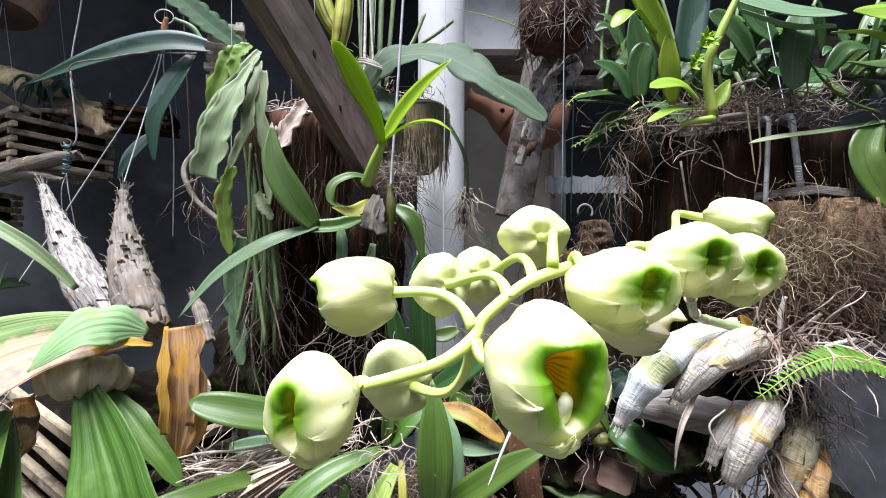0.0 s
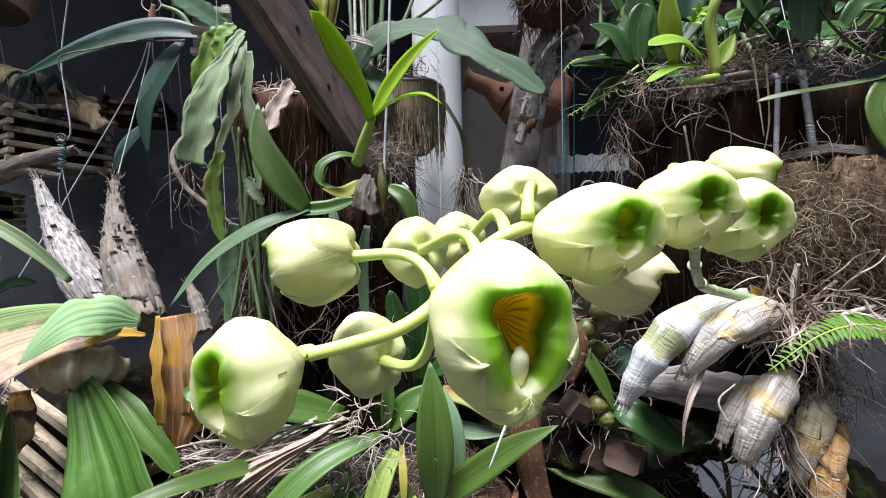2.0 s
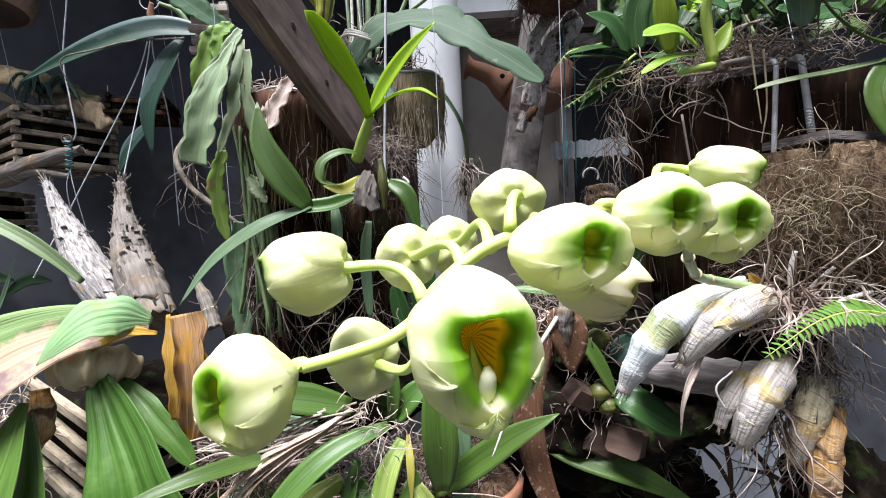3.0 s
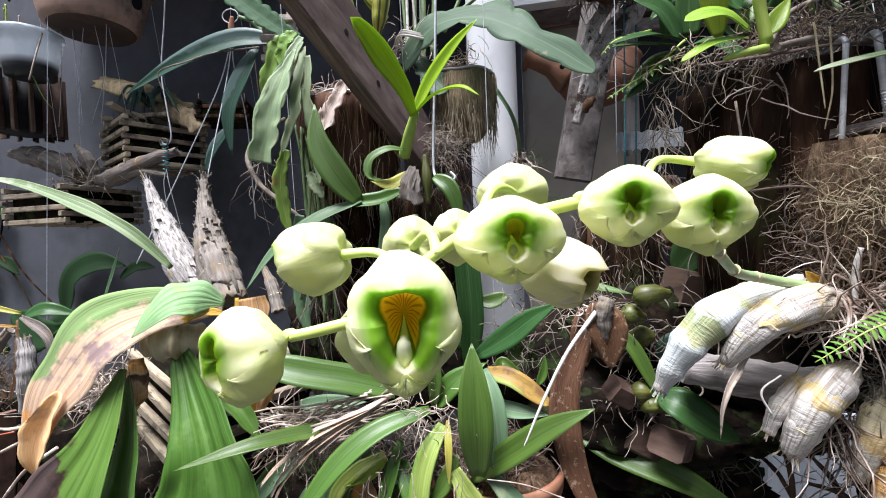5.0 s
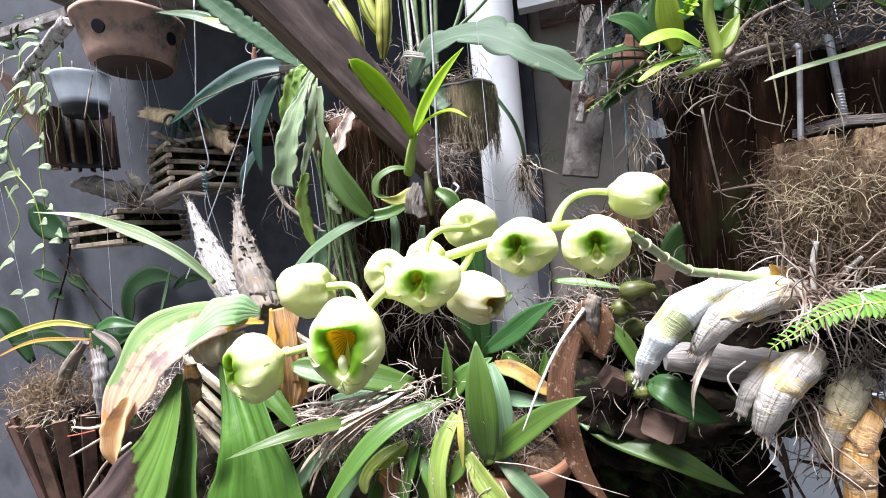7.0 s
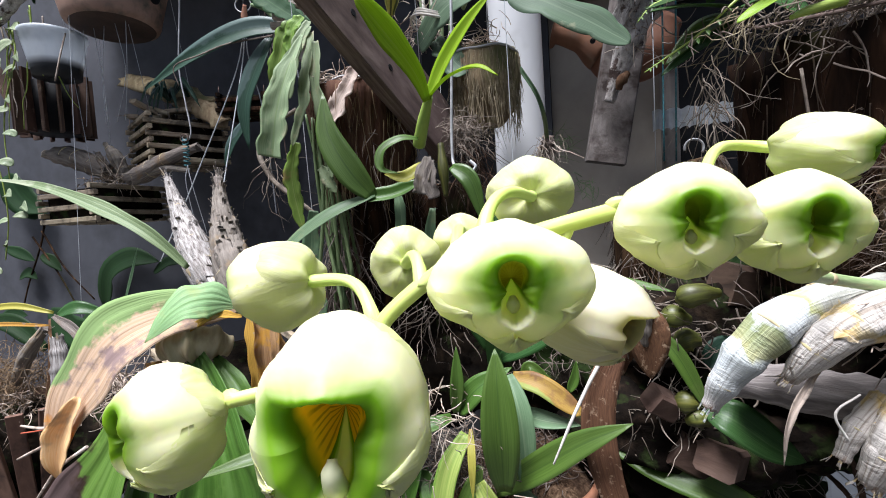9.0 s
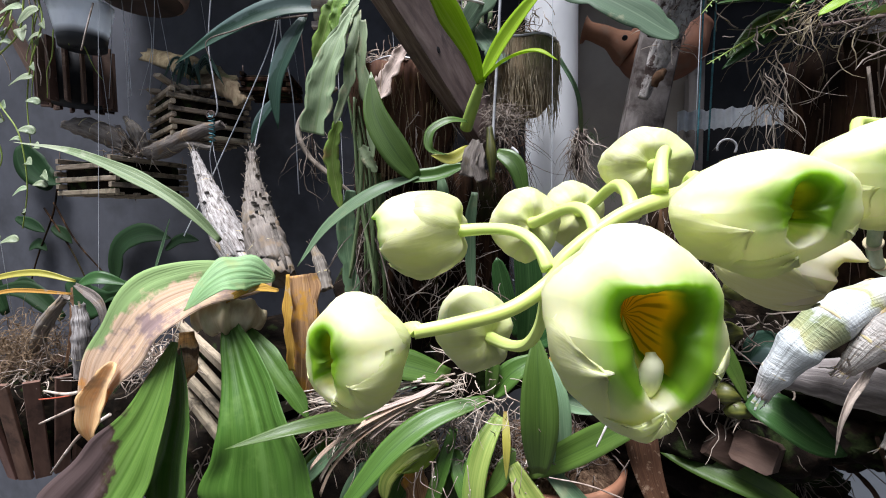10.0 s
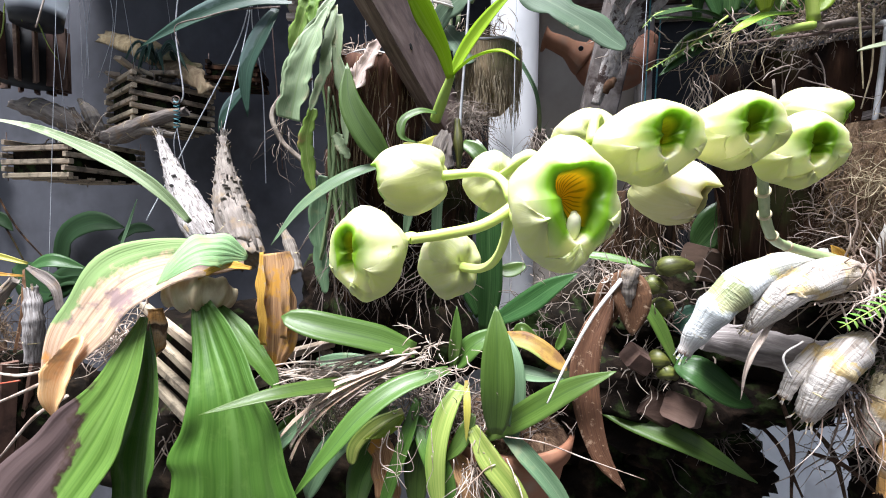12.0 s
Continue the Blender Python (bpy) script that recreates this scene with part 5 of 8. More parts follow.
bract = leaf(cat, [(0.339, 0.490, 1.389), (0.331, 0.488, 1.398), (0.325, 0.487, 1.409)], 0.016, ORANGE_DRY, "brown bract at the spike's foot", "bract", fold=0.6, kind="oval")


def frond(name, pts, length, pairs, material, label, hint=(0, -0.6, 0.8)):
    """A fern frond: a stalk with pairs of toothed leaflets that shorten towards its tip."""
    c, tan = curve(pts, pairs + 2)
    ob = thing(name, pts[0], label, "fern", "ferns")
    part("stalk", tube(pts, [0.0014, 0.0010, 0.0004], 24, 6), GREEN_STEM, ob)
    for i in range(pairs):
        k = i / pairs
        l = length * (1 - 0.75 * k) * (0.75 + 0.5 * min(1, k * 4)) * rng.uniform(0.88, 1.1)
        s = tan[i + 1].cross(Vector(hint)).normalized()
        for q in (-1, 1):
            d = (s * q + tan[i + 1] * 0.35 + Vector((0, 0, -0.12 * rng.uniform(0, 1)))).normalized()
            part("leaflet", ribbon([c[i + 1], c[i + 1] + d * l * 0.5, c[i + 1] + d * l + tan[i + 1] * l * 0.15], l * 0.36, 8, 0.1, 0.0003, hint, "lance", 0.2, 5, 2), material, ob)
    return ob


frond("fern_frond", [(0.440, 0.440, 1.362), (0.392, 0.430, 1.376), (0.343, 0.420, 1.370), (0.296, 0.420, 1.339)], 0.019, 27, FERN, "bright green fern frond arching over the old bulbs")
frond("fern_frond", [(0.216, 0.580, 1.693), (0.194, 0.570, 1.685), (0.171, 0.565, 1.679), (0.156, 0.565, 1.664)], 0.012, 9, GREEN, "small green fern frond on the planter rim")
frond("fern_frond", [(0.248, 0.560, 1.670), (0.210, 0.555, 1.639), (0.180, 0.550, 1.620), (0.159, 0.550, 1.608)], 0.012, 10, GREEN, "small green fern frond hanging from the planter rim")

# orchids that grow on top of the planters
top = thing("orchid_plant", (0.275, 0.470, 1.622), "young orchid with glossy lime-green leaves on the planter rim", "orchid", "orchids")
leaf(top, [(0.272, 0.465, 1.635), (0.244, 0.455, 1.649), (0.212, 0.450, 1.644)], 0.023, LIME, kind="strap", hint=(0, -0.7, 0.7))
leaf(top, [(0.267, 0.460, 1.627), (0.235, 0.450, 1.621), (0.207, 0.445, 1.606)], 0.012, LIME, kind="strap", hint=(0, -0.6, 0.8))
leaf(top, [(0.286, 0.470, 1.631), (0.296, 0.470, 1.643), (0.310, 0.475, 1.664)], 0.018, LIME, kind="oval", hint=(0, -1, 0.3))
leaf(top, [(0.255, 0.490, 1.641), (0.246, 0.480, 1.678), (0.244, 0.475, 1.718)], 0.026, LIME, kind="oval", hint=(0, -1, 0.3))
leaf(top, [(0.248, 0.480, 1.697), (0.230, 0.475, 1.726), (0.210, 0.470, 1.760), (0.201, 0.470, 1.785)], 0.022, LIME, kind="strap", hint=(-0.5, -1, 0.2))
leaf(top, [(0.232, 0.478, 1.715), (0.204, 0.470, 1.735), (0.179, 0.462, 1.712)], 0.022, LIME, kind="strap", hint=(0, -0.5, 0.9))
part("stem", tube([(0.288, 0.470, 1.622), (0.280, 0.465, 1.672), (0.291, 0.460, 1.706), (0.309, 0.455, 1.748)], [0.0055, 0.005, 0.0045, 0.0035], 24, 12, 4, 0.08), GREEN_STEM, top, "bright green jointed stem")
part("stem", tube([(0.287, 0.468, 1.618), (0.262, 0.462, 1.613), (0.248, 0.458, 1.608)], [0.004, 0.0035, 0.002], 12, 10), GREEN_STEM, top)
for p in ((0.269, 0.455, 1.690), (0.273, 0.455, 1.699), (0.258, 0.455, 1.668), (0.263, 0.455, 1.676), (0.278, 0.455, 1.694)):
    for k in range(4):
        d = Vector((math.cos(k * 1.7) * 0.8, -0.5, math.sin(k * 1.7) * 0.8 + 0.3)).normalized()
        part("bud_leaf", ribbon([Vector(p), Vector(p) + d * 0.005, Vector(p) + d * 0.011], 0.005, 7, 0.3, 0.0005, (0, -1, 0.2), across=4), BRIGHT, top)

broad = thing("orchid_plant", (0.257, 0.600, 1.677), "orchid with dark glossy oval leaves at the planter's edge", "orchid", "orchids")
leaf(broad, [(0.250, 0.590, 1.681), (0.227, 0.580, 1.715), (0.196, 0.575, 1.729)], 0.034, DARK_GREEN, kind="oval", hint=(0.3, -1, 0.5))
leaf(broad, [(0.255, 0.585, 1.676), (0.209, 0.560, 1.679), (0.161, 0.545, 1.668)], 0.025, DARK_GREEN, kind="oval", hint=(0, -0.6, 0.9))
leaf(broad, [(0.257, 0.580, 1.666), (0.208, 0.550, 1.665), (0.163, 0.535, 1.661)], 0.018, DARK_GREEN, kind="strap", hint=(0, -0.5, 0.9))
leaf(broad, [(0.253, 0.580, 1.666), (0.277, 0.560, 1.663), (0.300, 0.545, 1.633)], 0.030, DARK_GREEN, kind="strap", hint=(0, -0.6, 0.9))
leaf(broad, [(0.253, 0.590, 1.666), (0.216, 0.570, 1.648), (0.180, 0.560, 1.615)], 0.023, GREEN, kind="lance", hint=(0, -0.9, 0.6))
leaf(broad, [(0.255, 0.585, 1.657), (0.212, 0.570, 1.633), (0.176, 0.560, 1.605)], 0.018, DARK_GREEN, kind="lance", hint=(0, -0.9, 0.6))
leaf(broad, [(0.265, 0.600, 1.689), (0.265, 0.600, 1.732), (0.277, 0.600, 1.767)], 0.033, DARK_GREEN, kind="strap", hint=(0, -1, 0.2))
tangle(broad, (0.262, 0.560, 1.652), (0.04, 0.02, 0.012), 30, 0.08, 0.0007, STRAW, aim=(-1.2, 0, -1.4), sag=0.15, bend=0.7)
tangle(broad, (0.222, 0.560, 1.580), (0.016, 0.01, 0.05), 50, 0.07, 0.0006, ROOT_BROWN, aim=(-0.2, 0, -2.0), bend=0.55)
tangle(broad, (0.305, 0.535, 1.606), (0.03, 0.01, 0.02), 14, 0.07, 0.0009, ROOT_BROWN, aim=(-0.3, 0, -0.6))

crown = thing("orchid_plant", (0.476, 0.520, 1.643), "leafy orchid with broad mid-green leaves above the planters", "orchid", "orchids")
leaf(crown, [(0.339, 0.500, 1.753), (0.380, 0.480, 1.723), (0.421, 0.470, 1.719)], 0.033, GREY_GREEN, kind="strap", hint=(0, -0.4, 0.9))
leaf(crown, [(0.409, 0.500, 1.754), (0.387, 0.485, 1.703), (0.380, 0.480, 1.654)], 0.036, GREY_GREEN, "pale green leaf with a yellow edge", kind="strap", hint=(0, -1, 0.1))
leaf(crown, [(0.313, 0.470, 1.748), (0.357, 0.450, 1.721), (0.415, 0.450, 1.722)], 0.050, GREY_GREEN, kind="oval", hint=(0, -0.7, 0.7))
leaf(crown, [(0.472, 0.470, 1.617), (0.413, 0.470, 1.606), (0.363, 0.468, 1.599), (0.324, 0.467, 1.592)], 0.013, PALE_STRIPED, "pale yellow-green strap leaf", kind="strap", fold=0.3, hint=(0, -0.5, 0.9))
leaf(crown, [(0.467, 0.470, 1.626), (0.431, 0.470, 1.638), (0.406, 0.472, 1.663), (0.393, 0.475, 1.689)], 0.018, GREEN, kind="lance", hint=(0.3, -0.6, 0.7))
leaf(crown, [(0.463, 0.470, 1.617), (0.438, 0.460, 1.581), (0.450, 0.455, 1.539), (0.478, 0.455, 1.516)], 0.033, GREEN, kind="oval", hint=(-0.2, -1, 0.2))
leaf(crown, [(0.492, 0.470, 1.694), (0.447, 0.460, 1.706), (0.402, 0.455, 1.705)], 0.021, LIME, kind="strap", hint=(0, -0.4, 0.9))
leaf(crown, [(0.505, 0.470, 1.737), (0.459, 0.460, 1.725), (0.426, 0.455, 1.728)], 0.037, LIME, kind="oval", hint=(0, -0.8, 0.6))
leaf(crown, [(0.513, 0.490, 1.691), (0.476, 0.485, 1.682), (0.441, 0.480, 1.686)], 0.030, GREEN, kind="oval", hint=(0, -0.6, 0.8))
leaf(crown, [(0.512, 0.490, 1.665), (0.482, 0.485, 1.663), (0.450, 0.480, 1.667)], 0.025, DARK_GREEN, kind="oval", hint=(0, -0.6, 0.8))
leaf(crown, [(0.466, 0.530, 1.695), (0.432, 0.530, 1.688), (0.391, 0.530, 1.698)], 0.030, DARK_GREEN, kind="strap", hint=(0, -0.8, 0.6))
leaf(crown, [(0.392, 0.560, 1.722), (0.364, 0.550, 1.753), (0.333, 0.550, 1.782)], 0.037, DARK_GREEN, kind="strap", hint=(0.2, -1, 0.2))
leaf(crown, [(0.331, 0.600, 1.740), (0.337, 0.600, 1.795), (0.348, 0.600, 1.858)], 0.042, BLUE_GREEN, kind="strap", hint=(0, -1, 0.2))
leaf(crown, [(0.450, 0.600, 1.772), (0.420, 0.600, 1.803), (0.398, 0.600, 1.859)], 0.041, DARK_GREEN, kind="strap", hint=(0.2, -1, 0.2))
leaf(crown, [(0.308, 0.660, 1.733), (0.292, 0.660, 1.785), (0.283, 0.660, 1.845)], 0.049, DARK_GREEN, kind="oval", hint=(0.2, -1, 0.2))
part("stem", tube([(0.311, 0.500, 1.629), (0.343, 0.510, 1.636), (0.373, 0.520, 1.639)], [0.0035, 0.0035, 0.003], 14, 10, 0, 0, 0.3), ROOT_BROWN, crown, "creeping grey rhizome")
part("stem", tube([(0.303, 0.500, 1.631), (0.333, 0.520, 1.669), (0.391, 0.550, 1.696)], [0.0030, 0.0027, 0.0020], 16, 10, 0, 0, 0.3), ROOT_BROWN, crown)
tangle(crown, (0.343, 0.530, 1.649), (0.06, 0.02, 0.012), 120, 0.035, 0.0007, ROOT_BROWN)
tangle(crown, (0.423, 0.520, 1.657), (0.08, 0.03, 0.02), 160, 0.04, 0.0008, ROOT_BROWN)
for pts in ([(0.337, 0.490, 1.645), (0.341, 0.488, 1.594), (0.343, 0.486, 1.562)], [(0.350, 0.490, 1.639), (0.351, 0.489, 1.582), (0.343, 0.487, 1.543)]):
    part("root", tube(pts, [0.0010, 0.0009, 0.0006], 12, 7, 0, 0, 0.2), STRAW, crown, "straight tan root")

far_fern = thing("leafy_plant", (0.488, 0.740, 1.873), "dense dark-leaved plant behind the planters", "plant")
for k in range(64):
    e = Vector((0.259, 0.740, 1.766)).lerp(Vector((0.769, 0.740, 1.768)), (k + 0.5) / 64) + Vector((rng.uniform(-0.03, 0.03), rng.uniform(-0.04, 0.08), rng.uniform(-0.02, 0.06)))
    d = Vector((rng.uniform(-0.9, 0.9), rng.uniform(-0.5, 0.1), rng.uniform(-0.1, 1.0))).normalized()
    q = rng.uniform(0.05, 0.12)
    leaf(far_fern, [e, e + d * q * 0.5 + Vector((0, 0, 0.012)), e + d * q - Vector((0, 0, 0.02))], rng.uniform(0.016, 0.032), DARK_GREEN if k % 3 else GREEN, kind="strap" if k % 2 else "lance", n=12, across=4, hint=(rng.uniform(-0.5, 0.5), -0.8, 0.6))
for k in range(5):
    e = Vector((0.286, 0.760, 1.754)).lerp(Vector((0.750, 0.760, 1.757)), k / 4)
    part("stem", tube([e, e + Vector((rng.uniform(-0.02, 0.02), 0.02, 0.08)), e + Vector((rng.uniform(-0.04, 0.04), 0.03, 0.20))], [0.004, 0.003], 12, 8), GREY_STEM, far_fern)

# ---- the hung beam, husk pots and the orchid with the bright shoot ----
beam = thing("rafter_plank", (-0.142, 0.70, 1.60), "weathered reddish-brown plank on edge, sloping down from overhead", "beam")
BD = Vector((0.295, 1.0, -0.583)).normalized()
BN = Vector((0, 0.583, 1.0)).normalized()
BW_ = BD.cross(BN)
BM = Vector((-0.1915, 0.60, 1.6846)) + BW_ * 0.012 + BN * 0.056
bm_m = Matrix((BD, BN.cross(BD), BN)).transposed().to_4x4()
bm_m.translation = BM - BD * 0.42
part("beam", block((1.34, 0.024, 0.112), bm_m, 0.06), BEAM_WOOD, beam, smooth=False)
for p in ((-0.1733, 0.5908, 1.7462), (-0.1467, 0.6555, 1.6951)):
    q = Vector(p)
    q = q - BW_ * ((q - BM).dot(BW_) - 0.0128)
    # Black disc on the plank's face: the hole's inner shade as colour.
    part("nail_hole", tube([q - BW_ * 0.008, q - BW_ * 0.001, q], [0.0040, 0.0050, 0.0045], 6, 12), BLACK, beam, "black disc for a nail hole")

bark_pot = thing("bark_pot", (-0.219, 0.720, 1.547), "dark brown fibrous bark pot hung behind the beam", "planter")
P0 = (-0.238, 0.740, 1.616)
part("bark", lathe([(0.001, -0.09), (0.055, -0.085), (0.075, -0.03), (0.085, 0.05), (0.085, 0.072), (0.072, 0.076), (0.066, 0.05), (0.001, 0.045)], P0, 64, 0.20, 8.0), RED_BARK, bark_pot)
tangle(bark_pot, (-0.250, 0.700, 1.699), (0.05, 0.03, 0.012), 150, 0.04, 0.0010, ROOT, label="pale dry roots on the rim")
tangle(bark_pot, (-0.203, 0.675, 1.599), (0.05, 0.008, 0.06), 24, 0.06, 0.0006, ROOT_BROWN, aim=(0, 0, -0.8), bend=0.2)
leaf(bark_pot, [(-0.203, 0.655, 1.703), (-0.227, 0.650, 1.665), (-0.252, 0.650, 1.624)], 0.034, FLAP, "torn white dry leaf flap", "dry_leaf", kind="torn", wave=0.8, fold=0.3, lobes=7, n=36, across=10)
fuzz(bark_pot, P0, (0.06, 0.086), -0.08, 0.07, 420, 0.05, 0.0005, DARK_FIBRE, label="hanging bark fibres", stray=0.06, side_bend=0.25, bend=0.15)
fuzz(bark_pot, P0, (0.062, 0.088), -0.08, 0.07, 260, 0.06, 0.0007, FIBRE, label="lighter bark strands", stray=0.03, side_bend=0.15, bend=0.08)
part("rim_wire", tube([(-0.280, 0.680, 1.692), (-0.233, 0.665, 1.696), (-0.194, 0.665, 1.688)], [0.0016], 14, 6), WIRE, bark_pot)

husk = thing("husk_pot", (-0.050, 0.860, 1.636), "round coconut-husk pot bound with wire at its rim", "planter")
H0 = (-0.053, 0.860, 1.709)
part("husk", lathe([(0.001, -0.075), (0.030, -0.070), (0.052, -0.045), (0.062, 0.0), (0.060, 0.045), (0.057, 0.055), (0.049, 0.058), (0.045, 0.03), (0.001, 0.02)], H0, 56, 0.10, 8.0), HUSK, husk)
fuzz(husk, H0, (0.056, 0.062), -0.05, 0.05, 900, 0.045, 0.0005, STRAW, label="vertical straw-coloured husk fibres", stray=0.04, side_bend=0.12, bend=0.1)
part("rim_wire", tube([Vector(H0) + Vector((math.cos(a) * 0.060, math.sin(a) * 0.060, 0.050 + 0.002 * math.sin(a * 5))) for a in np.linspace(0, 6.4, 24)], [0.0022], 60, 6), WIRE, husk)
tangle(husk, (-0.082, 0.785, 1.612), (0.036, 0.025, 0.036), 300, 0.05, 0.0007, ROOT_BROWN, label="wiry dry roots under the pot", sag=0.15)
tangle(husk, (-0.072, 0.790, 1.570), (0.030, 0.02, 0.04), 130, 0.07, 0.0008, DARK_FIBRE, aim=(0.2, 0, -0.8), bend=0.3)
tangle(husk, (-0.052, 0.840, 1.786), (0.045, 0.03, 0.012), 60, 0.035, 0.0009, ROOT)
tangle(husk, (-0.164, 0.840, 1.822), (0.06, 0.03, 0.025), 90, 0.05, 0.0009, ROOT)
for r, dz in ((0.030, 0), (0.026, 0.006), (0.023, 0.011)):
    c = Vector((-0.141, 0.820, 1.822))
    part("cord", tube([c + Vector((math.cos(a) * r, math.sin(a) * r, dz + 0.004 * math.sin(a * 2))) for a in np.linspace(0, 6.3, 20)], [0.0022], 50, 6), ROOT_PALE, husk, "coiled pale cord")
CANES = thing("cane_bundle", (-0.141, 0.860, 1.804), "tall grey-green orchid canes behind the beam", "orchid", "orchids")
for a, b, r in (((-0.145, 0.860, 1.804), (-0.148, 0.880, 2.030), .0045), ((-0.133, 0.870, 1.795), (-0.132, 0.900, 2.039), .0055), ((-0.167, 0.880, 1.825), (-0.182, 0.900, 2.048), .0035), ((-0.121, 0.900, 1.827), (-0.109, 0.920, 2.046), .0045)):
    part("cane", tube([a, Vector(a).lerp(Vector(b), 0.5), b], [r], 18, 10, 6, 0.08), GREY_STEM, CANES)
for a, b, r in (((-0.157, 0.850, 1.791), (-0.156, 0.850, 1.992), .0028), ((-0.136, 0.850, 1.788), (-0.149, 0.850, 1.991), .0022)):
    part("dry_cane", tube([a, Vector(a).lerp(Vector(b), 0.5), b], [r], 18, 8, 5, 0.1), ROOT_PALE, CANES, "dry white cane")
for a, b, c in (((-0.235, 0.780, 1.825), (-0.250, 0.770, 1.881), (-0.281, 0.770, 1.948)), ((-0.195, 0.780, 1.825), (-0.184, 0.770, 1.871), (-0.177, 0.770, 1.942)), ((-0.184, 0.800, 1.863), (-0.215, 0.800, 1.911), (-0.235, 0.800, 1.978))):
    part("striped_bulb", tube([a, b, c], [0.006, 0.014, 0.017, 0.015], 24, 14, 0, 0, 0.1), STRIPED, CANES, "ribbed yellow-green bulb")
for a, b, r in (((-0.094, 0.900, 1.870), (-0.045, 0.920, 1.988), .004), ((-0.063, 0.900, 1.906), (0.014, 0.920, 1.973), .004)):
    part("stem", tube([a, Vector(a).lerp(Vector(b), 0.5) + Vector((0.004, 0, 0)), b], [r], 14, 8), GREY_STEM, CANES)

broadleaf = thing("orchid_cactus", (-0.166, 0.820, 1.771), "grey-green notched flat-stemmed plant arching over the pipe", "epiphyte", "flat-stemmed plants")
leaf(broadleaf, [(-0.162, 0.820, 1.782), (-0.096, 0.800, 1.835), (-0.008, 0.780, 1.832), (0.079, 0.760, 1.780), (0.175, 0.750, 1.708)], 0.074, GREY_CACTUS, kind="strap", lobes=13, wave=0.45, fold=0.12, n=110, hint=(0, -0.9, 0.5))
leaf(broadleaf, [(-0.134, 0.830, 1.792), (-0.102, 0.810, 1.750), (-0.074, 0.800, 1.717)], 0.050, GREY_CACTUS, kind="torn", wave=0.5, lobes=9, n=36)

shoot = thing("orchid_plant", (-0.117, 0.660, 1.554), "orchid with a bright green new shoot and dry bracts", "orchid", "orchids")
leaf(shoot, [(-0.080, 0.575, 1.617), (-0.088, 0.555, 1.647), (-0.109, 0.520, 1.683), (-0.124, 0.480, 1.707)], 0.034, BRIGHT, "broad bright green young leaf", kind="spoon", fold=0.25, hint=(0.25, -1, 0.35))
leaf(shoot, [(-0.081, 0.580, 1.618), (-0.054, 0.575, 1.660), (-0.022, 0.565, 1.695), (0.011, 0.555, 1.722)], 0.022, BRIGHT, "narrow bright green young leaf", kind="lance", fold=0.45, hint=(-0.3, -1, 0.3))
leaf(shoot, [(-0.078, 0.580, 1.623), (-0.047, 0.560, 1.637), (-0.013, 0.545, 1.638), (0.012, 0.540, 1.624)], 0.016, BRIGHT, kind="lance", fold=0.3, hint=(0, -0.5, 0.9))
part("shoot_stem", tube([(-0.108, 0.620, 1.574), (-0.095, 0.600, 1.595), (-0.079, 0.580, 1.623)], [0.0085, 0.0080, 0.0055], 14, 12), GREEN_STEM, shoot)
leaf(shoot, [(-0.102, 0.600, 1.578), (-0.122, 0.585, 1.577), (-0.143, 0.575, 1.563), (-0.143, 0.570, 1.540), (-0.123, 0.580, 1.534)], 0.014, GREEN, kind="lance", fold=0.4, hint=(0, -0.8, 0.6))
leaf(shoot, [(-0.101, 0.620, 1.549), (-0.121, 0.600, 1.530), (-0.148, 0.590, 1.536)], 0.020, YELLOWING, kind="lance", fold=0.5)
for pts, w in (([(-0.090, 0.600, 1.554), (-0.094, 0.590, 1.529), (-0.100, 0.590, 1.507)], 0.020), ([(-0.082, 0.590, 1.548), (-0.085, 0.585, 1.520), (-0.080, 0.585, 1.500)], 0.016)):
    leaf(shoot, pts, w, PAPER_DULL, "", "dry_bract", kind="torn", wave=0.5, fold=0.6)
part("spent_pod", tube([(-0.073, 0.600, 1.569), (-0.070, 0.595, 1.536), (-0.069, 0.595, 1.502)], [0.004, 0.007, 0.003], 18, 12), BULB_LIME, shoot, "withered yellow-green bulb")
leaf(shoot, [(-0.068, 0.630, 1.543), (-0.041, 0.620, 1.520), (-0.026, 0.620, 1.461)], 0.024, GREEN, kind="lance", hint=(0, -1, 0.3))
leaf(shoot, [(-0.175, 0.610, 1.510), (-0.201, 0.600, 1.545), (-0.230, 0.600, 1.598), (-0.239, 0.610, 1.657)], 0.040, GREEN, kind="lance", fold=0.2, hint=(0.3, -1, 0.2))
leaf(shoot, [(-0.111, 0.620, 1.524), (-0.145, 0.615, 1.512), (-0.180, 0.610, 1.509)], 0.022, GREEN, "folded leaf base", kind="torn", fold=0.6)
leaf(shoot, [(-0.172, 0.610, 1.512), (-0.229, 0.585, 1.487), (-0.287, 0.570, 1.446), (-0.335, 0.565, 1.390)], 0.030, GREY_GREEN, kind="lance", fold=0.25, hint=(0, -0.6, 0.8))
leaf(shoot, [(-0.146, 0.630, 1.514), (-0.140, 0.620, 1.474), (-0.151, 0.620, 1.405)], 0.016, GREY_GREEN, kind="strap", fold=0.4)
leaf(shoot, [(-0.100, 0.640, 1.490), (-0.107, 0.640, 1.437), (-0.105, 0.640, 1.349)], 0.016, GREY_GREEN, kind="strap", fold=0.4)

hook = thing("wire_hook", (-0.063, 0.710, 1.546), "long galvanised wire hook hanging from above", "hook", "wire hooks")
part("wire", tube([(-0.067, 0.710, 1.919), (-0.070, 0.710, 1.864), (-0.077, 0.710, 1.725), (-0.085, 0.710, 1.585), (-0.079, 0.700, 1.550), (-0.060, 0.690, 1.538), (-0.047, 0.690, 1.547), (-0.055, 0.695, 1.557)], [0.0022], 60, 8), WIRE, hook)

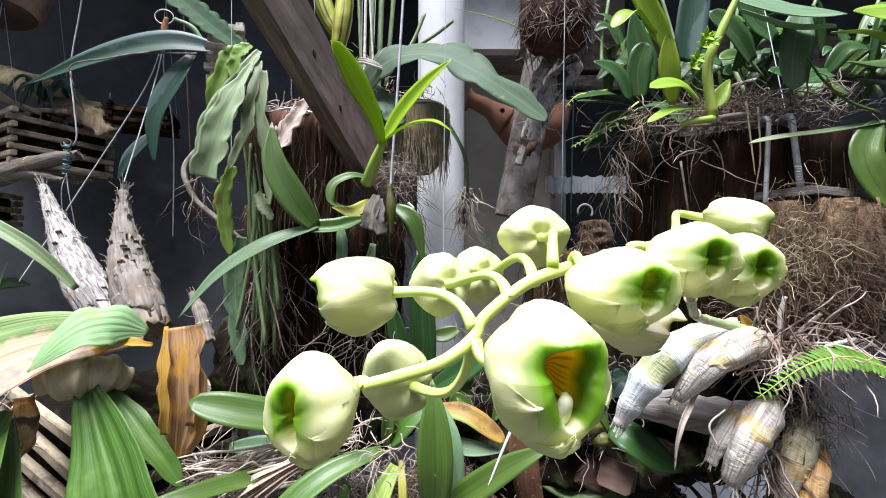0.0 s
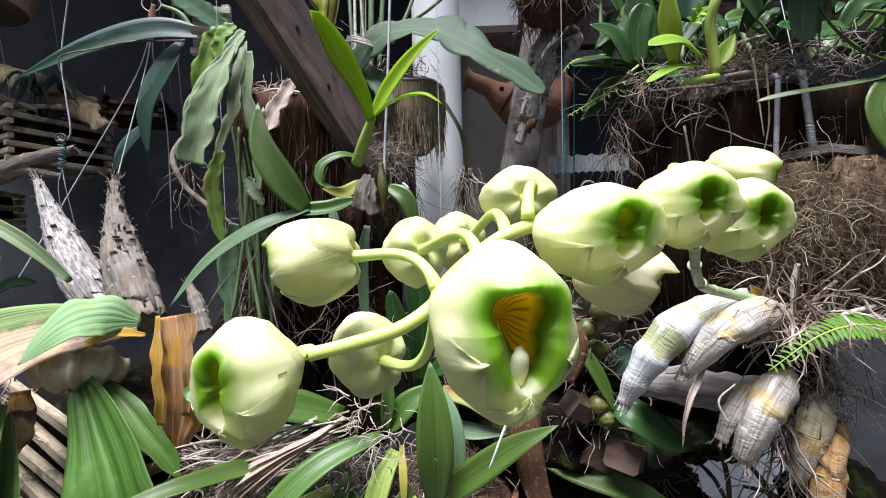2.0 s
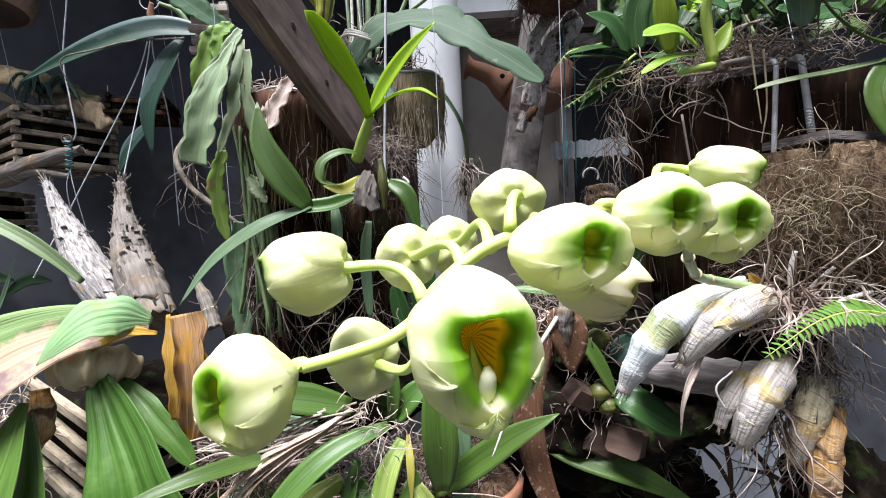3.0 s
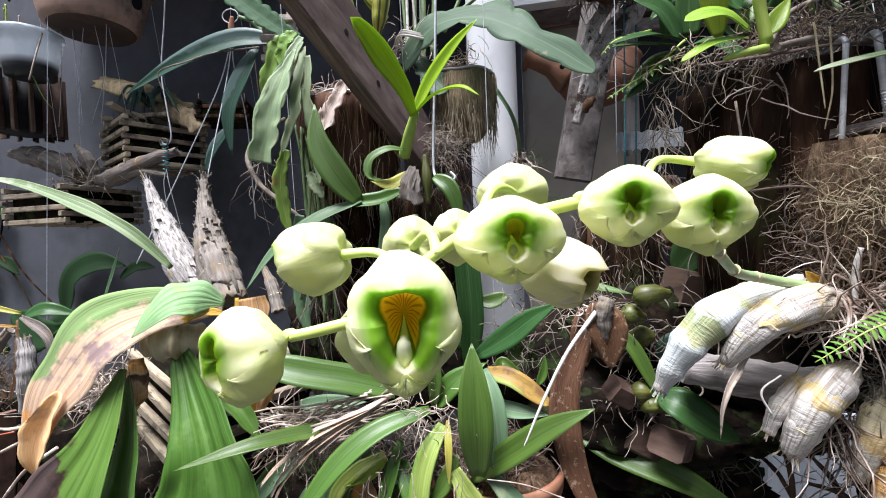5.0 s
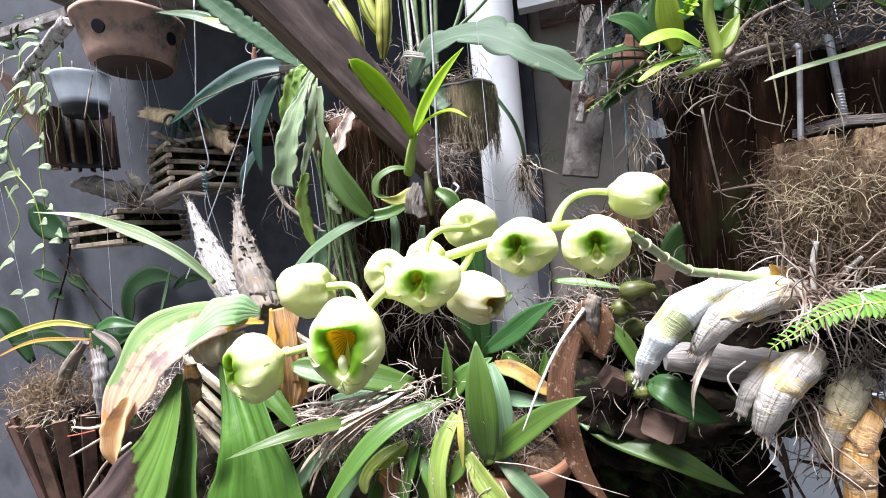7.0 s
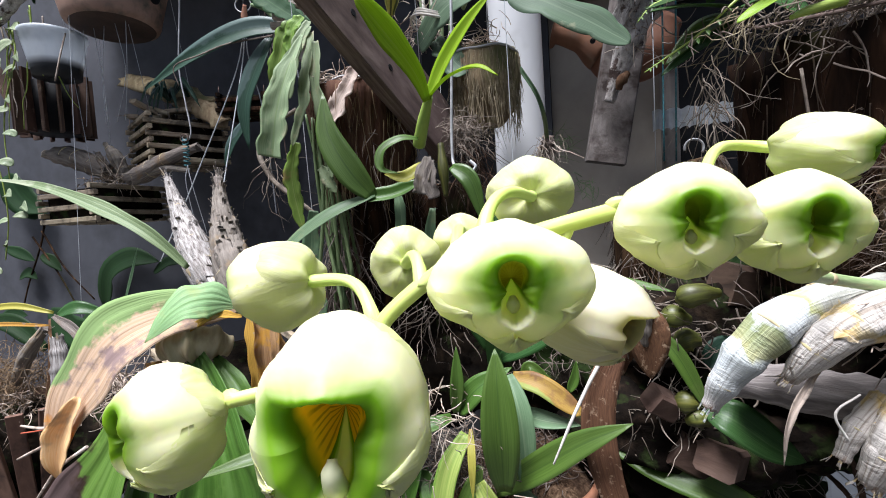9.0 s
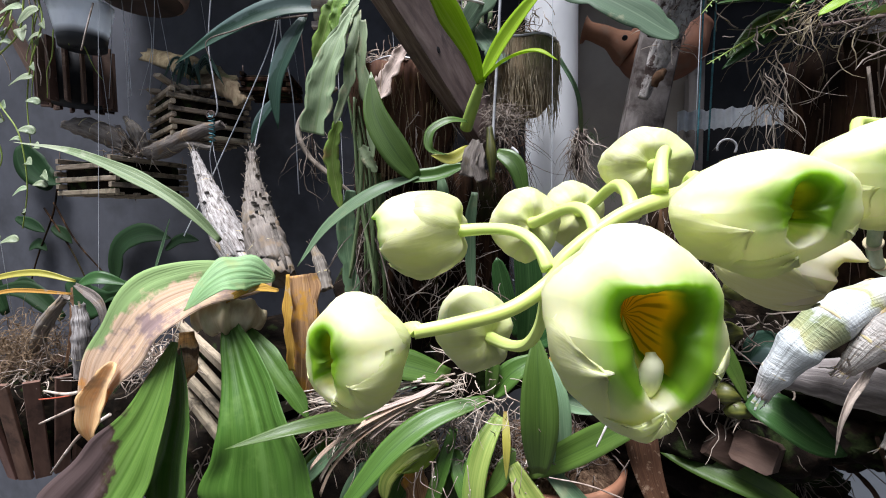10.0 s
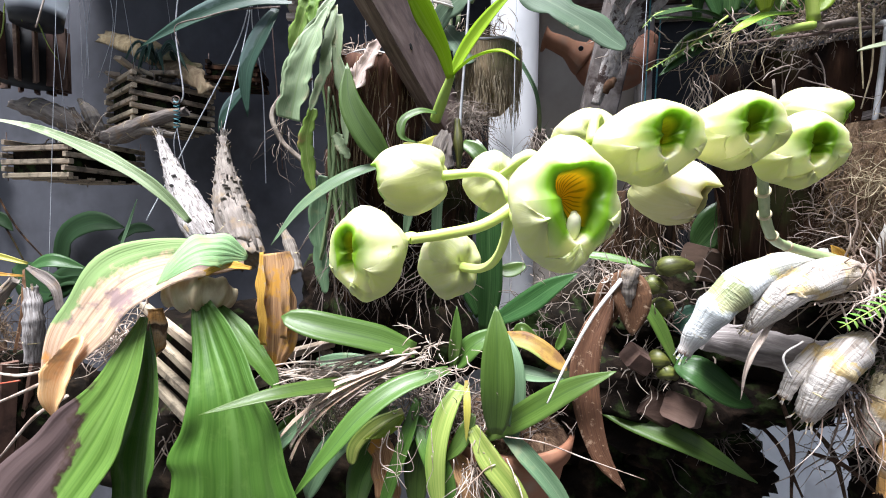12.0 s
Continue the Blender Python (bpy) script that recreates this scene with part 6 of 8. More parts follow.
# ---- hanging flat-stemmed plants and their roots, left of the beam ----
flat = thing("orchid_cactus", (-0.298, 0.660, 1.773), "hanging flat-stemmed plant with pale blotched stems", "epiphyte", "flat-stemmed plants")
for pts, w, m, lab in (
        
        ([(-0.287, 0.670, 1.780), (-0.310, 0.660, 1.737), (-0.348, 0.650, 1.672), (-0.363, 0.650, 1.608)], 0.024, CACTUS, ""),
        ([(-0.283, 0.670, 1.770), (-0.286, 0.650, 1.703), (-0.291, 0.640, 1.646), (-0.312, 0.640, 1.597)], 0.022, CACTUS, ""),
        ([(-0.278, 0.655, 1.779), (-0.292, 0.645, 1.748), (-0.302, 0.640, 1.702), (-0.311, 0.640, 1.666)], 0.018, CACTUS, ""),
        ([(-0.319, 0.690, 1.801), (-0.342, 0.680, 1.767), (-0.364, 0.680, 1.696)], 0.030, CACTUS_DEEP, "olive-green flat stem"),
        ([(-0.302, 0.680, 1.800), (-0.319, 0.675, 1.781), (-0.327, 0.675, 1.744)], 0.026, CACTUS_DEEP, ""),
        ([(-0.312, 0.650, 1.604), (-0.324, 0.650, 1.548), (-0.312, 0.650, 1.472)], 0.024, CACTUS_DEEP, ""),
        ([(-0.272, 0.660, 1.751), (-0.271, 0.650, 1.683), (-0.258, 0.650, 1.618), (-0.256, 0.650, 1.544)], 0.020, CACTUS, ""),
        ([(-0.279, 0.660, 1.565), (-0.265, 0.655, 1.545), (-0.253, 0.655, 1.525)], 0.020, CACTUS, ""),
        ([(-0.309, 0.680, 1.501), (-0.318, 0.680, 1.442), (-0.314, 0.680, 1.373), (-0.305, 0.680, 1.303)], 0.030, GREY_GREEN, "")):
    leaf(flat, pts, w, m, lab, "flat_stem", kind="strap", lobes=12, wave=0.5, fold=0.3, n=56, hint=(rng.uniform(-0.4, 0.4), -1, 0.1))
leaf(flat, [(-0.282, 0.640, 1.754), (-0.300, 0.620, 1.696), (-0.319, 0.615, 1.639), (-0.334, 0.620, 1.580)], 0.046, CACTUS, "broad pale blotched flat stem", "flat_stem", kind="wedge", lobes=9, wave=0.45, fold=0.25, n=56, across=12, hint=(0.1, -1, 0.1))
for i in range(15):
    a = Vector((-0.306, 0.690, 1.648)) + Vector(((i - 5) * 0.0030, rng.uniform(-0.02, 0.03), rng.uniform(-0.02, 0.05)))
    b = a + Vector((0.012 + 0.004 * rng.normal(), rng.uniform(-0.01, 0.02), -0.16))
    c = b + Vector((rng.uniform(-0.02, 0.03), rng.uniform(-0.01, 0.02), rng.uniform(-0.16, -0.10)))
    part("aerial_stem", tube([a, a.lerp(b, 0.5) + Vector((rng.uniform(-0.008, 0.008), 0, 0)), b, c], [0.0034 * rng.uniform(0.6, 1.3), 0.003], 22, 8), GREY_STEM, flat)
tangle(flat, (-0.286, 0.720, 1.418), (0.05, 0.02, 0.09), 60, 0.14, 0.0012, ROOT_BROWN, aim=(0, 0, -1.0), bend=0.25)
part("woody_root", tube([(-0.339, 0.700, 1.668), (-0.379, 0.690, 1.645), (-0.404, 0.685, 1.606), (-0.386, 0.685, 1.560), (-0.349, 0.685, 1.527), (-0.308, 0.690, 1.493)], [0.0035, 0.0045, 0.0042, 0.003], 40, 8, 0, 0, 0.3), ROOT_BROWN, flat, "twisting grey woody root")
tangle(flat, (-0.383, 0.690, 1.575), (0.02, 0.01, 0.05), 24, 0.07, 0.0006, ROOT_BROWN, aim=(0, 0, -0.8))

slat_block = thing("slat_corner", (-0.427, 0.800, 1.841), "corner of a pale slatted basket behind the hanging plant", "basket")
SC = Vector((-0.424, 0.800, 1.846))
for k in range(6):
    part("slat", block((0.066, 0.012, 0.011), Matrix.Translation(SC + Vector((0.02, 0.008 * (k % 2), 0.046 - 0.019 * k))) @ pose(0, 0, 0, 0, 0, 20 if k % 2 else 14)), SLAT_PALE, slat_block, smooth=False)
for dx in (-0.004, 0.042):
    part("post", block((0.12, 0.010, 0.014), Matrix.Translation(SC + Vector((dx, 0.012, 0))) @ pose(0, 0, 0, 0, 90, 0)), SLAT_PALE, slat_block, smooth=False)

hanger = thing("plant_hanger", (-0.611, 0.950, 1.893), "ring and twisted wires with a clay clip, holding up a basket", "hanger")
RC = Vector((-0.615, 0.950, 1.996))
part("ring", tube([RC + Vector((math.cos(a) * 0.018, 0.004 * math.cos(a), math.sin(a) * 0.016)) for a in np.linspace(0, 6.2, 18)], [0.0014], 40, 6), WIRE, hanger)
part("clip", tube([(-0.607, 0.945, 1.992), (-0.610, 0.945, 1.966), (-0.607, 0.945, 1.942)], [0.004, 0.0075, 0.005], 14, 12, flat=0.5), TERRACOTTA, hanger, "small terracotta clip")
for pts in ([(-0.609, 0.945, 1.952), (-0.617, 0.930, 1.846), (-0.649, 0.880, 1.586), (-0.640, 0.860, 1.545)], [(-0.610, 0.945, 1.945), (-0.643, 0.930, 1.822), (-0.761, 0.900, 1.581), (-0.823, 0.860, 1.421)], [(-0.607, 0.945, 1.945), (-0.619, 0.960, 1.883), (-0.619, 1.000, 1.753), (-0.643, 1.050, 1.522)]):
    part("wire", tube(pts, [0.0013], 30, 6), STRING, hanger)

ovals = thing("orchid_plant", (-0.504, 0.950, 1.920), "orchid with long bluish-green drooping leaves", "orchid", "orchids")
leaf(ovals, [(-0.496, 0.950, 1.925), (-0.597, 0.930, 1.927), (-0.724, 0.910, 1.886), (-0.867, 0.900, 1.824)], 0.056, BLUE_GREEN, kind="lance", fold=0.35, hint=(0.1, -1, 0.3))
leaf(ovals, [(-0.550, 0.950, 1.912), (-0.579, 0.930, 1.842), (-0.608, 0.920, 1.762), (-0.607, 0.920, 1.661)], 0.050, BLUE_GREEN, kind="lance", fold=0.25, hint=(0, -1, 0.3))
leaf(ovals, [(-0.653, 0.990, 1.754), (-0.699, 0.980, 1.698), (-0.728, 0.980, 1.642)], 0.036, BLUE_GREEN, kind="lance")
leaf(ovals, [(-0.355, 0.780, 1.836), (-0.436, 0.770, 1.898), (-0.530, 0.760, 1.979), (-0.639, 0.750, 2.089)], 0.052, CACTUS_GREEN, "broad toothed green flat stem", "flat_stem", kind="strap", lobes=30, wave=0.15, fold=0.2, n=120, hint=(0.1, -0.9, 0.5))
leaf(ovals, [(-0.680, 0.980, 2.059), (-0.793, 0.970, 2.122), (-0.923, 0.960, 2.160)], 0.040, DARK_GREEN, "dark leaf with a yellow patch", kind="lance", hint=(0, -0.9, 0.6))
leaf(ovals, [(-0.684, 0.955, 2.069), (-0.722, 0.950, 2.089), (-0.772, 0.950, 2.104)], 0.014, YELLOWING, "", "yellow_leaf", kind="oval", hint=(0, -0.9, 0.6))
part("stem", tube([(-0.512, 0.960, 1.897), (-0.547, 0.950, 1.966), (-0.592, 0.950, 1.992)], [0.006, 0.006, 0.004], 14, 10), GREY_STEM, ovals)
part("dry_spike", tube([(-0.530, 0.930, 1.905), (-0.629, 0.910, 1.897), (-0.700, 0.900, 1.880), (-0.764, 0.890, 1.861), (-0.756, 0.890, 1.816)], [0.0022, 0.0018, 0.001], 30, 6, 12, 0.3), ROOT_BROWN, ovals, "thin dry flower stalk")


def slat_basket(at, side, height, turn, levels, label, material=SLAT, tilt=0.0, slat=0.011, dip=0.0):
    """A square orchid basket of stacked slats, one pair a level, with floor slats and corner wires."""
    ob = thing("slat_basket", at, label, "basket", "slatted baskets")
    m = Matrix.Translation(Vector(at)) @ pose(0, 0, 0, tilt, dip, turn)
    g = height / levels
    for k in range(levels):
        for q in (-1, 1):
            if k % 2:
                mm = m @ pose(q * (side / 2 - slat), 0, g * (k + 0.5), 0, 0, 90 + rng.uniform(-1.5, 1.5))
            else:
                mm = m @ pose(0, q * (side / 2 - slat), g * (k + 0.5), 0, 0, rng.uniform(-1.5, 1.5))
            part("slat", block((side * rng.uniform(0.98, 1.04), slat * 1.2, g * 0.74), mm, 0.12), material, ob, smooth=False)
    # The filling's near-black colour carries the shade between the slats.
    part("filling", block((side * 0.84, side * 0.84, height * 0.86), m @ pose(0, 0, height * 0.46), 0.1), SHADE_LITTER, ob, "potting litter, near-black for the shade inside", smooth=False)
    for k in range(5):
        part("floor_slat", block((side * 0.96, slat * 1.2, slat * 0.7), m @ pose(0, (k - 2) * side / 5.2, 0.004), 0.12), material, ob, smooth=False)
    for a in (-1, 1):
        for b in (-1, 1):
            part("corner_wire", tube([m @ Vector((a * (side / 2 - slat), b * (side / 2 - slat), z)) for z in (-0.006, height / 2, height + 0.02)], [0.0014], 6, 6), RUST, ob)
    return ob, m


b1, m1 = slat_basket((-1.152, 1.270, 1.709), 0.24, 0.15, 62, 8, "weathered slatted basket with a small rosette orchid")
tangle(b1, m1 @ Vector((0, 0, 0.15)), (0.09, 0.09, 0.015), 90, 0.06, 0.0014, ROOT_BROWN, "litter_mass")
for k in range(12):
    q = m1 @ Vector((rng.uniform(-0.11, 0.11), rng.uniform(-0.11, 0.11), 0.155 + rng.uniform(0, 0.02)))
    part("bark_chip", block((rng.uniform(0.04, 0.08), 0.03, 0.012), Matrix.Translation(q) @ pose(0, 0, 0, rng.uniform(-20, 20), rng.uniform(-20, 20), rng.uniform(0, 180)), 0.2), SLAT, b1, smooth=False)
for p, q, w, h in (((-1.430, 1.340, 2.056), (-1.051, 1.300, 1.904), 0.09, 0.05), ((-1.117, 1.250, 1.918), (-0.944, 1.240, 1.824), 0.07, 0.04)):
    p, q = Vector(p), Vector(q)
    part("bark_slab", tube([p, p.lerp(q, 0.5) + Vector((0, 0, 0.012)), q], [w * 0.35, w * 0.5, w * 0.42], 18, 16, 0, 0, 0.5, 0.35, ragged=1.5), HUSK, b1, "rough curved slab of brown bark")
rosette = thing("rosette_plant", (-1.121, 1.220, 1.920), "small grey-green rosette plant in a slatted basket", "plant")
for k in range(16):
    a = k * 2.4
    o = Vector((-1.121, 1.220, 1.911))
    d = Vector((math.cos(a), math.sin(a) * 0.8, 0))
    l = rng.uniform(0.06, 0.13)
    leaf(rosette, [o, o + d * l * 0.5 + Vector((0, 0, l * 0.45)), o + d * l + Vector((0, 0, -l * rng.uniform(0.1, 0.9)))], 0.016, BLUE_GREEN, fold=0.4, n=12, across=4)
b2, m2 = slat_basket((-1.398, 1.200, 1.539), 0.26, 0.12, -4, 6, "low slatted basket holding grey old pseudobulbs")
grey_orchid = thing("orchid_plant", (-1.358, 1.200, 1.674), "leafless orchid of grey ringed pseudobulbs in a low basket", "orchid", "orchids")
for pts, r in (([(-1.577, 1.150, 1.779), (-1.454, 1.150, 1.755), (-1.332, 1.160, 1.697)], (.014, .032, .034, .024)), ([(-1.392, 1.180, 1.769), (-1.377, 1.180, 1.730), (-1.346, 1.180, 1.681)], (.008, .018, .018)), ([(-1.407, 1.220, 1.805), (-1.340, 1.200, 1.749), (-1.311, 1.200, 1.681)], (.008, .022, .024)),
               ([(-0.934, 1.120, 1.732), (-1.026, 1.120, 1.714), (-1.154, 1.140, 1.682), (-1.243, 1.160, 1.672)], (.012, .020, .028, .022)), ([(-0.969, 1.120, 1.667), (-1.070, 1.120, 1.683), (-1.199, 1.140, 1.659)], (.007, .011, .013))):
    bulb(grey_orchid, pts, list(r), PAPER_DULL, "", 5, 2, 0.02)
tangle(grey_orchid, (-1.299, 1.150, 1.675), (0.10, 0.03, 0.015), 60, 0.07, 0.0016, ROOT)
b4, m4 = slat_basket((-0.911, 1.330, 1.859), 0.16, 0.06, 20, 4, "dark slatted basket against the wall", BARK)

# terracotta bowl, cloudy pot and trailing vine by the wall
bowl = thing("terracotta_bowl", (-1.197, 1.100, 2.088), "hanging terracotta bowl with round holes in its side", "pot")
BW = Vector((-1.177, 1.100, 2.095))
part("bowl", lathe([(0.104, 0.004), (0.116, 0.010), (0.121, 0.020), (0.124, 0.034), (0.147, 0.132), (0.155, 0.136), (0.156, 0.150), (0.148, 0.151), (0.136, 0.12), (0.105, 0.020), (0.001, 0.018)], BW, 48, 0.012), TERRACOTTA_OLD, bowl)
# Separate dark base: shade under the bowl is painted into it.
part("base", lathe([(0.001, 0.0), (0.100, 0.0), (0.106, 0.005)], BW, 48, 0.01), TERRACOTTA_UNDERSHADE, bowl, "underside with its shade put into the colour")
for a in (283, 10, 97, 190):
    g = math.radians(a)
    d = Vector((math.cos(g), math.sin(g), 0))
    d = (d - Vector((0, 0, 0.235))).normalized()
    c = BW + Vector((math.cos(g), math.sin(g), 0)) * 0.1352 + Vector((0, 0, 0.080))
    # No opening is cut; a black disc gives the hole's shaded inside.
    part("drain_hole", tube([c - d * 0.012, c + d * 0.001, c + d * 0.003], [0.018, 0.0200, 0.018], 6, 18), BLACK, bowl, "black disc for a round hole")
for k in range(5):
    a = BW + Vector((-0.08 + 0.04 * k, -0.03, 0.0))
    part("string", tube([a, a + Vector((-0.02 + rng.uniform(-0.03, 0.02), 0.02, -0.13)), a + Vector((-0.05 + rng.uniform(-0.04, 0.03), 0.04, -0.26))], [0.0008], 10, 5), STRING, bowl)

cup = thing("plastic_pot", (-1.123, 1.050, 1.910), "cloudy plastic pot with grey streaks, near-black towards its bottom", "pot")
CU = Vector((-1.348, 1.050, 1.965))
part("pot", lathe([(0.001, 0.0), (0.058, 0.0), (0.060, 0.02), (0.066, 0.05), (0.072, 0.08), (0.078, 0.112), (0.082, 0.115), (0.082, 0.124), (0.078, 0.125), (0.074, 0.112), (0.056, 0.006), (0.001, 0.005)], CU, 40, 0.012), CLOUDY, cup)
part("strap", tube([CU + Vector((0.075, -0.02, 0.11)), CU + Vector((0.074, -0.04, 0.04)), CU + Vector((0.060, -0.05, -0.03))], [0.0022], 12, 6), ROOT, cup, "tan tie")
slats = thing("slatted_pot", (-1.451, 1.100, 1.810), "dark brown pot of upright slats on the wall", "pot")
SP = Vector((-1.504, 1.140, 1.837))
for k in range(14):
    g = k / 14 * 2 * math.pi
    part("slat", block((0.19, 0.032, 0.009), Matrix.Translation(SP + Vector((math.cos(g) * 0.088, math.sin(g) * 0.088, 0.085))) @ pose(0, 0, 0, 0, 90, math.degrees(g)) @ pose(0, 0, 0, 90, 0, 0)), SLAT_BROWN, slats, smooth=False)
part("liner", lathe([(0.001, 0.0), (0.075, 0.0), (0.080, 0.15), (0.001, 0.155)], SP, 28, 0.05), BLACK, slats)
board = solid("leaning_plank", block((0.42, 0.05, 0.014), Matrix.Translation(Vector((-1.741, 1.150, 2.031))) @ pose(0, 0, 0, 0, 62, 10)), SLAT_BROWN, "brown plank leaning behind the pots", "plank", smooth=False)
stick2 = solid("bark_stick", tube([(-1.566, 1.000, 2.098), (-1.430, 1.000, 2.169), (-1.306, 1.000, 2.237)], [0.012, 0.017, 0.019], 24, 16, 0, 0, 0.35, ragged=1.5), PALE_BARK, "thick pale peeling stick by the pots", "stick")
vine = thing("variegated_vine", (-1.562, 1.000, 2.090), "trailing vine with cream-edged leaves", "vine")
for pts in ([(-1.489, 1.000, 2.131), (-1.509, 0.990, 2.005), (-1.599, 0.980, 1.927), (-1.594, 0.980, 1.816), (-1.521, 0.980, 1.715), (-1.502, 0.980, 1.567), (-1.533, 0.980, 1.440)], [(-1.442, 1.000, 2.104), (-1.415, 0.990, 2.025), (-1.455, 0.980, 1.905), (-1.479, 0.980, 1.801), (-1.461, 0.970, 1.672)], [(-1.543, 1.000, 2.050), (-1.611, 1.000, 1.979), (-1.670, 1.000, 1.885), (-1.612, 1.000, 1.764)], [(-1.679, 1.000, 1.772), (-1.633, 1.000, 1.653), (-1.719, 1.000, 1.565)]):
    part("runner", tube(pts, [0.0024, 0.002, 0.0016], 40, 6), GREEN_STEM, vine)
for path in ([(-1.445, 1.000, 2.264), (-1.489, 1.000, 2.131), (-1.509, 0.990, 2.005), (-1.599, 0.980, 1.927), (-1.594, 0.980, 1.816), (-1.521, 0.980, 1.715), (-1.502, 0.980, 1.567), (-1.553, 0.980, 1.404)], [(-1.442, 1.000, 2.104), (-1.422, 0.990, 1.990), (-1.455, 0.980, 1.905), (-1.430, 0.980, 1.794), (-1.449, 0.970, 1.670), (-1.407, 0.970, 1.559)], [(-1.543, 1.000, 2.050), (-1.611, 1.000, 1.979), (-1.670, 1.000, 1.885), (-1.612, 1.000, 1.764), (-1.688, 1.000, 1.582), (-1.666, 1.000, 1.407)]):
    spots, way = curve(path, 16)
    for k, e in enumerate(spots):
        if rng.uniform() < 0.35:
            continue
        a, q = rng.uniform(-0.9, 0.9) + (math.pi if k % 2 else 0), rng.uniform(0.6, 1.5)
        d = Vector((math.cos(a), -0.35, math.sin(a) * 0.6 - 0.15))
        leaf(vine, [e, e + d * 0.020 * q + Vector((0, 0, 0.004)), e + d * 0.050 * q - Vector((0, 0, 0.008 * q))], 0.026 * q, VARIEGATED, kind="oval", n=10, across=4, hint=(rng.uniform(-0.4, 0.4), -0.8, 0.5))
for k in range(16):
    e = Vector((-1.667, 1.030, 2.175)).lerp(Vector((-1.302, 1.030, 2.095)), (k + rng.uniform(0, 1)) / 16) + Vector((0, rng.uniform(-0.04, 0.03), rng.uniform(-0.02, 0.05)))
    q = rng.uniform(0.12, 0.42)
    part("runner", tube(squiggle(e, (rng.uniform(-0.1, 0.1), 0, -1), q, 9, 0.22, 0.12), [0.0022, 0.0018, 0.0010], 34, 6), GREEN_STEM if k % 3 else ROOT, vine)
for k in range(26):
    e = Vector((-1.749, 1.060, 2.396)).lerp(Vector((-1.433, 1.060, 2.176)), rng.uniform()) + Vector((rng.uniform(-0.08, 0.04), rng.uniform(-0.05, 0.03), rng.uniform(-0.05, 0.07)))
    d = Vector((rng.uniform(-1, 1), -0.5, rng.uniform(-0.7, 0.6))).normalized()
    q = rng.uniform(0.03, 0.08)
    leaf(vine, [e, e + d * q * 0.5 + Vector((0, 0, 0.006)), e + d * q], rng.uniform(0.018, 0.034), (DARK_GREEN, GREEN, VARIEGATED)[k % 3], kind="oval", n=10, across=4, hint=(0, -0.8, 0.5))
hangwire = thing("wire_hook", (-0.861, 1.000, 1.700), "hooked hanging wire bound with teal cord", "hook", "wire hooks")
part("wire", tube([(-0.826, 1.000, 2.188), (-0.842, 1.000, 2.043), (-0.859, 1.000, 1.910), (-0.849, 1.000, 1.819), (-0.840, 1.000, 1.743), (-0.856, 1.000, 1.722), (-0.873, 1.000, 1.734)], [0.0018], 50, 6), WIRE, hangwire)
TC = Vector((-0.860, 1.000, 1.700))
part("cord", tube([TC + Vector((math.cos(k * 1.3) * 0.007, math.sin(k * 1.3) * 0.007, 0.03 - k * 0.0022)) for k in range(34)], [0.0016], 120, 5), TEAL, hangwire, "teal cord binding")
part("cord", tube([TC + Vector((math.cos(k * 0.9) * 0.012, -0.003, 0.028 + math.sin(k * 0.9) * 0.010)) for k in range(15)], [0.0016], 60, 5), RUST, hangwire, "dark twisted wire knot")
for x0, x1 in ((313, 300), (318, 330)):
    part("string", tube([TC - Vector((0, 0, 0.04)), TC + Vector(((x1 - 316) * 0.0006, 0, -0.09)), TC + Vector(((x1 - 316) * 0.001, 0.03, -0.22))], [0.0010], 14, 5), STRING, hangwire)

# ---- the big pleated-leaved orchid in its slatted basket ----
b3, m3 = slat_basket((-0.540, 0.765, 1.095), 0.26, 0.15, -25, 7, dip=14, label= "slatted wooden basket under the pleated-leaved orchid")
left = thing("orchid_plant", (-0.456, 0.660, 1.280), "large orchid with pleated drooping leaves, some browned", "orchid", "orchids")
bulb(left, [(-0.802, 0.880, 1.609), (-0.712, 0.820, 1.519), (-0.623, 0.760, 1.440), (-0.523, 0.700, 1.363)], [0.007, 0.015, 0.025, 0.031, 0.028], PAPER, "tapering pseudobulb in frayed white sheaths", 5, 16, 0.046, layers=5, peel=6)
bulb(left, [(-0.539, 0.740, 1.578), (-0.519, 0.720, 1.507), (-0.491, 0.700, 1.435), (-0.441, 0.670, 1.357)], [0.007, 0.013, 0.024, 0.031, 0.030], PAPER_DULL, "tapering pseudobulb in brown-grey sheaths", 5, 18, 0.046, layers=5, peel=6)
bulb(left, [(-0.406, 0.720, 1.411), (-0.384, 0.710, 1.376), (-0.368, 0.700, 1.337)], [0.006, 0.011, 0.012], PAPER_DULL, "", 3, 4, 0.02)
part("pseudobulb", tube([(-0.505, 0.565, 1.309), (-0.476, 0.570, 1.313), (-0.447, 0.585, 1.313), (-0.429, 0.610, 1.301)], [0.016, 0.025, 0.027, 0.024, 0.014], 48, 24, 4, 0.22, 0.08), BULB_BROWN, left, "fat ringed brown-green pseudobulb")
leaf(left, [(-0.402, 0.600, 1.362), (-0.474, 0.560, 1.362), (-0.533, 0.520, 1.338), (-0.580, 0.500, 1.280), (-0.606, 0.486, 1.220), (-0.616, 0.480, 1.160)], 0.098, WITHERED, "long withered tan leaf with dark blotches and a green edge", fold=0.12, wave=0.28, kind="pleat", n=40, hint=(0.25, -0.9, 0.55), pleats=5, across=14)
leaf(left, [(-0.574, 0.488, 1.262), (-0.596, 0.480, 1.217), (-0.607, 0.476, 1.180), (-0.611, 0.478, 1.146)], 0.036, CURLED, "curled orange end of the withered leaf", "dry_leaf", fold=0.6, wave=0.4, kind="oval", n=20, hint=(0.4, -1, 0.2), across=8)
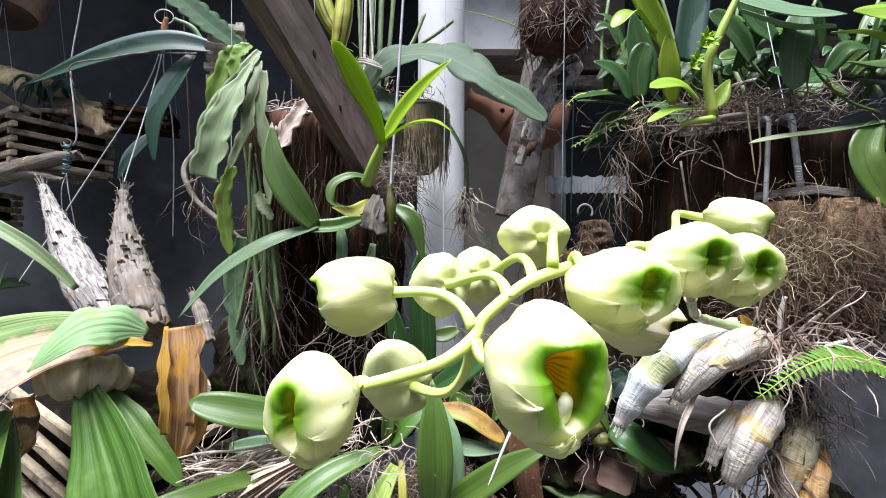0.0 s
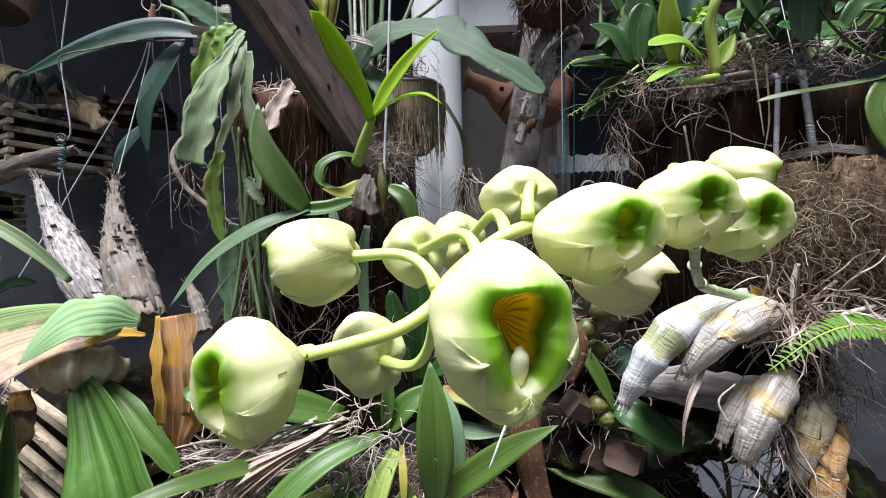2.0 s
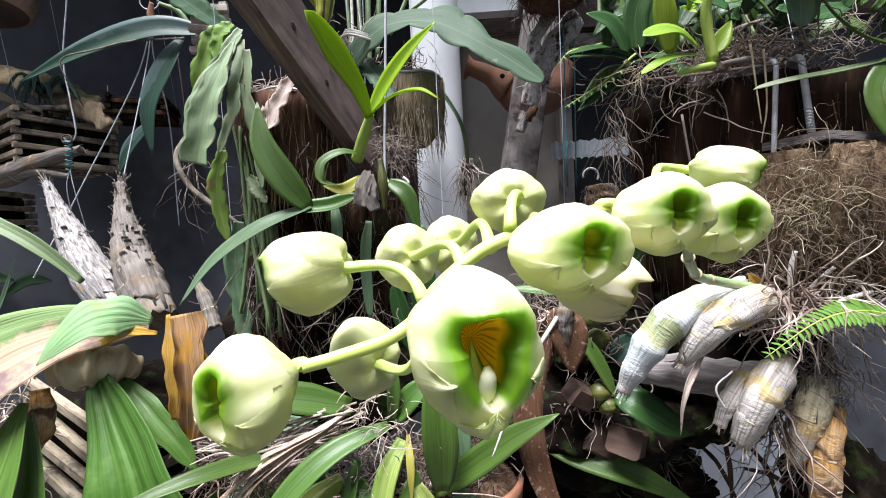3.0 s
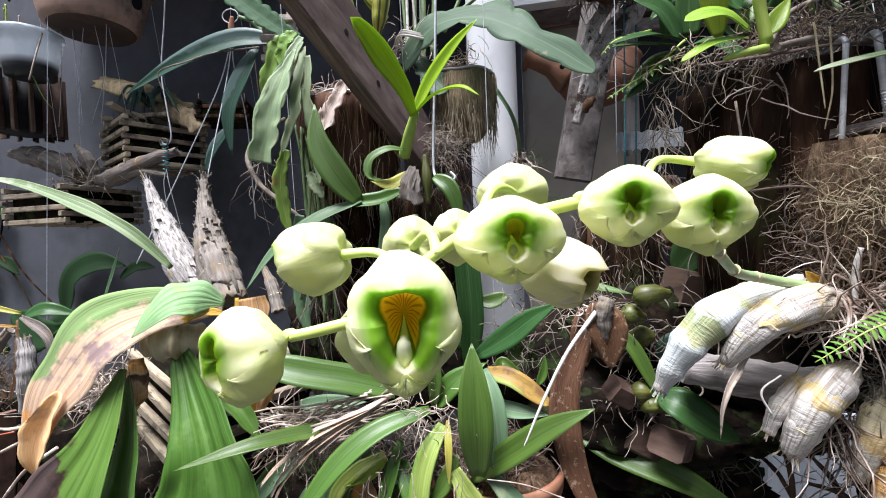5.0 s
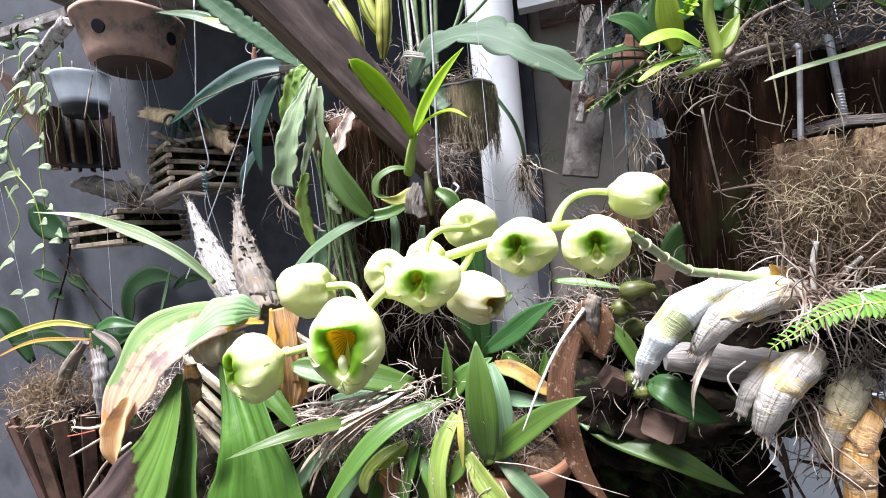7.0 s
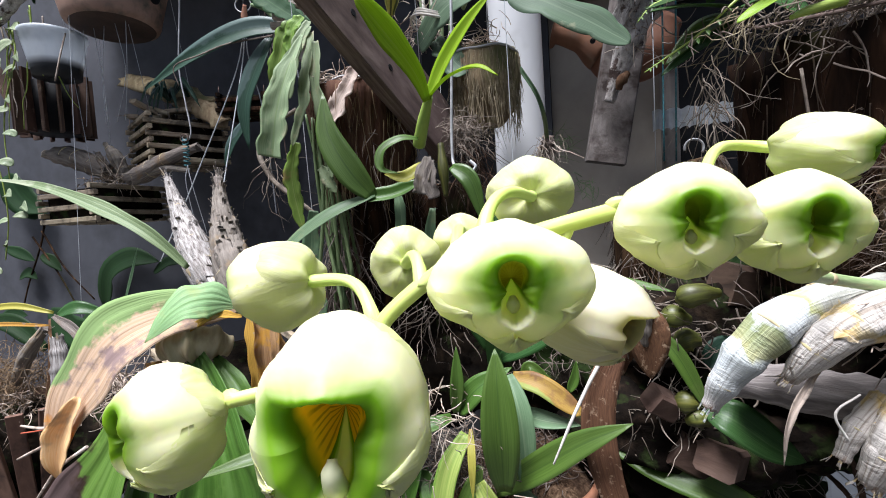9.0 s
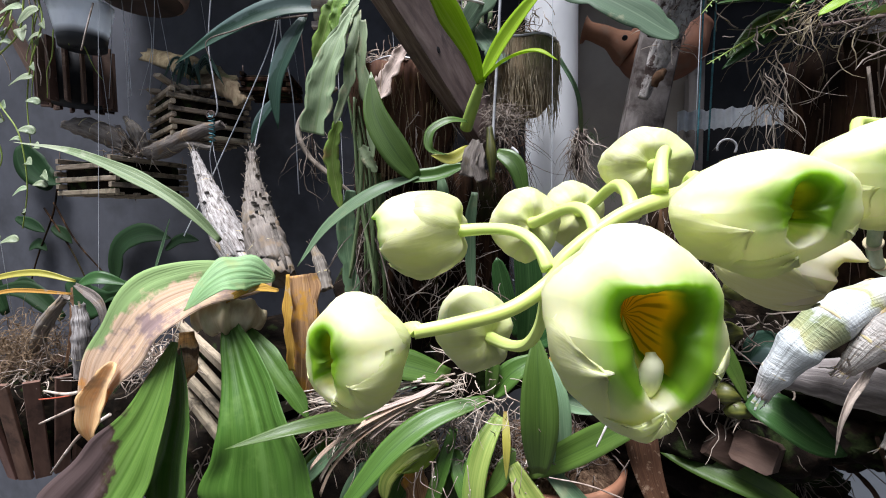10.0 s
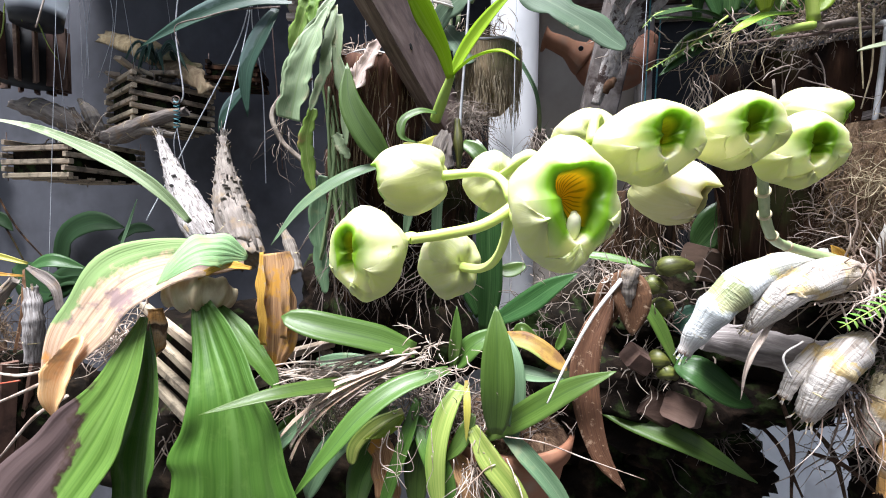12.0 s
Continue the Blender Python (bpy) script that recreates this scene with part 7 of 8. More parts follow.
leaf(left, [(-0.417, 0.620, 1.355), (-0.475, 0.600, 1.368), (-0.545, 0.570, 1.345), (-0.615, 0.550, 1.275), (-0.640, 0.548, 1.222)], 0.066, PLEATED_PALE, "greying green leaf under the withered one", fold=0.12, wave=0.2, kind="pleat", n=26, hint=(0.2, -0.8, 0.6), pleats=4, across=12)
leaf(left, [(-0.389, 0.590, 1.369), (-0.417, 0.560, 1.383), (-0.442, 0.530, 1.373), (-0.468, 0.503, 1.335)], 0.056, PLEATED_PALE, "fresh pleated leaf tip", fold=-0.08, wave=0.3, kind="pleat", n=30, hint=(0.10, -0.95, 0.45), pleats=6, across=18)
leaf(left, [(-0.513, 0.530, 1.283), (-0.521, 0.495, 1.196), (-0.553, 0.470, 1.117), (-0.622, 0.455, 1.015), (-0.680, 0.450, 0.930)], 0.165, PLEATED_OLD, "drooping pleated leaf with a rotted brown end", fold=0.22, wave=0.22, kind="fan", n=48, hint=(0, -1, 0.4), pleats=4, across=20)
leaf(left, [(-0.527, 0.550, 1.271), (-0.500, 0.525, 1.187), (-0.498, 0.505, 1.106), (-0.501, 0.500, 1.026), (-0.509, 0.500, 0.900)], 0.095, PLEATED, "", fold=0.25, wave=0.25, kind="wedge", n=36, hint=(-0.3, -1, 0.3), pleats=4, across=14)
leaf(left, [(-0.463, 0.575, 1.317), (-0.417, 0.545, 1.253), (-0.369, 0.515, 1.186), (-0.348, 0.500, 1.116), (-0.344, 0.495, 1.042), (-0.345, 0.495, 0.920)], 0.190, PLEATED, "very broad drooping pleated leaf", fold=0.20, wave=0.26, kind="fan", n=48, hint=(-0.1, -1, 0.4), pleats=5, across=22)
part("pseudobulb", tube([(-0.528, 0.565, 1.288), (-0.524, 0.560, 1.250), (-0.546, 0.565, 1.204)], [0.010, 0.015, 0.016, 0.009], 24, 16, 3, 0.1, 0.15), BULB_ORANGE, left, "red-brown husked pseudobulb")
leaf(left, [(-0.434, 0.585, 1.295), (-0.381, 0.565, 1.250), (-0.340, 0.555, 1.213), (-0.312, 0.550, 1.180)], 0.034, PLEATED, "short dark pleated leaf turned edge on", fold=0.5, wave=0.4, kind="pleat", n=26, hint=(0.7, -0.8, 0.3), pleats=3, across=12)
leaf(left, [(-0.373, 0.575, 1.354), (-0.411, 0.570, 1.358), (-0.450, 0.560, 1.340)], 0.012, ORANGE_DRY, "orange torn leaf edge", "dry_leaf", kind="torn", wave=0.3)
leaf(left, [(-0.335, 0.572, 1.378), (-0.327, 0.564, 1.328), (-0.325, 0.563, 1.271), (-0.335, 0.573, 1.208)], 0.058, SPLINT, "hanging orange and tan shredded dry leaf", "dry_leaf", kind="sheet", wave=0.5, fold=0.16, n=40, across=22, pleats=5, curl=-0.25)
leaf(left, [(-0.350, 0.566, 1.379), (-0.344, 0.554, 1.329), (-0.341, 0.553, 1.282), (-0.343, 0.560, 1.245)], 0.013, ORANGE_DRY, "yellow-orange torn edge", "dry_leaf", kind="torn", wave=0.7, fold=0.3, n=30)
leaf(left, [(-0.316, 0.570, 1.361), (-0.308, 0.560, 1.313), (-0.312, 0.562, 1.256)], 0.014, SPLINT, "", "dry_leaf", kind="torn", wave=0.5, fold=0.5, n=20)
leaf(left, [(-0.545, 0.660, 1.420), (-0.605, 0.640, 1.484), (-0.690, 0.630, 1.531), (-0.803, 0.620, 1.576), (-0.937, 0.610, 1.600)], 0.024, PALE_STRIPED, "long pale striped arching leaf", fold=0.3, kind="lance", wave=0.4, n=40, pleats=3, across=10, hint=(0, -0.7, 0.7))
leaf(left, [(-0.689, 0.660, 1.365), (-0.667, 0.660, 1.412), (-0.650, 0.660, 1.459)], 0.008, GREY_GREEN, "", "grass_leaf", kind="lance", fold=0.5)
leaf(left, [(-0.564, 0.580, 1.244), (-0.560, 0.560, 1.223), (-0.576, 0.560, 1.187)], 0.04, WITHERED, "", "dry_leaf", kind="torn", wave=0.4)
tangle(left, (-0.650, 0.660, 1.127), (0.05, 0.02, 0.03), 30, 0.07, 0.0010, ROOT, aim=(0, 0, -0.5))
tangle(left, (-0.658, 0.620, 1.229), (0.05, 0.02, 0.04), 80, 0.07, 0.0011, ROOT)
tangle(left, (-0.511, 0.580, 1.076), (0.02, 0.02, 0.03), 24, 0.06, 0.0011, ROOT, aim=(0, 0, -0.8))
for pts in ([(-0.771, 0.620, 1.152), (-0.819, 0.600, 1.125), (-0.906, 0.600, 1.087)], [(-0.761, 0.620, 1.112), (-0.809, 0.600, 1.076), (-0.886, 0.600, 0.996)], [(-0.783, 0.620, 1.161), (-0.843, 0.610, 1.145), (-0.905, 0.610, 1.145)]):
    part("root", tube(pts, [0.003, 0.003, 0.002], 16, 8, 0, 0, 0.2), ROOT, left, "long grey trailing root")

low = thing("slatted_pot", (-1.248, 0.800, 0.884), "brown slatted tapering pot stuffed with coir", "pot")
LP = Vector((-1.230, 0.820, 0.912))
for k in range(14):
    g = (k + 0.3) / 14 * 2 * math.pi
    a = LP + Vector((math.cos(g) * 0.075, math.sin(g) * 0.075, -0.06))
    b = LP + Vector((math.cos(g) * 0.125, math.sin(g) * 0.125, 0.185))
    d = (b - a)
    x = d.normalized()
    y = Vector((-math.sin(g), math.cos(g), 0))
    mm = Matrix((x, y, x.cross(y))).transposed().to_4x4()
    mm.translation = (a + b) / 2
    part("slat", block((d.length, 0.030, 0.010), mm, 0.12), SLAT_RED, low, smooth=False)
part("liner", lathe([(0.001, -0.05), (0.06, -0.05), (0.105, 0.165), (0.001, 0.17)], LP, 32, 0.05), SHADE_LITTER, low)
tangle(low, LP + Vector((-0.02, -0.03, 0.235)), (0.095, 0.085, 0.065), 760, 0.07, 0.0009, FIBRE, "coir_mass", "coir fibre stuffing", bend=0.9)
tangle(low, LP + Vector((0.06, -0.05, 0.19)), (0.05, 0.05, 0.04), 70, 0.08, 0.0012, ROOT)
lowplant = thing("orchid_plant", LP + Vector((0.02, -0.03, 0.2)), "small orchid with a grey pseudobulb in the slatted pot", "orchid", "orchids")
bulb(lowplant, [(-0.990, 0.740, 1.276), (-0.973, 0.730, 1.210), (-0.980, 0.730, 1.124)], [0.012, 0.017, 0.018, 0.014], PAPER, "silvery ringed pseudobulb", 4, 3, 0.02)
bulb(lowplant, [(-1.116, 0.800, 1.281), (-1.170, 0.790, 1.217), (-1.219, 0.790, 1.141)], [0.010, 0.016, 0.014], PAPER_DULL, "", 4, 3, 0.02)
leaf(lowplant, [(-1.023, 0.760, 1.325), (-1.115, 0.740, 1.344), (-1.227, 0.720, 1.327), (-1.344, 0.710, 1.289)], 0.016, YELLOWING, fold=0.4, kind="lance")
leaf(lowplant, [(-1.043, 0.780, 1.314), (-0.996, 0.790, 1.328), (-0.942, 0.820, 1.311)], 0.036, DARK_GREEN, fold=0.3, kind="lance", hint=(0, -0.8, 0.6))
leaf(lowplant, [(-1.008, 0.740, 1.301), (-1.170, 0.720, 1.304), (-1.328, 0.710, 1.259)], 0.010, ORANGE_DRY, fold=0.4, kind="lance")
leaf(lowplant, [(-1.020, 0.750, 1.313), (-0.996, 0.730, 1.235), (-1.022, 0.730, 1.138)], 0.012, BROWN_DRY, "", "dry_leaf", kind="torn", fold=0.5)
leaf(lowplant, [(-1.024, 0.760, 1.318), (-0.942, 0.750, 1.283), (-0.924, 0.750, 1.228)], 0.022, PAPER_DULL, "", "dry_leaf", kind="torn", fold=0.5)
part("tie", tube([(-1.064, 0.700, 1.077), (-1.017, 0.700, 1.085), (-0.974, 0.700, 1.094)], [0.0016], 8, 6), RED, low, "thin red tie")
# These leaves carry their shade in a near-black green.
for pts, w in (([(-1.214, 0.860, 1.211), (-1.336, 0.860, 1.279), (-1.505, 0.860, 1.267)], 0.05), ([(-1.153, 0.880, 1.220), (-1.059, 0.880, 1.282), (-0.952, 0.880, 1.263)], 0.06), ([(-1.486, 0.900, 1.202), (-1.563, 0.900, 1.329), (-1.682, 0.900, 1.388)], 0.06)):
    leaf(lowplant, pts, w, CLIMBER_SHADED, fold=0.3, kind="lance", wave=0.1, hint=(0, -0.8, 0.5))
leaf(lowplant, [(-1.249, 0.900, 1.301), (-1.158, 0.880, 1.262), (-1.083, 0.870, 1.253), (-1.019, 0.870, 1.285)], 0.085, CLIMBER_SHADED, "broad leaf coloured dark for its shade", kind="oval", wave=0.4, fold=0.2, hint=(0, -1, 0.2), n=28)
shade = thing("wall_climber", (-1.785, 1.470, 1.133), "broad-leaved climber against the grey wall, coloured dark for its shade", "climber")
# Climber leaves use the green that is darkened for shade.
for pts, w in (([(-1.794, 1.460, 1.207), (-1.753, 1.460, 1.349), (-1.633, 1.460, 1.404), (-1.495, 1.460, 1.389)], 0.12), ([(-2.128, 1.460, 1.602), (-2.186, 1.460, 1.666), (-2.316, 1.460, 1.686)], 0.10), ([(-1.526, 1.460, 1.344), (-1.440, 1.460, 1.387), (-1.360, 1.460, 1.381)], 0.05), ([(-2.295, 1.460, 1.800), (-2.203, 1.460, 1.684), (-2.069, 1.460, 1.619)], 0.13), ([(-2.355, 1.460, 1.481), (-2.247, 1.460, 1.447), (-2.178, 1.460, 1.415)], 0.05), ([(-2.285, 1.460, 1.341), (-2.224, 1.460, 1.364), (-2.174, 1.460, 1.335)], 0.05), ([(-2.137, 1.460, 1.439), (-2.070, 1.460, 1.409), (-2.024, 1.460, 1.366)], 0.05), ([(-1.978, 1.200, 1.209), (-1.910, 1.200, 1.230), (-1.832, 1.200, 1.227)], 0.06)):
    leaf(shade, pts, w, CLIMBER_SHADED, kind="oval", wave=0.1)
for pts in ([(-2.087, 1.460, 1.620), (-2.128, 1.460, 1.492), (-2.234, 1.460, 1.311), (-2.296, 1.460, 1.177)], [(-2.118, 1.460, 1.544), (-2.004, 1.460, 1.378), (-1.855, 1.460, 1.241)], [(-2.177, 1.460, 1.522), (-2.044, 1.460, 1.354), (-1.962, 1.460, 1.219)]):
    part("stem", tube(pts, [0.004, 0.003], 18, 6), BARK, shade)

# ---- the strap-leaved orchid in its clay pot, below the flowers ----
pot = thing("clay_pot", (0.000, 0.665, 0.965), "plain terracotta pot under the strap-leaved orchid", "pot")
PC = Vector((0.000, 0.665, 1.125))
part("pot", lathe([(0.001, -0.14), (0.070, -0.15), (0.094, -0.030), (0.101, -0.029), (0.105, 0.0), (0.098, 0.001), (0.092, -0.02), (0.062, -0.125), (0.001, -0.125)], PC - Vector((0, 0, 0.01)), 56, 0.006), TERRACOTTA, pot)
part("litter", lathe([(0.097, -0.012), (0.088, 0.000), (0.07, 0.012), (0.04, 0.022), (0.001, 0.026)], PC, 48, 0.12, 6), COIR, pot, "dark bark litter")
tangle(pot, PC + Vector((0, -0.02, 0.02)), (0.08, 0.07, 0.014), 260, 0.05, 0.0010, ROOT_BROWN, label="brown root litter on the pot")
strap = thing("orchid_plant", (-0.062, 0.600, 1.220), "strap-leaved orchid with many arching green leaves and bare roots", "orchid", "orchids")
leaf(strap, [(-0.007, 0.545, 1.154), (-0.006, 0.535, 1.216), (-0.008, 0.540, 1.273), (-0.011, 0.555, 1.319)], 0.043, GREEN, "broad upright leaf", fold=0.3, hint=(0.1, -1, 0.1), kind="lance")
leaf(strap, [(-0.129, 0.600, 1.239), (-0.184, 0.575, 1.260), (-0.249, 0.550, 1.278), (-0.305, 0.540, 1.293)], 0.043, GREEN, fold=0.3, hint=(0, -0.8, 0.7), kind="strap")
leaf(strap, [(-0.076, 0.585, 1.220), (-0.136, 0.550, 1.204), (-0.182, 0.525, 1.171), (-0.224, 0.505, 1.120), (-0.273, 0.500, 1.056)], 0.032, GREEN, "long arching leaf", fold=0.3, hint=(0, -0.7, 0.8), n=26)
leaf(strap, [(-0.158, 0.600, 1.195), (-0.224, 0.550, 1.199), (-0.287, 0.485, 1.204), (-0.359, 0.445, 1.189)], 0.024, GREEN, fold=0.3, hint=(0, -0.7, 0.8), n=24)
leaf(strap, [(-0.022, 0.580, 1.131), (0.030, 0.550, 1.180), (0.082, 0.525, 1.227), (0.131, 0.514, 1.257)], 0.034, GREEN, fold=0.28, hint=(0, -0.8, 0.7))
leaf(strap, [(0.116, 0.620, 1.187), (0.165, 0.600, 1.171), (0.234, 0.575, 1.152), (0.307, 0.560, 1.118)], 0.040, GREEN, "dark leaf with a scarred tip", fold=0.25, hint=(0, -0.8, 0.7))
leaf(strap, [(0.000, 0.612, 1.266), (0.039, 0.600, 1.259), (0.084, 0.590, 1.230)], 0.026, STRIPED_ORANGE, "yellow leaf dying off orange", fold=0.3, kind="strap", hint=(0, -0.8, 0.7), n=24)
leaf(strap, [(-0.003, 0.620, 1.218), (0.037, 0.600, 1.216), (0.082, 0.590, 1.217)], 0.026, GREY_GREEN, fold=0.3, hint=(0, -0.6, 0.8))
leaf(strap, [(-0.074, 0.600, 1.220), (-0.069, 0.595, 1.262), (-0.069, 0.600, 1.308)], 0.018, GREEN, fold=0.5, hint=(0.2, -1, 0.1))
leaf(strap, [(-0.070, 0.600, 1.220), (-0.043, 0.600, 1.254), (0.000, 0.610, 1.279)], 0.032, GREEN, fold=0.3, hint=(0, -0.8, 0.6))
leaf(strap, [(-0.003, 0.600, 1.273), (0.012, 0.575, 1.234), (0.017, 0.565, 1.176), (0.013, 0.565, 1.118)], 0.028, GREY_GREEN, fold=0.35, hint=(0.3, -1, 0.2))
# the hanging half of its leaves, with dry and yellowing ones among them
for pts, w, m, lab in (
        ([(-0.249, 0.585, 1.158), (-0.320, 0.565, 1.101), (-0.369, 0.555, 1.033), (-0.385, 0.555, 1.000)], 0.026, GREY_GREEN, ""),
        ([(-0.139, 0.575, 1.159), (-0.173, 0.555, 1.144), (-0.199, 0.548, 1.117), (-0.204, 0.545, 1.090)], 0.020, STRIPED_YELLOW, "yellow-green short leaf"),
        ([(-0.137, 0.570, 1.155), (-0.156, 0.552, 1.140), (-0.188, 0.545, 1.128)], 0.016, LIME, "bright green short leaf"),
        ([(-0.119, 0.585, 1.177), (-0.128, 0.560, 1.135), (-0.147, 0.550, 1.073), (-0.165, 0.550, 1.013)], 0.020, GREEN, ""),
        ([(-0.121, 0.580, 1.150), (-0.094, 0.560, 1.115), (-0.077, 0.555, 1.073), (-0.070, 0.555, 1.020)], 0.034, GREEN, ""),
        ([(-0.058, 0.585, 1.200), (-0.077, 0.560, 1.164), (-0.086, 0.548, 1.107), (-0.080, 0.548, 1.030)], 0.028, STRIPED_YELLOW, "green leaf streaked with cream"),
        ([(-0.040, 0.575, 1.165), (-0.055, 0.560, 1.131), (-0.078, 0.555, 1.102)], 0.022, GREEN, ""),
        ([(-0.051, 0.580, 1.209), (-0.046, 0.555, 1.177), (-0.046, 0.550, 1.136)], 0.010, YELLOWING, "narrow yellow leaf stalk"),
        ([(-0.040, 0.560, 1.152), (-0.014, 0.545, 1.118), (0.014, 0.540, 1.087), (0.040, 0.540, 1.045)], 0.030, STRIPED_YELLOW, "yellow-green leaf"),
        ([(-0.001, 0.570, 1.150), (0.034, 0.550, 1.125), (0.063, 0.545, 1.096), (0.092, 0.545, 1.055)], 0.024, GREY_GREEN, ""),
        ([(-0.150, 0.590, 1.149), (-0.208, 0.580, 1.125), (-0.253, 0.575, 1.082), (-0.287, 0.575, 1.012)], 0.040, GREY_GREEN, ""),
        ([(-0.174, 0.600, 1.110), (-0.206, 0.595, 1.044), (-0.223, 0.595, 0.962)], 0.050, GREEN, ""),
        ([(-0.282, 0.610, 1.143), (-0.315, 0.595, 1.114), (-0.355, 0.585, 1.063), (-0.390, 0.580, 1.006)], 0.036, GREEN, ""),
        ([(-0.105, 0.590, 1.130), (-0.118, 0.580, 1.075), (-0.118, 0.575, 1.000)], 0.040, GREEN, ""),
        ([(0.000, 0.575, 1.120), (-0.008, 0.560, 1.085), (-0.004, 0.552, 1.020)], 0.034, GREEN, "")):
    leaf(strap, pts, w, m, lab, fold=0.3, n=24, hint=(rng.uniform(-0.2, 0.2), -0.8, 0.6), kind="strap" if len(pts) > 3 else "lance")
leaf(strap, [(-0.292, 0.620, 1.206), (-0.236, 0.620, 1.210), (-0.182, 0.620, 1.214)], 0.026, GREY_GREEN, fold=0.3, hint=(0, -0.8, 0.6))
# a frayed dry leaf: several strips side by side that part towards the end
for k in range(5):
    e = Vector((0.004 * (k - 2), -0.003 * (k % 2), 0.0040 * (k - 2)))
    f = Vector((0.016 * (2 - k) + rng.uniform(-0.008, 0.008), 0, 0.012 * (k - 2)))
    g = 0.62 if k in (0, 4) else 1.0
    along = [(-0.126, 0.578, 1.243), (-0.157, 0.555, 1.226), (-0.192, 0.540, 1.209), (-0.231, 0.530, 1.184), (-0.268, 0.524, 1.150), (-0.290, 0.522, 1.117)]
    c, _ = curve([Vector(p) + e * (0.4 + q * 0.16) + f * (q / 5) ** 2 for q, p in enumerate(along)], 12)
    leaf(strap, c[:max(5, round(12 * g))], rng.uniform(0.006, 0.010), TAN_LEAF if k % 2 else FLAP, "frayed strip of a tan dry leaf", "dry_leaf", kind="torn", fold=0.12, wave=0.5, n=30, hint=(0, -0.45, 1.0))
for pts, w in (([(-0.171, 0.565, 1.130), (-0.163, 0.562, 1.100), (-0.155, 0.562, 1.040)], 0.036), ([(-0.068, 0.572, 1.112), (-0.047, 0.565, 1.081), (-0.030, 0.565, 1.035)], 0.030)):
    leaf(strap, pts, w, SPLINT, "brown husk of an old leaf base", "dry_leaf", kind="torn", fold=0.3, wave=0.4, n=20, pleats=3, across=10)
# long bleached roots combed to one side, and a loose net of them over the hanging leaves
combed, net = [], []
for k in range(46):
    a = Vector((rng.uniform(-0.165, -0.105), rng.uniform(0.565, 0.600), rng.uniform(1.195, 1.250)))
    b = Vector((rng.uniform(-0.345, -0.215), rng.uniform(0.540, 0.575), rng.uniform(1.160, 1.212)))
    m = a.lerp(b, 0.5) + Vector((rng.uniform(-0.02, 0.02), rng.uniform(-0.012, 0.006), rng.uniform(-0.012, 0.018)))
    q = a.lerp(b, 0.8) + Vector((rng.uniform(-0.01, 0.01), 0, rng.uniform(-0.008, 0.010)))
    r = rng.uniform(0.0006, 0.0016)
    combed.append(tube([a, m, q, b], [r, r * 1.1, r * 0.6], 18, 6, 0, 0, 0.3))
for k in range(11):
    a = Vector((rng.uniform(-0.160, -0.085), 0.536, rng.uniform(1.120, 1.160)))
    b = a + Vector((rng.uniform(-0.09, 0.03), rng.uniform(-0.004, 0.004), rng.uniform(-0.085, -0.02)))
    r = rng.uniform(0.0004, 0.0009)
    net.append(tube([a, a.lerp(b, 0.4) + Vector((rng.uniform(-0.020, 0.020), 0, rng.uniform(-0.016, 0.016))), a.lerp(b, 0.7) + Vector((rng.uniform(-0.018, 0.018), 0, rng.uniform(-0.014, 0.014))), b], [r, r, r * 0.6], 16, 6, 0, 0, 0.3))
part("root_mass", merged(combed), ROOT, strap, "long bleached roots", kind="stuff")
part("root_mass", merged(net), ROOT, strap, "net of thin white roots", kind="stuff")
part("root", tube([(0.005, 0.536, 1.156), (0.051, 0.528, 1.157), (0.104, 0.526, 1.143), (0.172, 0.532, 1.122)], [0.0007, 0.0009, 0.0005], 24, 7, 0, 0, 0.2), ROOT, strap, "thin white root")
tangle(strap, (-0.225, 0.610, 1.165), (0.110, 0.03, 0.035), 420, 0.05, 0.0009, ROOT, label="brown root mat under the leaves", bend=0.6)
tangle(strap, (-0.090, 0.600, 1.150), (0.070, 0.03, 0.045), 300, 0.05, 0.0010, ROOT_BROWN, bend=0.6)
tangle(strap, (-0.108, 0.600, 1.250), (0.03, 0.02, 0.02), 18, 0.05, 0.0009, ROOT, aim=(-0.3, 0, 0.3), bend=0.4)
tangle(strap, (-0.027, 0.550, 1.103), (0.03, 0.01, 0.03), 60, 0.07, 0.0010, ROOT, aim=(0.1, 0, -1.0), bend=0.3)
tangle(strap, (-0.301, 0.600, 1.168), (0.04, 0.02, 0.03), 90, 0.08, 0.0012, ROOT)

behind = thing("orchid_plant", (-0.027, 0.700, 1.312), "dark strap-leaved orchid behind the pot", "orchid", "orchids")
leaf(behind, [(-0.035, 0.700, 1.247), (-0.029, 0.690, 1.332), (-0.033, 0.690, 1.422), (-0.030, 0.690, 1.484)], 0.040, DARK_GREEN, fold=0.3, kind="strap", hint=(0, -1, 0.1))
leaf(behind, [(-0.019, 0.660, 1.275), (0.027, 0.650, 1.305), (0.063, 0.645, 1.333), (0.099, 0.640, 1.356)], 0.036, DARK_GREEN, fold=0.25, kind="lance", hint=(0, -0.9, 0.5))
leaf(behind, [(-0.046, 0.720, 1.270), (-0.067, 0.720, 1.327), (-0.082, 0.720, 1.393)], 0.03, DARK_GREEN, fold=0.3, kind="strap", hint=(0, -1, 0.1))
leaf(behind, [(0.026, 0.700, 1.360), (-0.001, 0.700, 1.350), (-0.028, 0.700, 1.354)], 0.025, GREEN, fold=0.3, kind="oval")
leaf(behind, [(0.099, 0.660, 1.383), (0.147, 0.650, 1.378), (0.199, 0.640, 1.368)], 0.016, GREEN, fold=0.3, kind="lance", hint=(0, -0.7, 0.8))
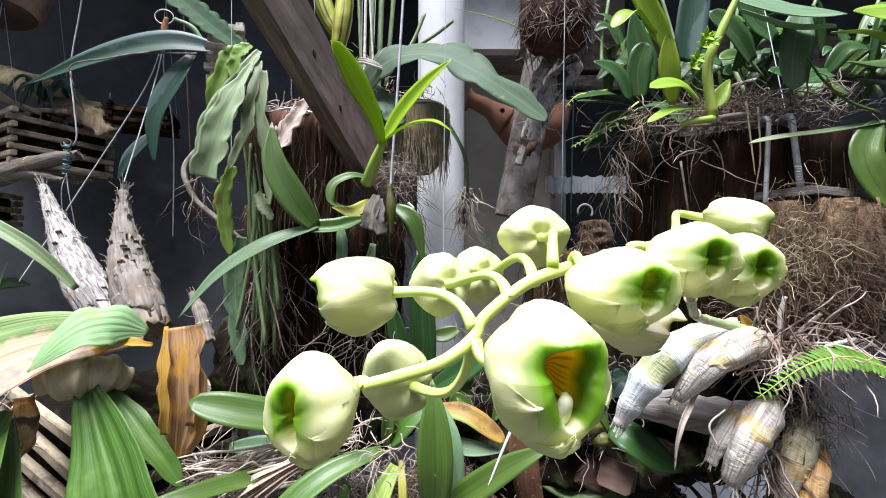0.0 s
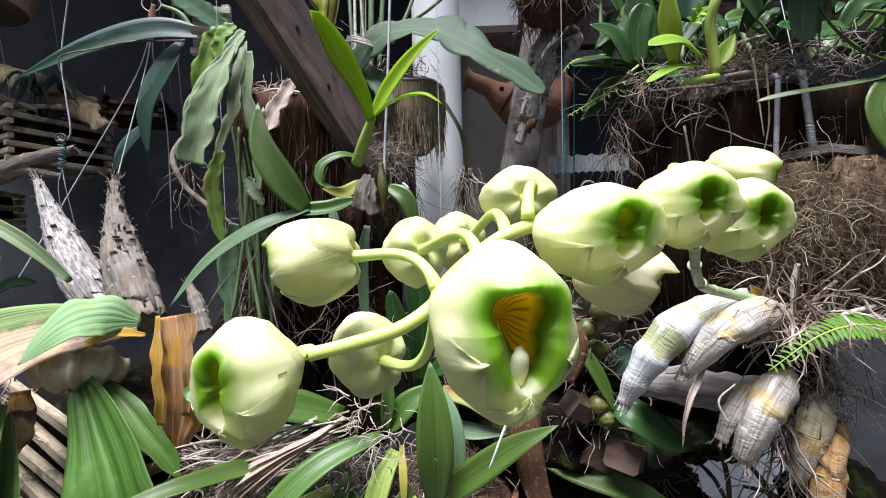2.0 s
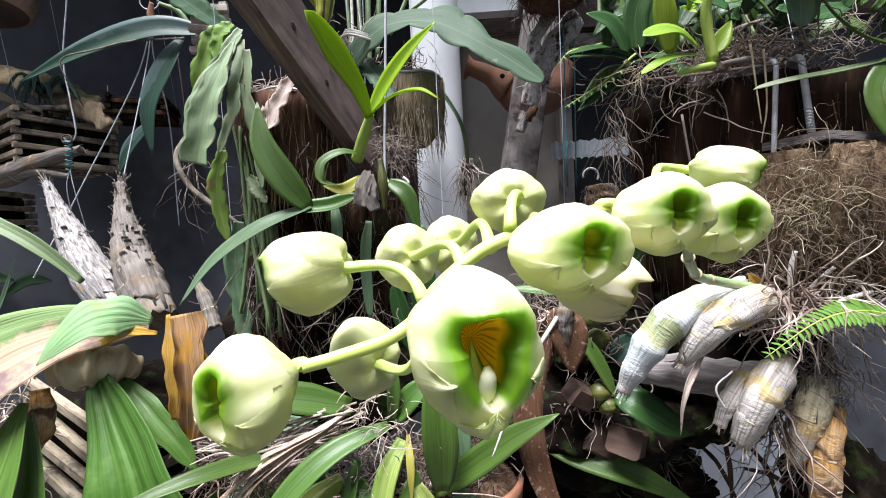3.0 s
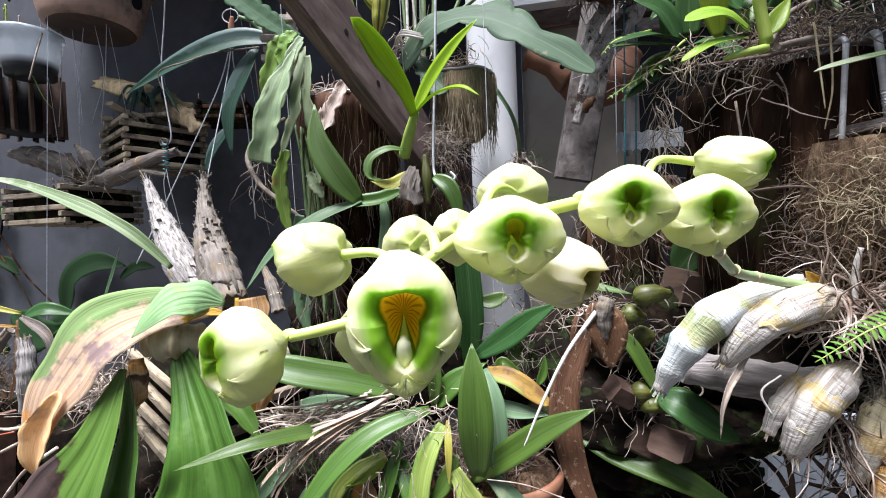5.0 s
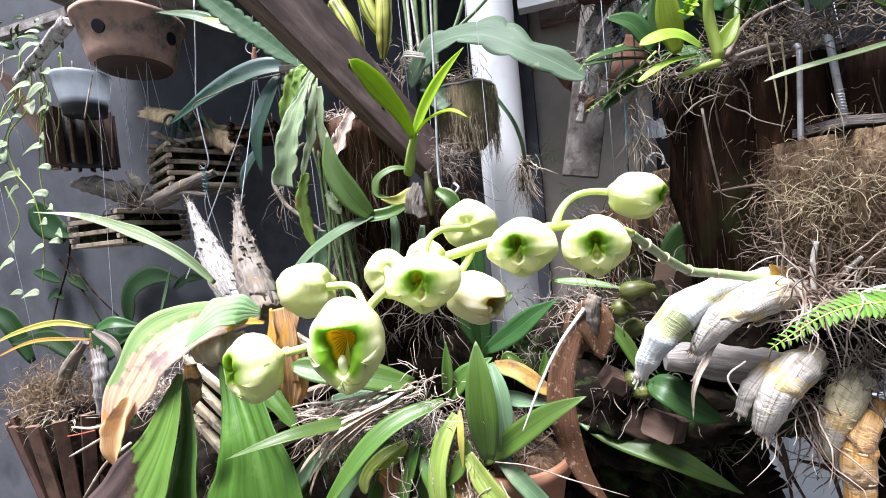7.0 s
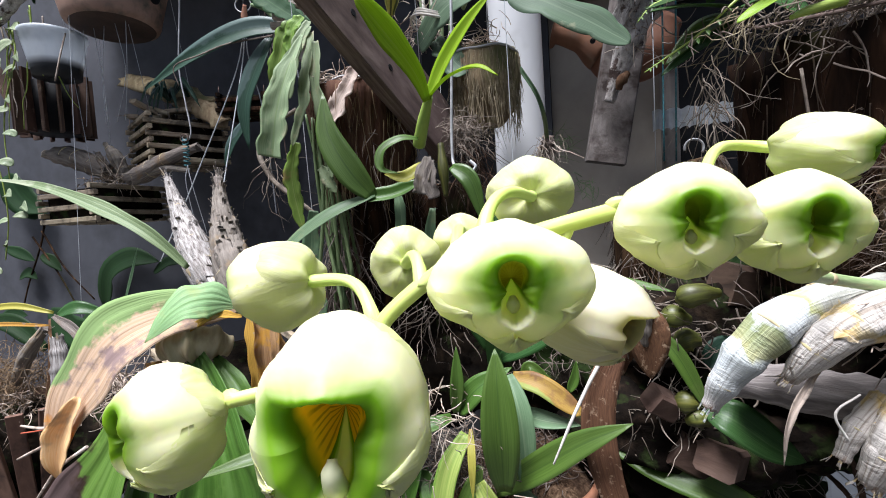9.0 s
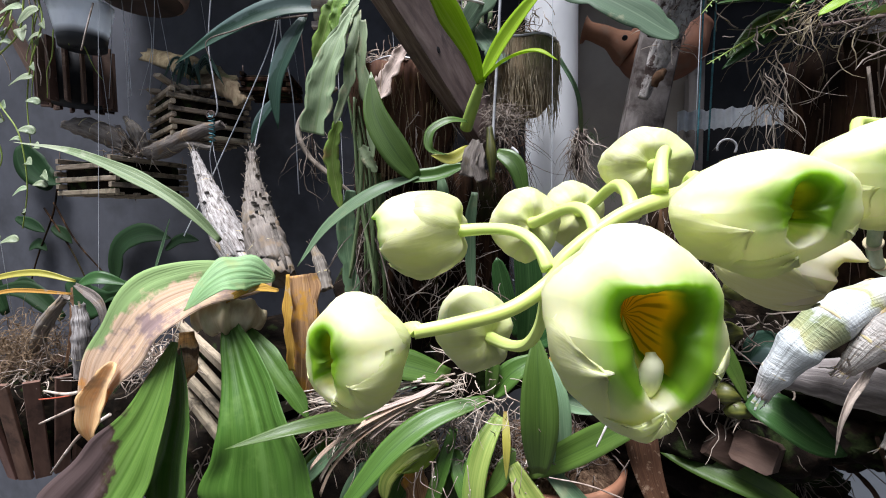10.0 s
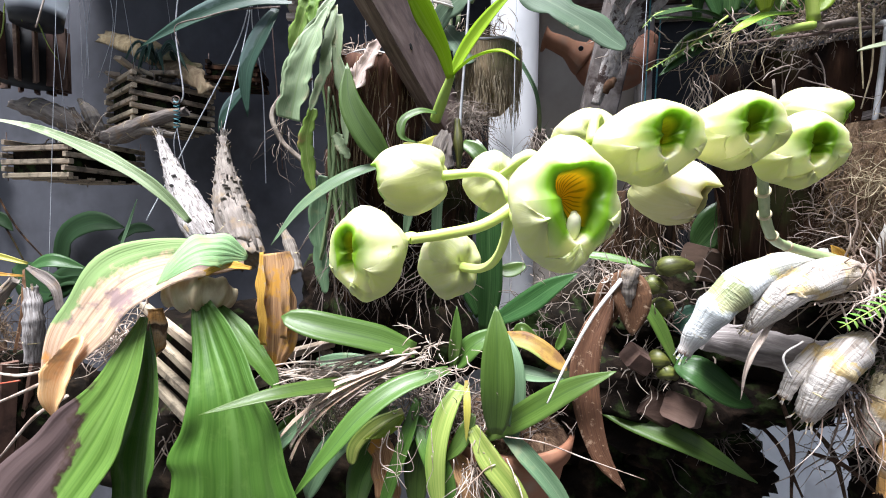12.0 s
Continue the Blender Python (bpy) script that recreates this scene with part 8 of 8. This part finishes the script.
tangle(behind, (0.054, 0.700, 1.280), (0.08, 0.03, 0.06), 70, 0.06, 0.0009, ROOT_BROWN)
tangle(behind, (-0.135, 0.720, 1.334), (0.06, 0.03, 0.08), 50, 0.08, 0.0010, ROOT_BROWN, aim=(0, 0, -0.6))

dry = thing("dried_leaf_stem", (0.145, 0.550, 1.315), "withered brown shoot with hanging leathery leaves", "dead leaf")
leaf(dry, [(0.132, 0.555, 1.341), (0.103, 0.545, 1.278), (0.101, 0.540, 1.216), (0.119, 0.535, 1.149), (0.152, 0.535, 1.103)], 0.036, BROWN_DRY, "long speckled brown leaf", fold=0.25, kind="lance", n=26, wave=0.1, hint=(0.1, -1, 0.2))
leaf(dry, [(0.137, 0.550, 1.370), (0.150, 0.545, 1.337), (0.155, 0.550, 1.291)], 0.045, BROWN_DRY, "curled brown leaf", fold=0.5, kind="oval", hint=(0.1, -1, 0.2))
leaf(dry, [(0.172, 0.570, 1.341), (0.136, 0.560, 1.348), (0.124, 0.560, 1.312), (0.128, 0.560, 1.290)], 0.035, BROWN_DRY, "", fold=0.5, kind="oval")
part("stub", tube([(0.148, 0.550, 1.329), (0.147, 0.545, 1.357), (0.152, 0.545, 1.375)], [0.008, 0.010, 0.009], 16, 12, 0, 0, 0.4, ragged=1.0), PAPER_DULL, dry)
part("stalk", tube([(0.138, 0.540, 1.361), (0.105, 0.515, 1.323), (0.078, 0.500, 1.276), (0.053, 0.490, 1.222)], [0.0026, 0.0021, 0.0018, 0.0010], 24, 8, 0, 0, 0.15), ROOT_PALE, dry, "thin bleached stalk")
tangle(dry, (0.135, 0.555, 1.356), (0.02, 0.01, 0.015), 40, 0.04, 0.0009, ROOT)

litter = thing("litter_bank", (0.264, 0.700, 1.080), "bank of bark litter, moss and root mat, with near-black mounds added for shaded gaps", "litter")
# Several mounds are added only to put black shade behind and below plants.
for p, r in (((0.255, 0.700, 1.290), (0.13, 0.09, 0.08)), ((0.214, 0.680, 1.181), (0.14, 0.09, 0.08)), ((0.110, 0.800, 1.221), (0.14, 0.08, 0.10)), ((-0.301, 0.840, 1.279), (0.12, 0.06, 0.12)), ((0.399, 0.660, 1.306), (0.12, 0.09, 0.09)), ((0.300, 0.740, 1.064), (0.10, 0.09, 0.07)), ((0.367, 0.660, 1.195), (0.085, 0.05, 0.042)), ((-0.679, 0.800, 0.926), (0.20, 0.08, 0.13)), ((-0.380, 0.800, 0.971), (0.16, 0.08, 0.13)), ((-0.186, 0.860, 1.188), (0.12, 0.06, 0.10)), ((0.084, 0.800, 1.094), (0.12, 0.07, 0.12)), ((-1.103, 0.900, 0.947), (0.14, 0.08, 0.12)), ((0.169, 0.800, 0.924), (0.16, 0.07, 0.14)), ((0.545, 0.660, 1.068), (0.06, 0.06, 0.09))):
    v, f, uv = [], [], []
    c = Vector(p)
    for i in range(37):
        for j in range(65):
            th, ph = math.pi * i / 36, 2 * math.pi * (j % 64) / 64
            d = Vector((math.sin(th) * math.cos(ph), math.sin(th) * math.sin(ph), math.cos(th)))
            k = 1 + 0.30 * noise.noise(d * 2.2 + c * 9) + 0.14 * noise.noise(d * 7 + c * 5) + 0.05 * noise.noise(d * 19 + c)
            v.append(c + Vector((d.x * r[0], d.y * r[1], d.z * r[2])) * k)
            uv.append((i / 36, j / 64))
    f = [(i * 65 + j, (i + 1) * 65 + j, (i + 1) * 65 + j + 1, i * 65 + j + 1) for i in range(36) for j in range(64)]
    part("mound", (v, f, uv), SHADE_LITTER, litter)
tangle(litter, (0.208, 0.600, 1.323), (0.08, 0.02, 0.06), 100, 0.05, 0.0010, ROOT_BROWN)
for a, b in (((0.382, 0.600, 1.144), (0.450, 0.580, 1.106)), ((0.398, 0.620, 1.166), (0.429, 0.600, 1.077)), ((0.346, 0.600, 1.214), (0.389, 0.640, 1.046)), ((0.344, 0.660, 1.158), (0.413, 0.660, 1.052))):
    a, b = Vector(a), Vector(b)
    part("root", tube([a, a.lerp(b, 0.4) + Vector((0.008, 0, 0.006)), b], [0.002, 0.0032, 0.0016], 20, 8, 0, 0, 0.4), DARK_FIBRE, litter, "dark woody root")
tangle(litter, (0.424, 0.600, 1.146), (0.05, 0.02, 0.03), 36, 0.06, 0.0009, ROOT_BROWN)
tangle(litter, (0.271, 0.660, 1.135), (0.07, 0.02, 0.03), 90, 0.05, 0.0008, ROOT_BROWN)
tangle(litter, (0.135, 0.680, 1.348), (0.08, 0.03, 0.03), 90, 0.05, 0.0008, ROOT_BROWN)
tangle(litter, (0.205, 0.600, 1.232), (0.06, 0.02, 0.03), 110, 0.05, 0.0010, ROOT_BROWN)
small = thing("orchid_plant", (0.211, 0.600, 1.263), "small orchid with green bulbs among the litter", "orchid", "orchids")
for pts, r in (([(0.188, 0.570, 1.370), (0.200, 0.560, 1.378), (0.226, 0.570, 1.378)], (.006, .013, .011, .005)), ([(0.177, 0.590, 1.345), (0.184, 0.580, 1.351), (0.201, 0.590, 1.345)], (.006, .013, .006)), ([(0.185, 0.580, 1.252), (0.192, 0.570, 1.259), (0.205, 0.570, 1.257)], (.005, .013, .006)), ([(0.193, 0.570, 1.238), (0.201, 0.565, 1.244), (0.213, 0.570, 1.239)], (.005, .010, .006)), ([(0.188, 0.600, 1.307), (0.201, 0.600, 1.319), (0.215, 0.600, 1.320)], (.006, .014, .007))):
    part("bulb", tube(pts, list(r), 18, 14), BULB_LIME, small)
leaf(small, [(0.209, 0.560, 1.257), (0.229, 0.545, 1.253), (0.260, 0.535, 1.232), (0.284, 0.530, 1.222)], 0.040, DARK_GREEN, fold=0.25, kind="oval", hint=(0, -0.8, 0.6))
leaf(small, [(0.161, 0.580, 1.339), (0.183, 0.570, 1.313), (0.200, 0.565, 1.279), (0.211, 0.565, 1.252)], 0.018, GREEN, fold=0.4, kind="lance")
leaf(small, [(0.223, 0.600, 1.286), (0.236, 0.600, 1.309), (0.260, 0.610, 1.316)], 0.03, BLUE_GREEN, kind="oval")
leaf(small, [(0.260, 0.660, 1.395), (0.294, 0.660, 1.435), (0.336, 0.660, 1.459)], 0.055, DARK_GREEN, fold=0.2, kind="oval", hint=(0, -1, 0.4))
leaf(small, [(0.070, 0.600, 1.254), (0.077, 0.600, 1.270), (0.080, 0.600, 1.293)], 0.012, GREEN, fold=0.4)
leaf(small, [(0.014, 0.620, 1.253), (0.023, 0.620, 1.278), (0.060, 0.620, 1.246)], 0.014, GREEN, fold=0.4)
for p, s, a in (((0.169, 0.575, 1.256), (0.030, 0.028, 0.026), (20, 30, 25)), ((0.228, 0.580, 1.193), (0.05, 0.04, 0.034), (10, 20, 60)), ((0.203, 0.600, 1.187), (0.05, 0.03, 0.04), (0, 30, 10)), ((0.276, 0.660, 1.372), (0.06, 0.04, 0.05), (10, 10, 30))):
    solid("wood_block", block(s, Matrix.Translation(Vector(p)) @ pose(0, 0, 0, *a), 0.12), CHARCOAL, "rough dark wood block among the bark litter", "block", "litter blocks", smooth=False)

# ---- far things beside the pipe ----
stick = thing("hanging_plank", (0.154, 1.050, 1.574), "grey weathered plank with a peeling branch tied to it", "plank")
ga, gb = Vector((0.160, 1.055, 1.574)), Vector((0.262, 1.085, 2.100))
gx = (gb - ga).normalized()
gy = Vector((0.12, -1, 0)).cross(gx).normalized()
gm = Matrix((gx, gy, gx.cross(gy))).transposed().to_4x4()
gm.translation = (ga + gb) / 2
part("plank", block(((gb - ga).length, 0.080, 0.030), gm, 0.10), OLD_LOG, stick, smooth=False)
part("bark_branch", tube([(0.168, 1.015, 1.690), (0.196, 1.005, 1.765), (0.232, 1.000, 1.840), (0.296, 1.010, 1.925)], [0.010, 0.016, 0.019, 0.022, 0.024], 40, 16, 0, 0, 0.55), PALE_BARK, stick, "branch with peeling white bark")
part("bark_knot", tube([(0.184, 0.985, 1.704), (0.190, 0.980, 1.721), (0.202, 0.985, 1.733)], [0.006, 0.010, 0.006], 10, 10, 0, 0, 0.4), RED_BARK, stick, "dark knot")
for pts, w in (([(0.176, 0.992, 1.800), (0.196, 0.985, 1.850), (0.222, 0.985, 1.905)], 0.030), ([(0.214, 0.995, 1.780), (0.238, 0.985, 1.830), (0.262, 0.990, 1.870)], 0.024), ([(0.226, 1.000, 1.900), (0.246, 0.995, 1.950), (0.262, 1.000, 2.010)], 0.034)):
    leaf(stick, pts, w, PALE_BARK, "", "bark_flake", kind="torn", wave=0.6, fold=0.4, n=20, across=8)
tangle(stick, (0.213, 1.000, 1.832), (0.03, 0.02, 0.06), 60, 0.06, 0.0012, ROOT)
ball = thing("root_ball", (0.208, 0.980, 1.931), "hanging root-covered clump in a dark pot", "planter")
RB = Vector((0.233, 0.920, 1.977))
part("clump", lathe([(0.001, -0.062), (0.05, -0.06), (0.066, -0.04), (0.072, 0.0), (0.06, 0.07), (0.001, 0.09)], RB, 40, 0.25, 4), RED_BARK, ball)
fuzz(ball, RB, (0.068, 0.07), -0.055, 0.06, 520, 0.05, 0.0008, ROOT_BROWN, label="matted dry roots", down=0.4, stray=0.10)
tangle(ball, RB + Vector((0, -0.02, 0.0)), (0.06, 0.06, 0.045), 50, 0.05, 0.0010, ROOT)

clay = thing("clay_figure_pot", (0.163, 1.320, 1.844), "terracotta planter with a flared spout", "pot")
# Body and spout take the terracotta copy that is darkened for shade.
part("body", tube([(0.342, 1.320, 1.949), (0.295, 1.320, 1.877), (0.226, 1.320, 1.869), (0.166, 1.320, 1.908)], [0.04, 0.065, 0.065, 0.045], 28, 24), TERRACOTTA_SHADED, clay)
part("spout", tube([(0.180, 1.310, 1.887), (0.126, 1.300, 1.922), (0.080, 1.290, 1.940), (0.064, 1.290, 1.945)], [0.046, 0.026, 0.022, 0.034], 24, 20), TERRACOTTA_SHADED, clay, "flared clay spout")
# Black disc in place of the hole's shaded inside.
part("eye_hole", tube([(0.158, 1.232, 1.892), (0.158, 1.228, 1.891), (0.157, 1.224, 1.889)], [0.006, 0.007, 0.006], 6, 14), BLACK, clay, "black disc for a round hole")

lace = thing("lace_valance", (0.463, 1.400, 1.686), "white lace valance hung across the dim window", "valance")
v, f, uv = [], [], []
L0, L1 = Vector((0.320, 1.420, 1.723)), Vector((0.581, 1.420, 1.725))
for side in (0, 1):
    for i in range(81):
        p = L0.lerp(L1, i / 80)
        for k in range(2):
            v.append(p + Vector((0, 0.006 * math.sin(i * 0.9) + side * 0.002, (0.022 if k else -0.035) + (0.006 * abs(math.sin(i * 0.45)) if not k else 0.003 * math.sin(i * 0.5)))))
            uv.append((i / 80, k))
for s in (0, 162):
    f += [(s + i * 2, s + i * 2 + 2, s + i * 2 + 3, s + i * 2 + 1) for i in range(80)]
part("lace", (v, f, uv), CLOTH, lace)
frond("fern_frond", [(0.168, 0.920, 1.952), (0.120, 0.910, 1.968), (0.070, 0.905, 1.980), (0.018, 0.900, 1.988)], 0.020, 9, GREEN, "small green fern frond growing from the root ball")
sprig = thing("wall_sprig", (0.075, 1.50, 1.640), "sparse wiry green sprigs growing on the beige wall", "plant")
for at, size, count in (((0.075, 1.475, 1.690), (0.045, 0.012, 0.045), 34), ((0.130, 1.475, 1.560), (0.040, 0.012, 0.035), 22)):
    tangle(sprig, at, size, count, 0.07, 0.0012, GREY_STEM, "sprig_mass", aim=(0.1, -0.1, -0.2), bend=0.3)
moss_stub = thing("mossy_stub", (0.024, 0.950, 1.549), "frayed dead root stub hanging beside the pipe", "roots")
part("stub", tube([(0.040, 0.930, 1.546), (0.047, 0.930, 1.593), (0.051, 0.930, 1.622)], [0.010, 0.014, 0.009], 20, 14, 0, 0, 0.7), ROOT_BROWN, moss_stub)
tangle(moss_stub, (0.042, 0.925, 1.590), (0.020, 0.015, 0.034), 150, 0.07, 0.0009, ROOT, aim=(0, 0, -1.4), bend=0.35)
leaf(moss_stub, [(0.008, 0.860, 1.733), (0.035, 0.870, 1.686), (0.046, 0.900, 1.647), (0.048, 0.920, 1.615)], 0.008, GREY_GREEN, "", "thin_stem", kind="even", fold=0.5)
for p, w, h, a, lab in (((-0.138, 1.000, 1.208), 0.30, 0.22, (0, 1.5, 10), "pale board standing behind the plants"), ((0.687, 1.100, 0.841), 0.16, 0.34, (0, 1, -12), "bluish white board leaning below the planters"), ((0.564, 1.020, 0.886), 0.10, 0.40, (0, 2, 10), "bluish white board leaning below the planters"), ((0.609, 1.060, 0.902), 0.30, 0.30, (0, 0, 5), "bluish white board leaning below the planters")):
    top = p[2] + h / 2
    solid("white_board", block((w, 0.012, top + 0.004), Matrix.Translation(Vector((p[0], p[1], top / 2))) @ pose(0, 0, 0, *a)), BOARD, lab, "board", "leaning boards", smooth=False)
for k, (a, b) in enumerate((((0.253, 0.950, 1.557), (0.274, 0.950, 1.727)), ((0.284, 1.000, 1.560), (0.301, 1.000, 1.750)), ((-0.624, 1.100, 1.564), (-0.655, 1.100, 1.982)))):
    a, b = Vector(a), Vector((b[0], min((0.74, 1.02, 1.30), key=lambda q: abs(q - b[1])), 2.465))
    solid("cord", tube([a, a.lerp(b, 0.5) + Vector((0.004, 0, 0)), b], [0.0016], 12, 6), TEAL if k < 2 else RUST, "thin dark cord hanging among the plants", "cord", "hanging cords")
hk = Vector((0.310, 0.980, 1.580))
solid("wire_hook", tube([hk + Vector((math.cos(a) * 0.016, 0, math.sin(a) * 0.016)) for a in np.linspace(3.4, -0.6, 14)], [0.0022], 30, 8), WIRE, "open steel hook on a planter", "hook", "wire hooks")
stump = thing("hanging_stump", hk + Vector((0.02, 0, -0.16)), "small hanging husk stump matted with old roots", "planter")
part("husk", tube([hk + Vector((0.02, 0, -0.02)), hk + Vector((0.022, 0, -0.07)), hk + Vector((0.02, 0, -0.16))], [0.026, 0.036, 0.032], 24, 28, 0, 0, 0.35), COIR, stump)
fuzz(stump, hk + Vector((0.02, 0, 0)), (0.033, 0.030), -0.16, -0.02, 420, 0.03, 0.0006, ROOT_BROWN, label="matted old roots", stray=0.25)
# Added logs: a dark backing for the shaded gaps between the orchids.
LOGS = []
for p, r, h in (((-0.291, 0.860, 1.418), 0.085, 0.30), ((-0.158, 0.920, 1.410), 0.07, 0.26), ((0.211, 0.800, 1.380), 0.06, 0.20)):
    dark = thing("backing_log", p, "dark mossy bark log added to fill shaded gaps behind the orchids", "planter", "bark logs")
    LOGS.append((dark, p, r, h))
    part("bark", lathe([(0.001, -h / 2), (r * 0.85, -h / 2), (r, -h / 4), (r * 1.05, h / 4), (r * 0.95, h / 2), (0.001, h / 2 + 0.01)], p, 40, 0.22, 6.0), BARK, dark)
    tangle(dark, Vector(p) - Vector((0, r, 0)), (r * 0.9, 0.02, h * 0.4), 40, 0.08, 0.0008, ROOT_BROWN, aim=(0, 0, -0.5))
    fuzz(dark, p, (r, r * 1.05), -h / 2, h / 2, 260, 0.06, 0.0006, DARK_FIBRE)
    fuzz(dark, p, (r, r * 1.04), -h / 2, h / 2, 340, 0.03, 0.0008, ROOT_BROWN, stray=0.3)
    tangle(dark, Vector(p) + Vector((0, 0, h / 2)), (r * 0.9, r * 0.9, 0.012), 120, 0.04, 0.0009, ROOT_BROWN)

# ---- what carries the hanging things: purlins under the roof and their wires ----
for y in (0.74, 1.02, 1.30):
    slab("purlin", (-3.25, y - 0.02, 2.46), (3.25, y + 0.02, 2.498), GREY_WOOD, "grey wooden purlin that carries the hanging pots", "beam")


def hang(ob, *places):
    """Thin wires from places of a hanging thing straight up to the purlins."""
    for p in places:
        p = Vector(p)
        y = min((0.74, 1.02, 1.30), key=lambda q: abs(q - p.y))
        part("hanger_wire", tube([p, p.lerp(Vector((p.x, y, 2.47)), 0.5), (p.x, y, 2.47)], [0.0006], 6, 5), STRING, ob)


hang(b1, m1 @ Vector((-0.10, -0.10, 0.14)), m1 @ Vector((0.10, 0.10, 0.14)))
hang(b2, m2 @ Vector((-0.10, 0.10, 0.10)), m2 @ Vector((0.10, -0.10, 0.10)))
hang(b3, m3 @ Vector((0.10, 0.10, 0.15)))
hang(b4, m4 @ Vector((0.07, 0.07, 0.07)))
hang(bowl, BW + Vector((0.146, 0, 0.12)), BW + Vector((-0.07, 0.128, 0.12)))
hang(cup, CU + Vector((0.0, 0.078, 0.11)))
hang(slats, SP + Vector((0, 0.066, 0.14)))
hang(low, LP + Vector((0.02, 0.118, 0.17)), LP + Vector((-0.118, 0.02, 0.17)))
hang(clay, (0.293, 1.300, 1.901))
hang(log, (LOGC[0], LOGC[1] + 0.10, LT[2] - 0.01))
hang(fern_block, (BK[0], BK[1], BK[2] + 0.06))
hang(husk, Vector(H0) + Vector((0, 0.05, 0.05)))
hang(bark_pot, Vector(P0) + Vector((0, 0.075, 0.06)))
hang(hangwire, (-0.826, 1.000, 2.185))
hang(hook, (-0.067, 0.710, 1.917))
hang(hanger, RC)
hang(ball, RB + Vector((0, 0, 0.07)))
hang(stick, (0.254, 1.080, 2.068))
for ob, p, r, h in LOGS:
    hang(ob, Vector(p) + Vector((0, 0, h / 2)))
hang(pot, PC + Vector((0.0, 0.100, -0.01)))
hang(beam, BM + BD * 0.14 + BN * 0.05)

# ---- bleached roots over the strap-leaved orchid's litter ----
tangle(strap, (-0.085, 0.570, 1.228), (0.035, 0.02, 0.024), 36, 0.05, 0.0008, ROOT, "pale_root_mass", aim=(-0.2, -0.1, 0.1), bend=0.6)
tangle(strap, (-0.277, 0.590, 1.165), (0.040, 0.02, 0.030), 60, 0.06, 0.0010, ROOT, "pale_root_mass", bend=0.6)
tangle(left, (-0.676, 0.600, 1.223), (0.050, 0.02, 0.035), 90, 0.06, 0.0010, ROOT, "pale_root_mass", bend=0.6)
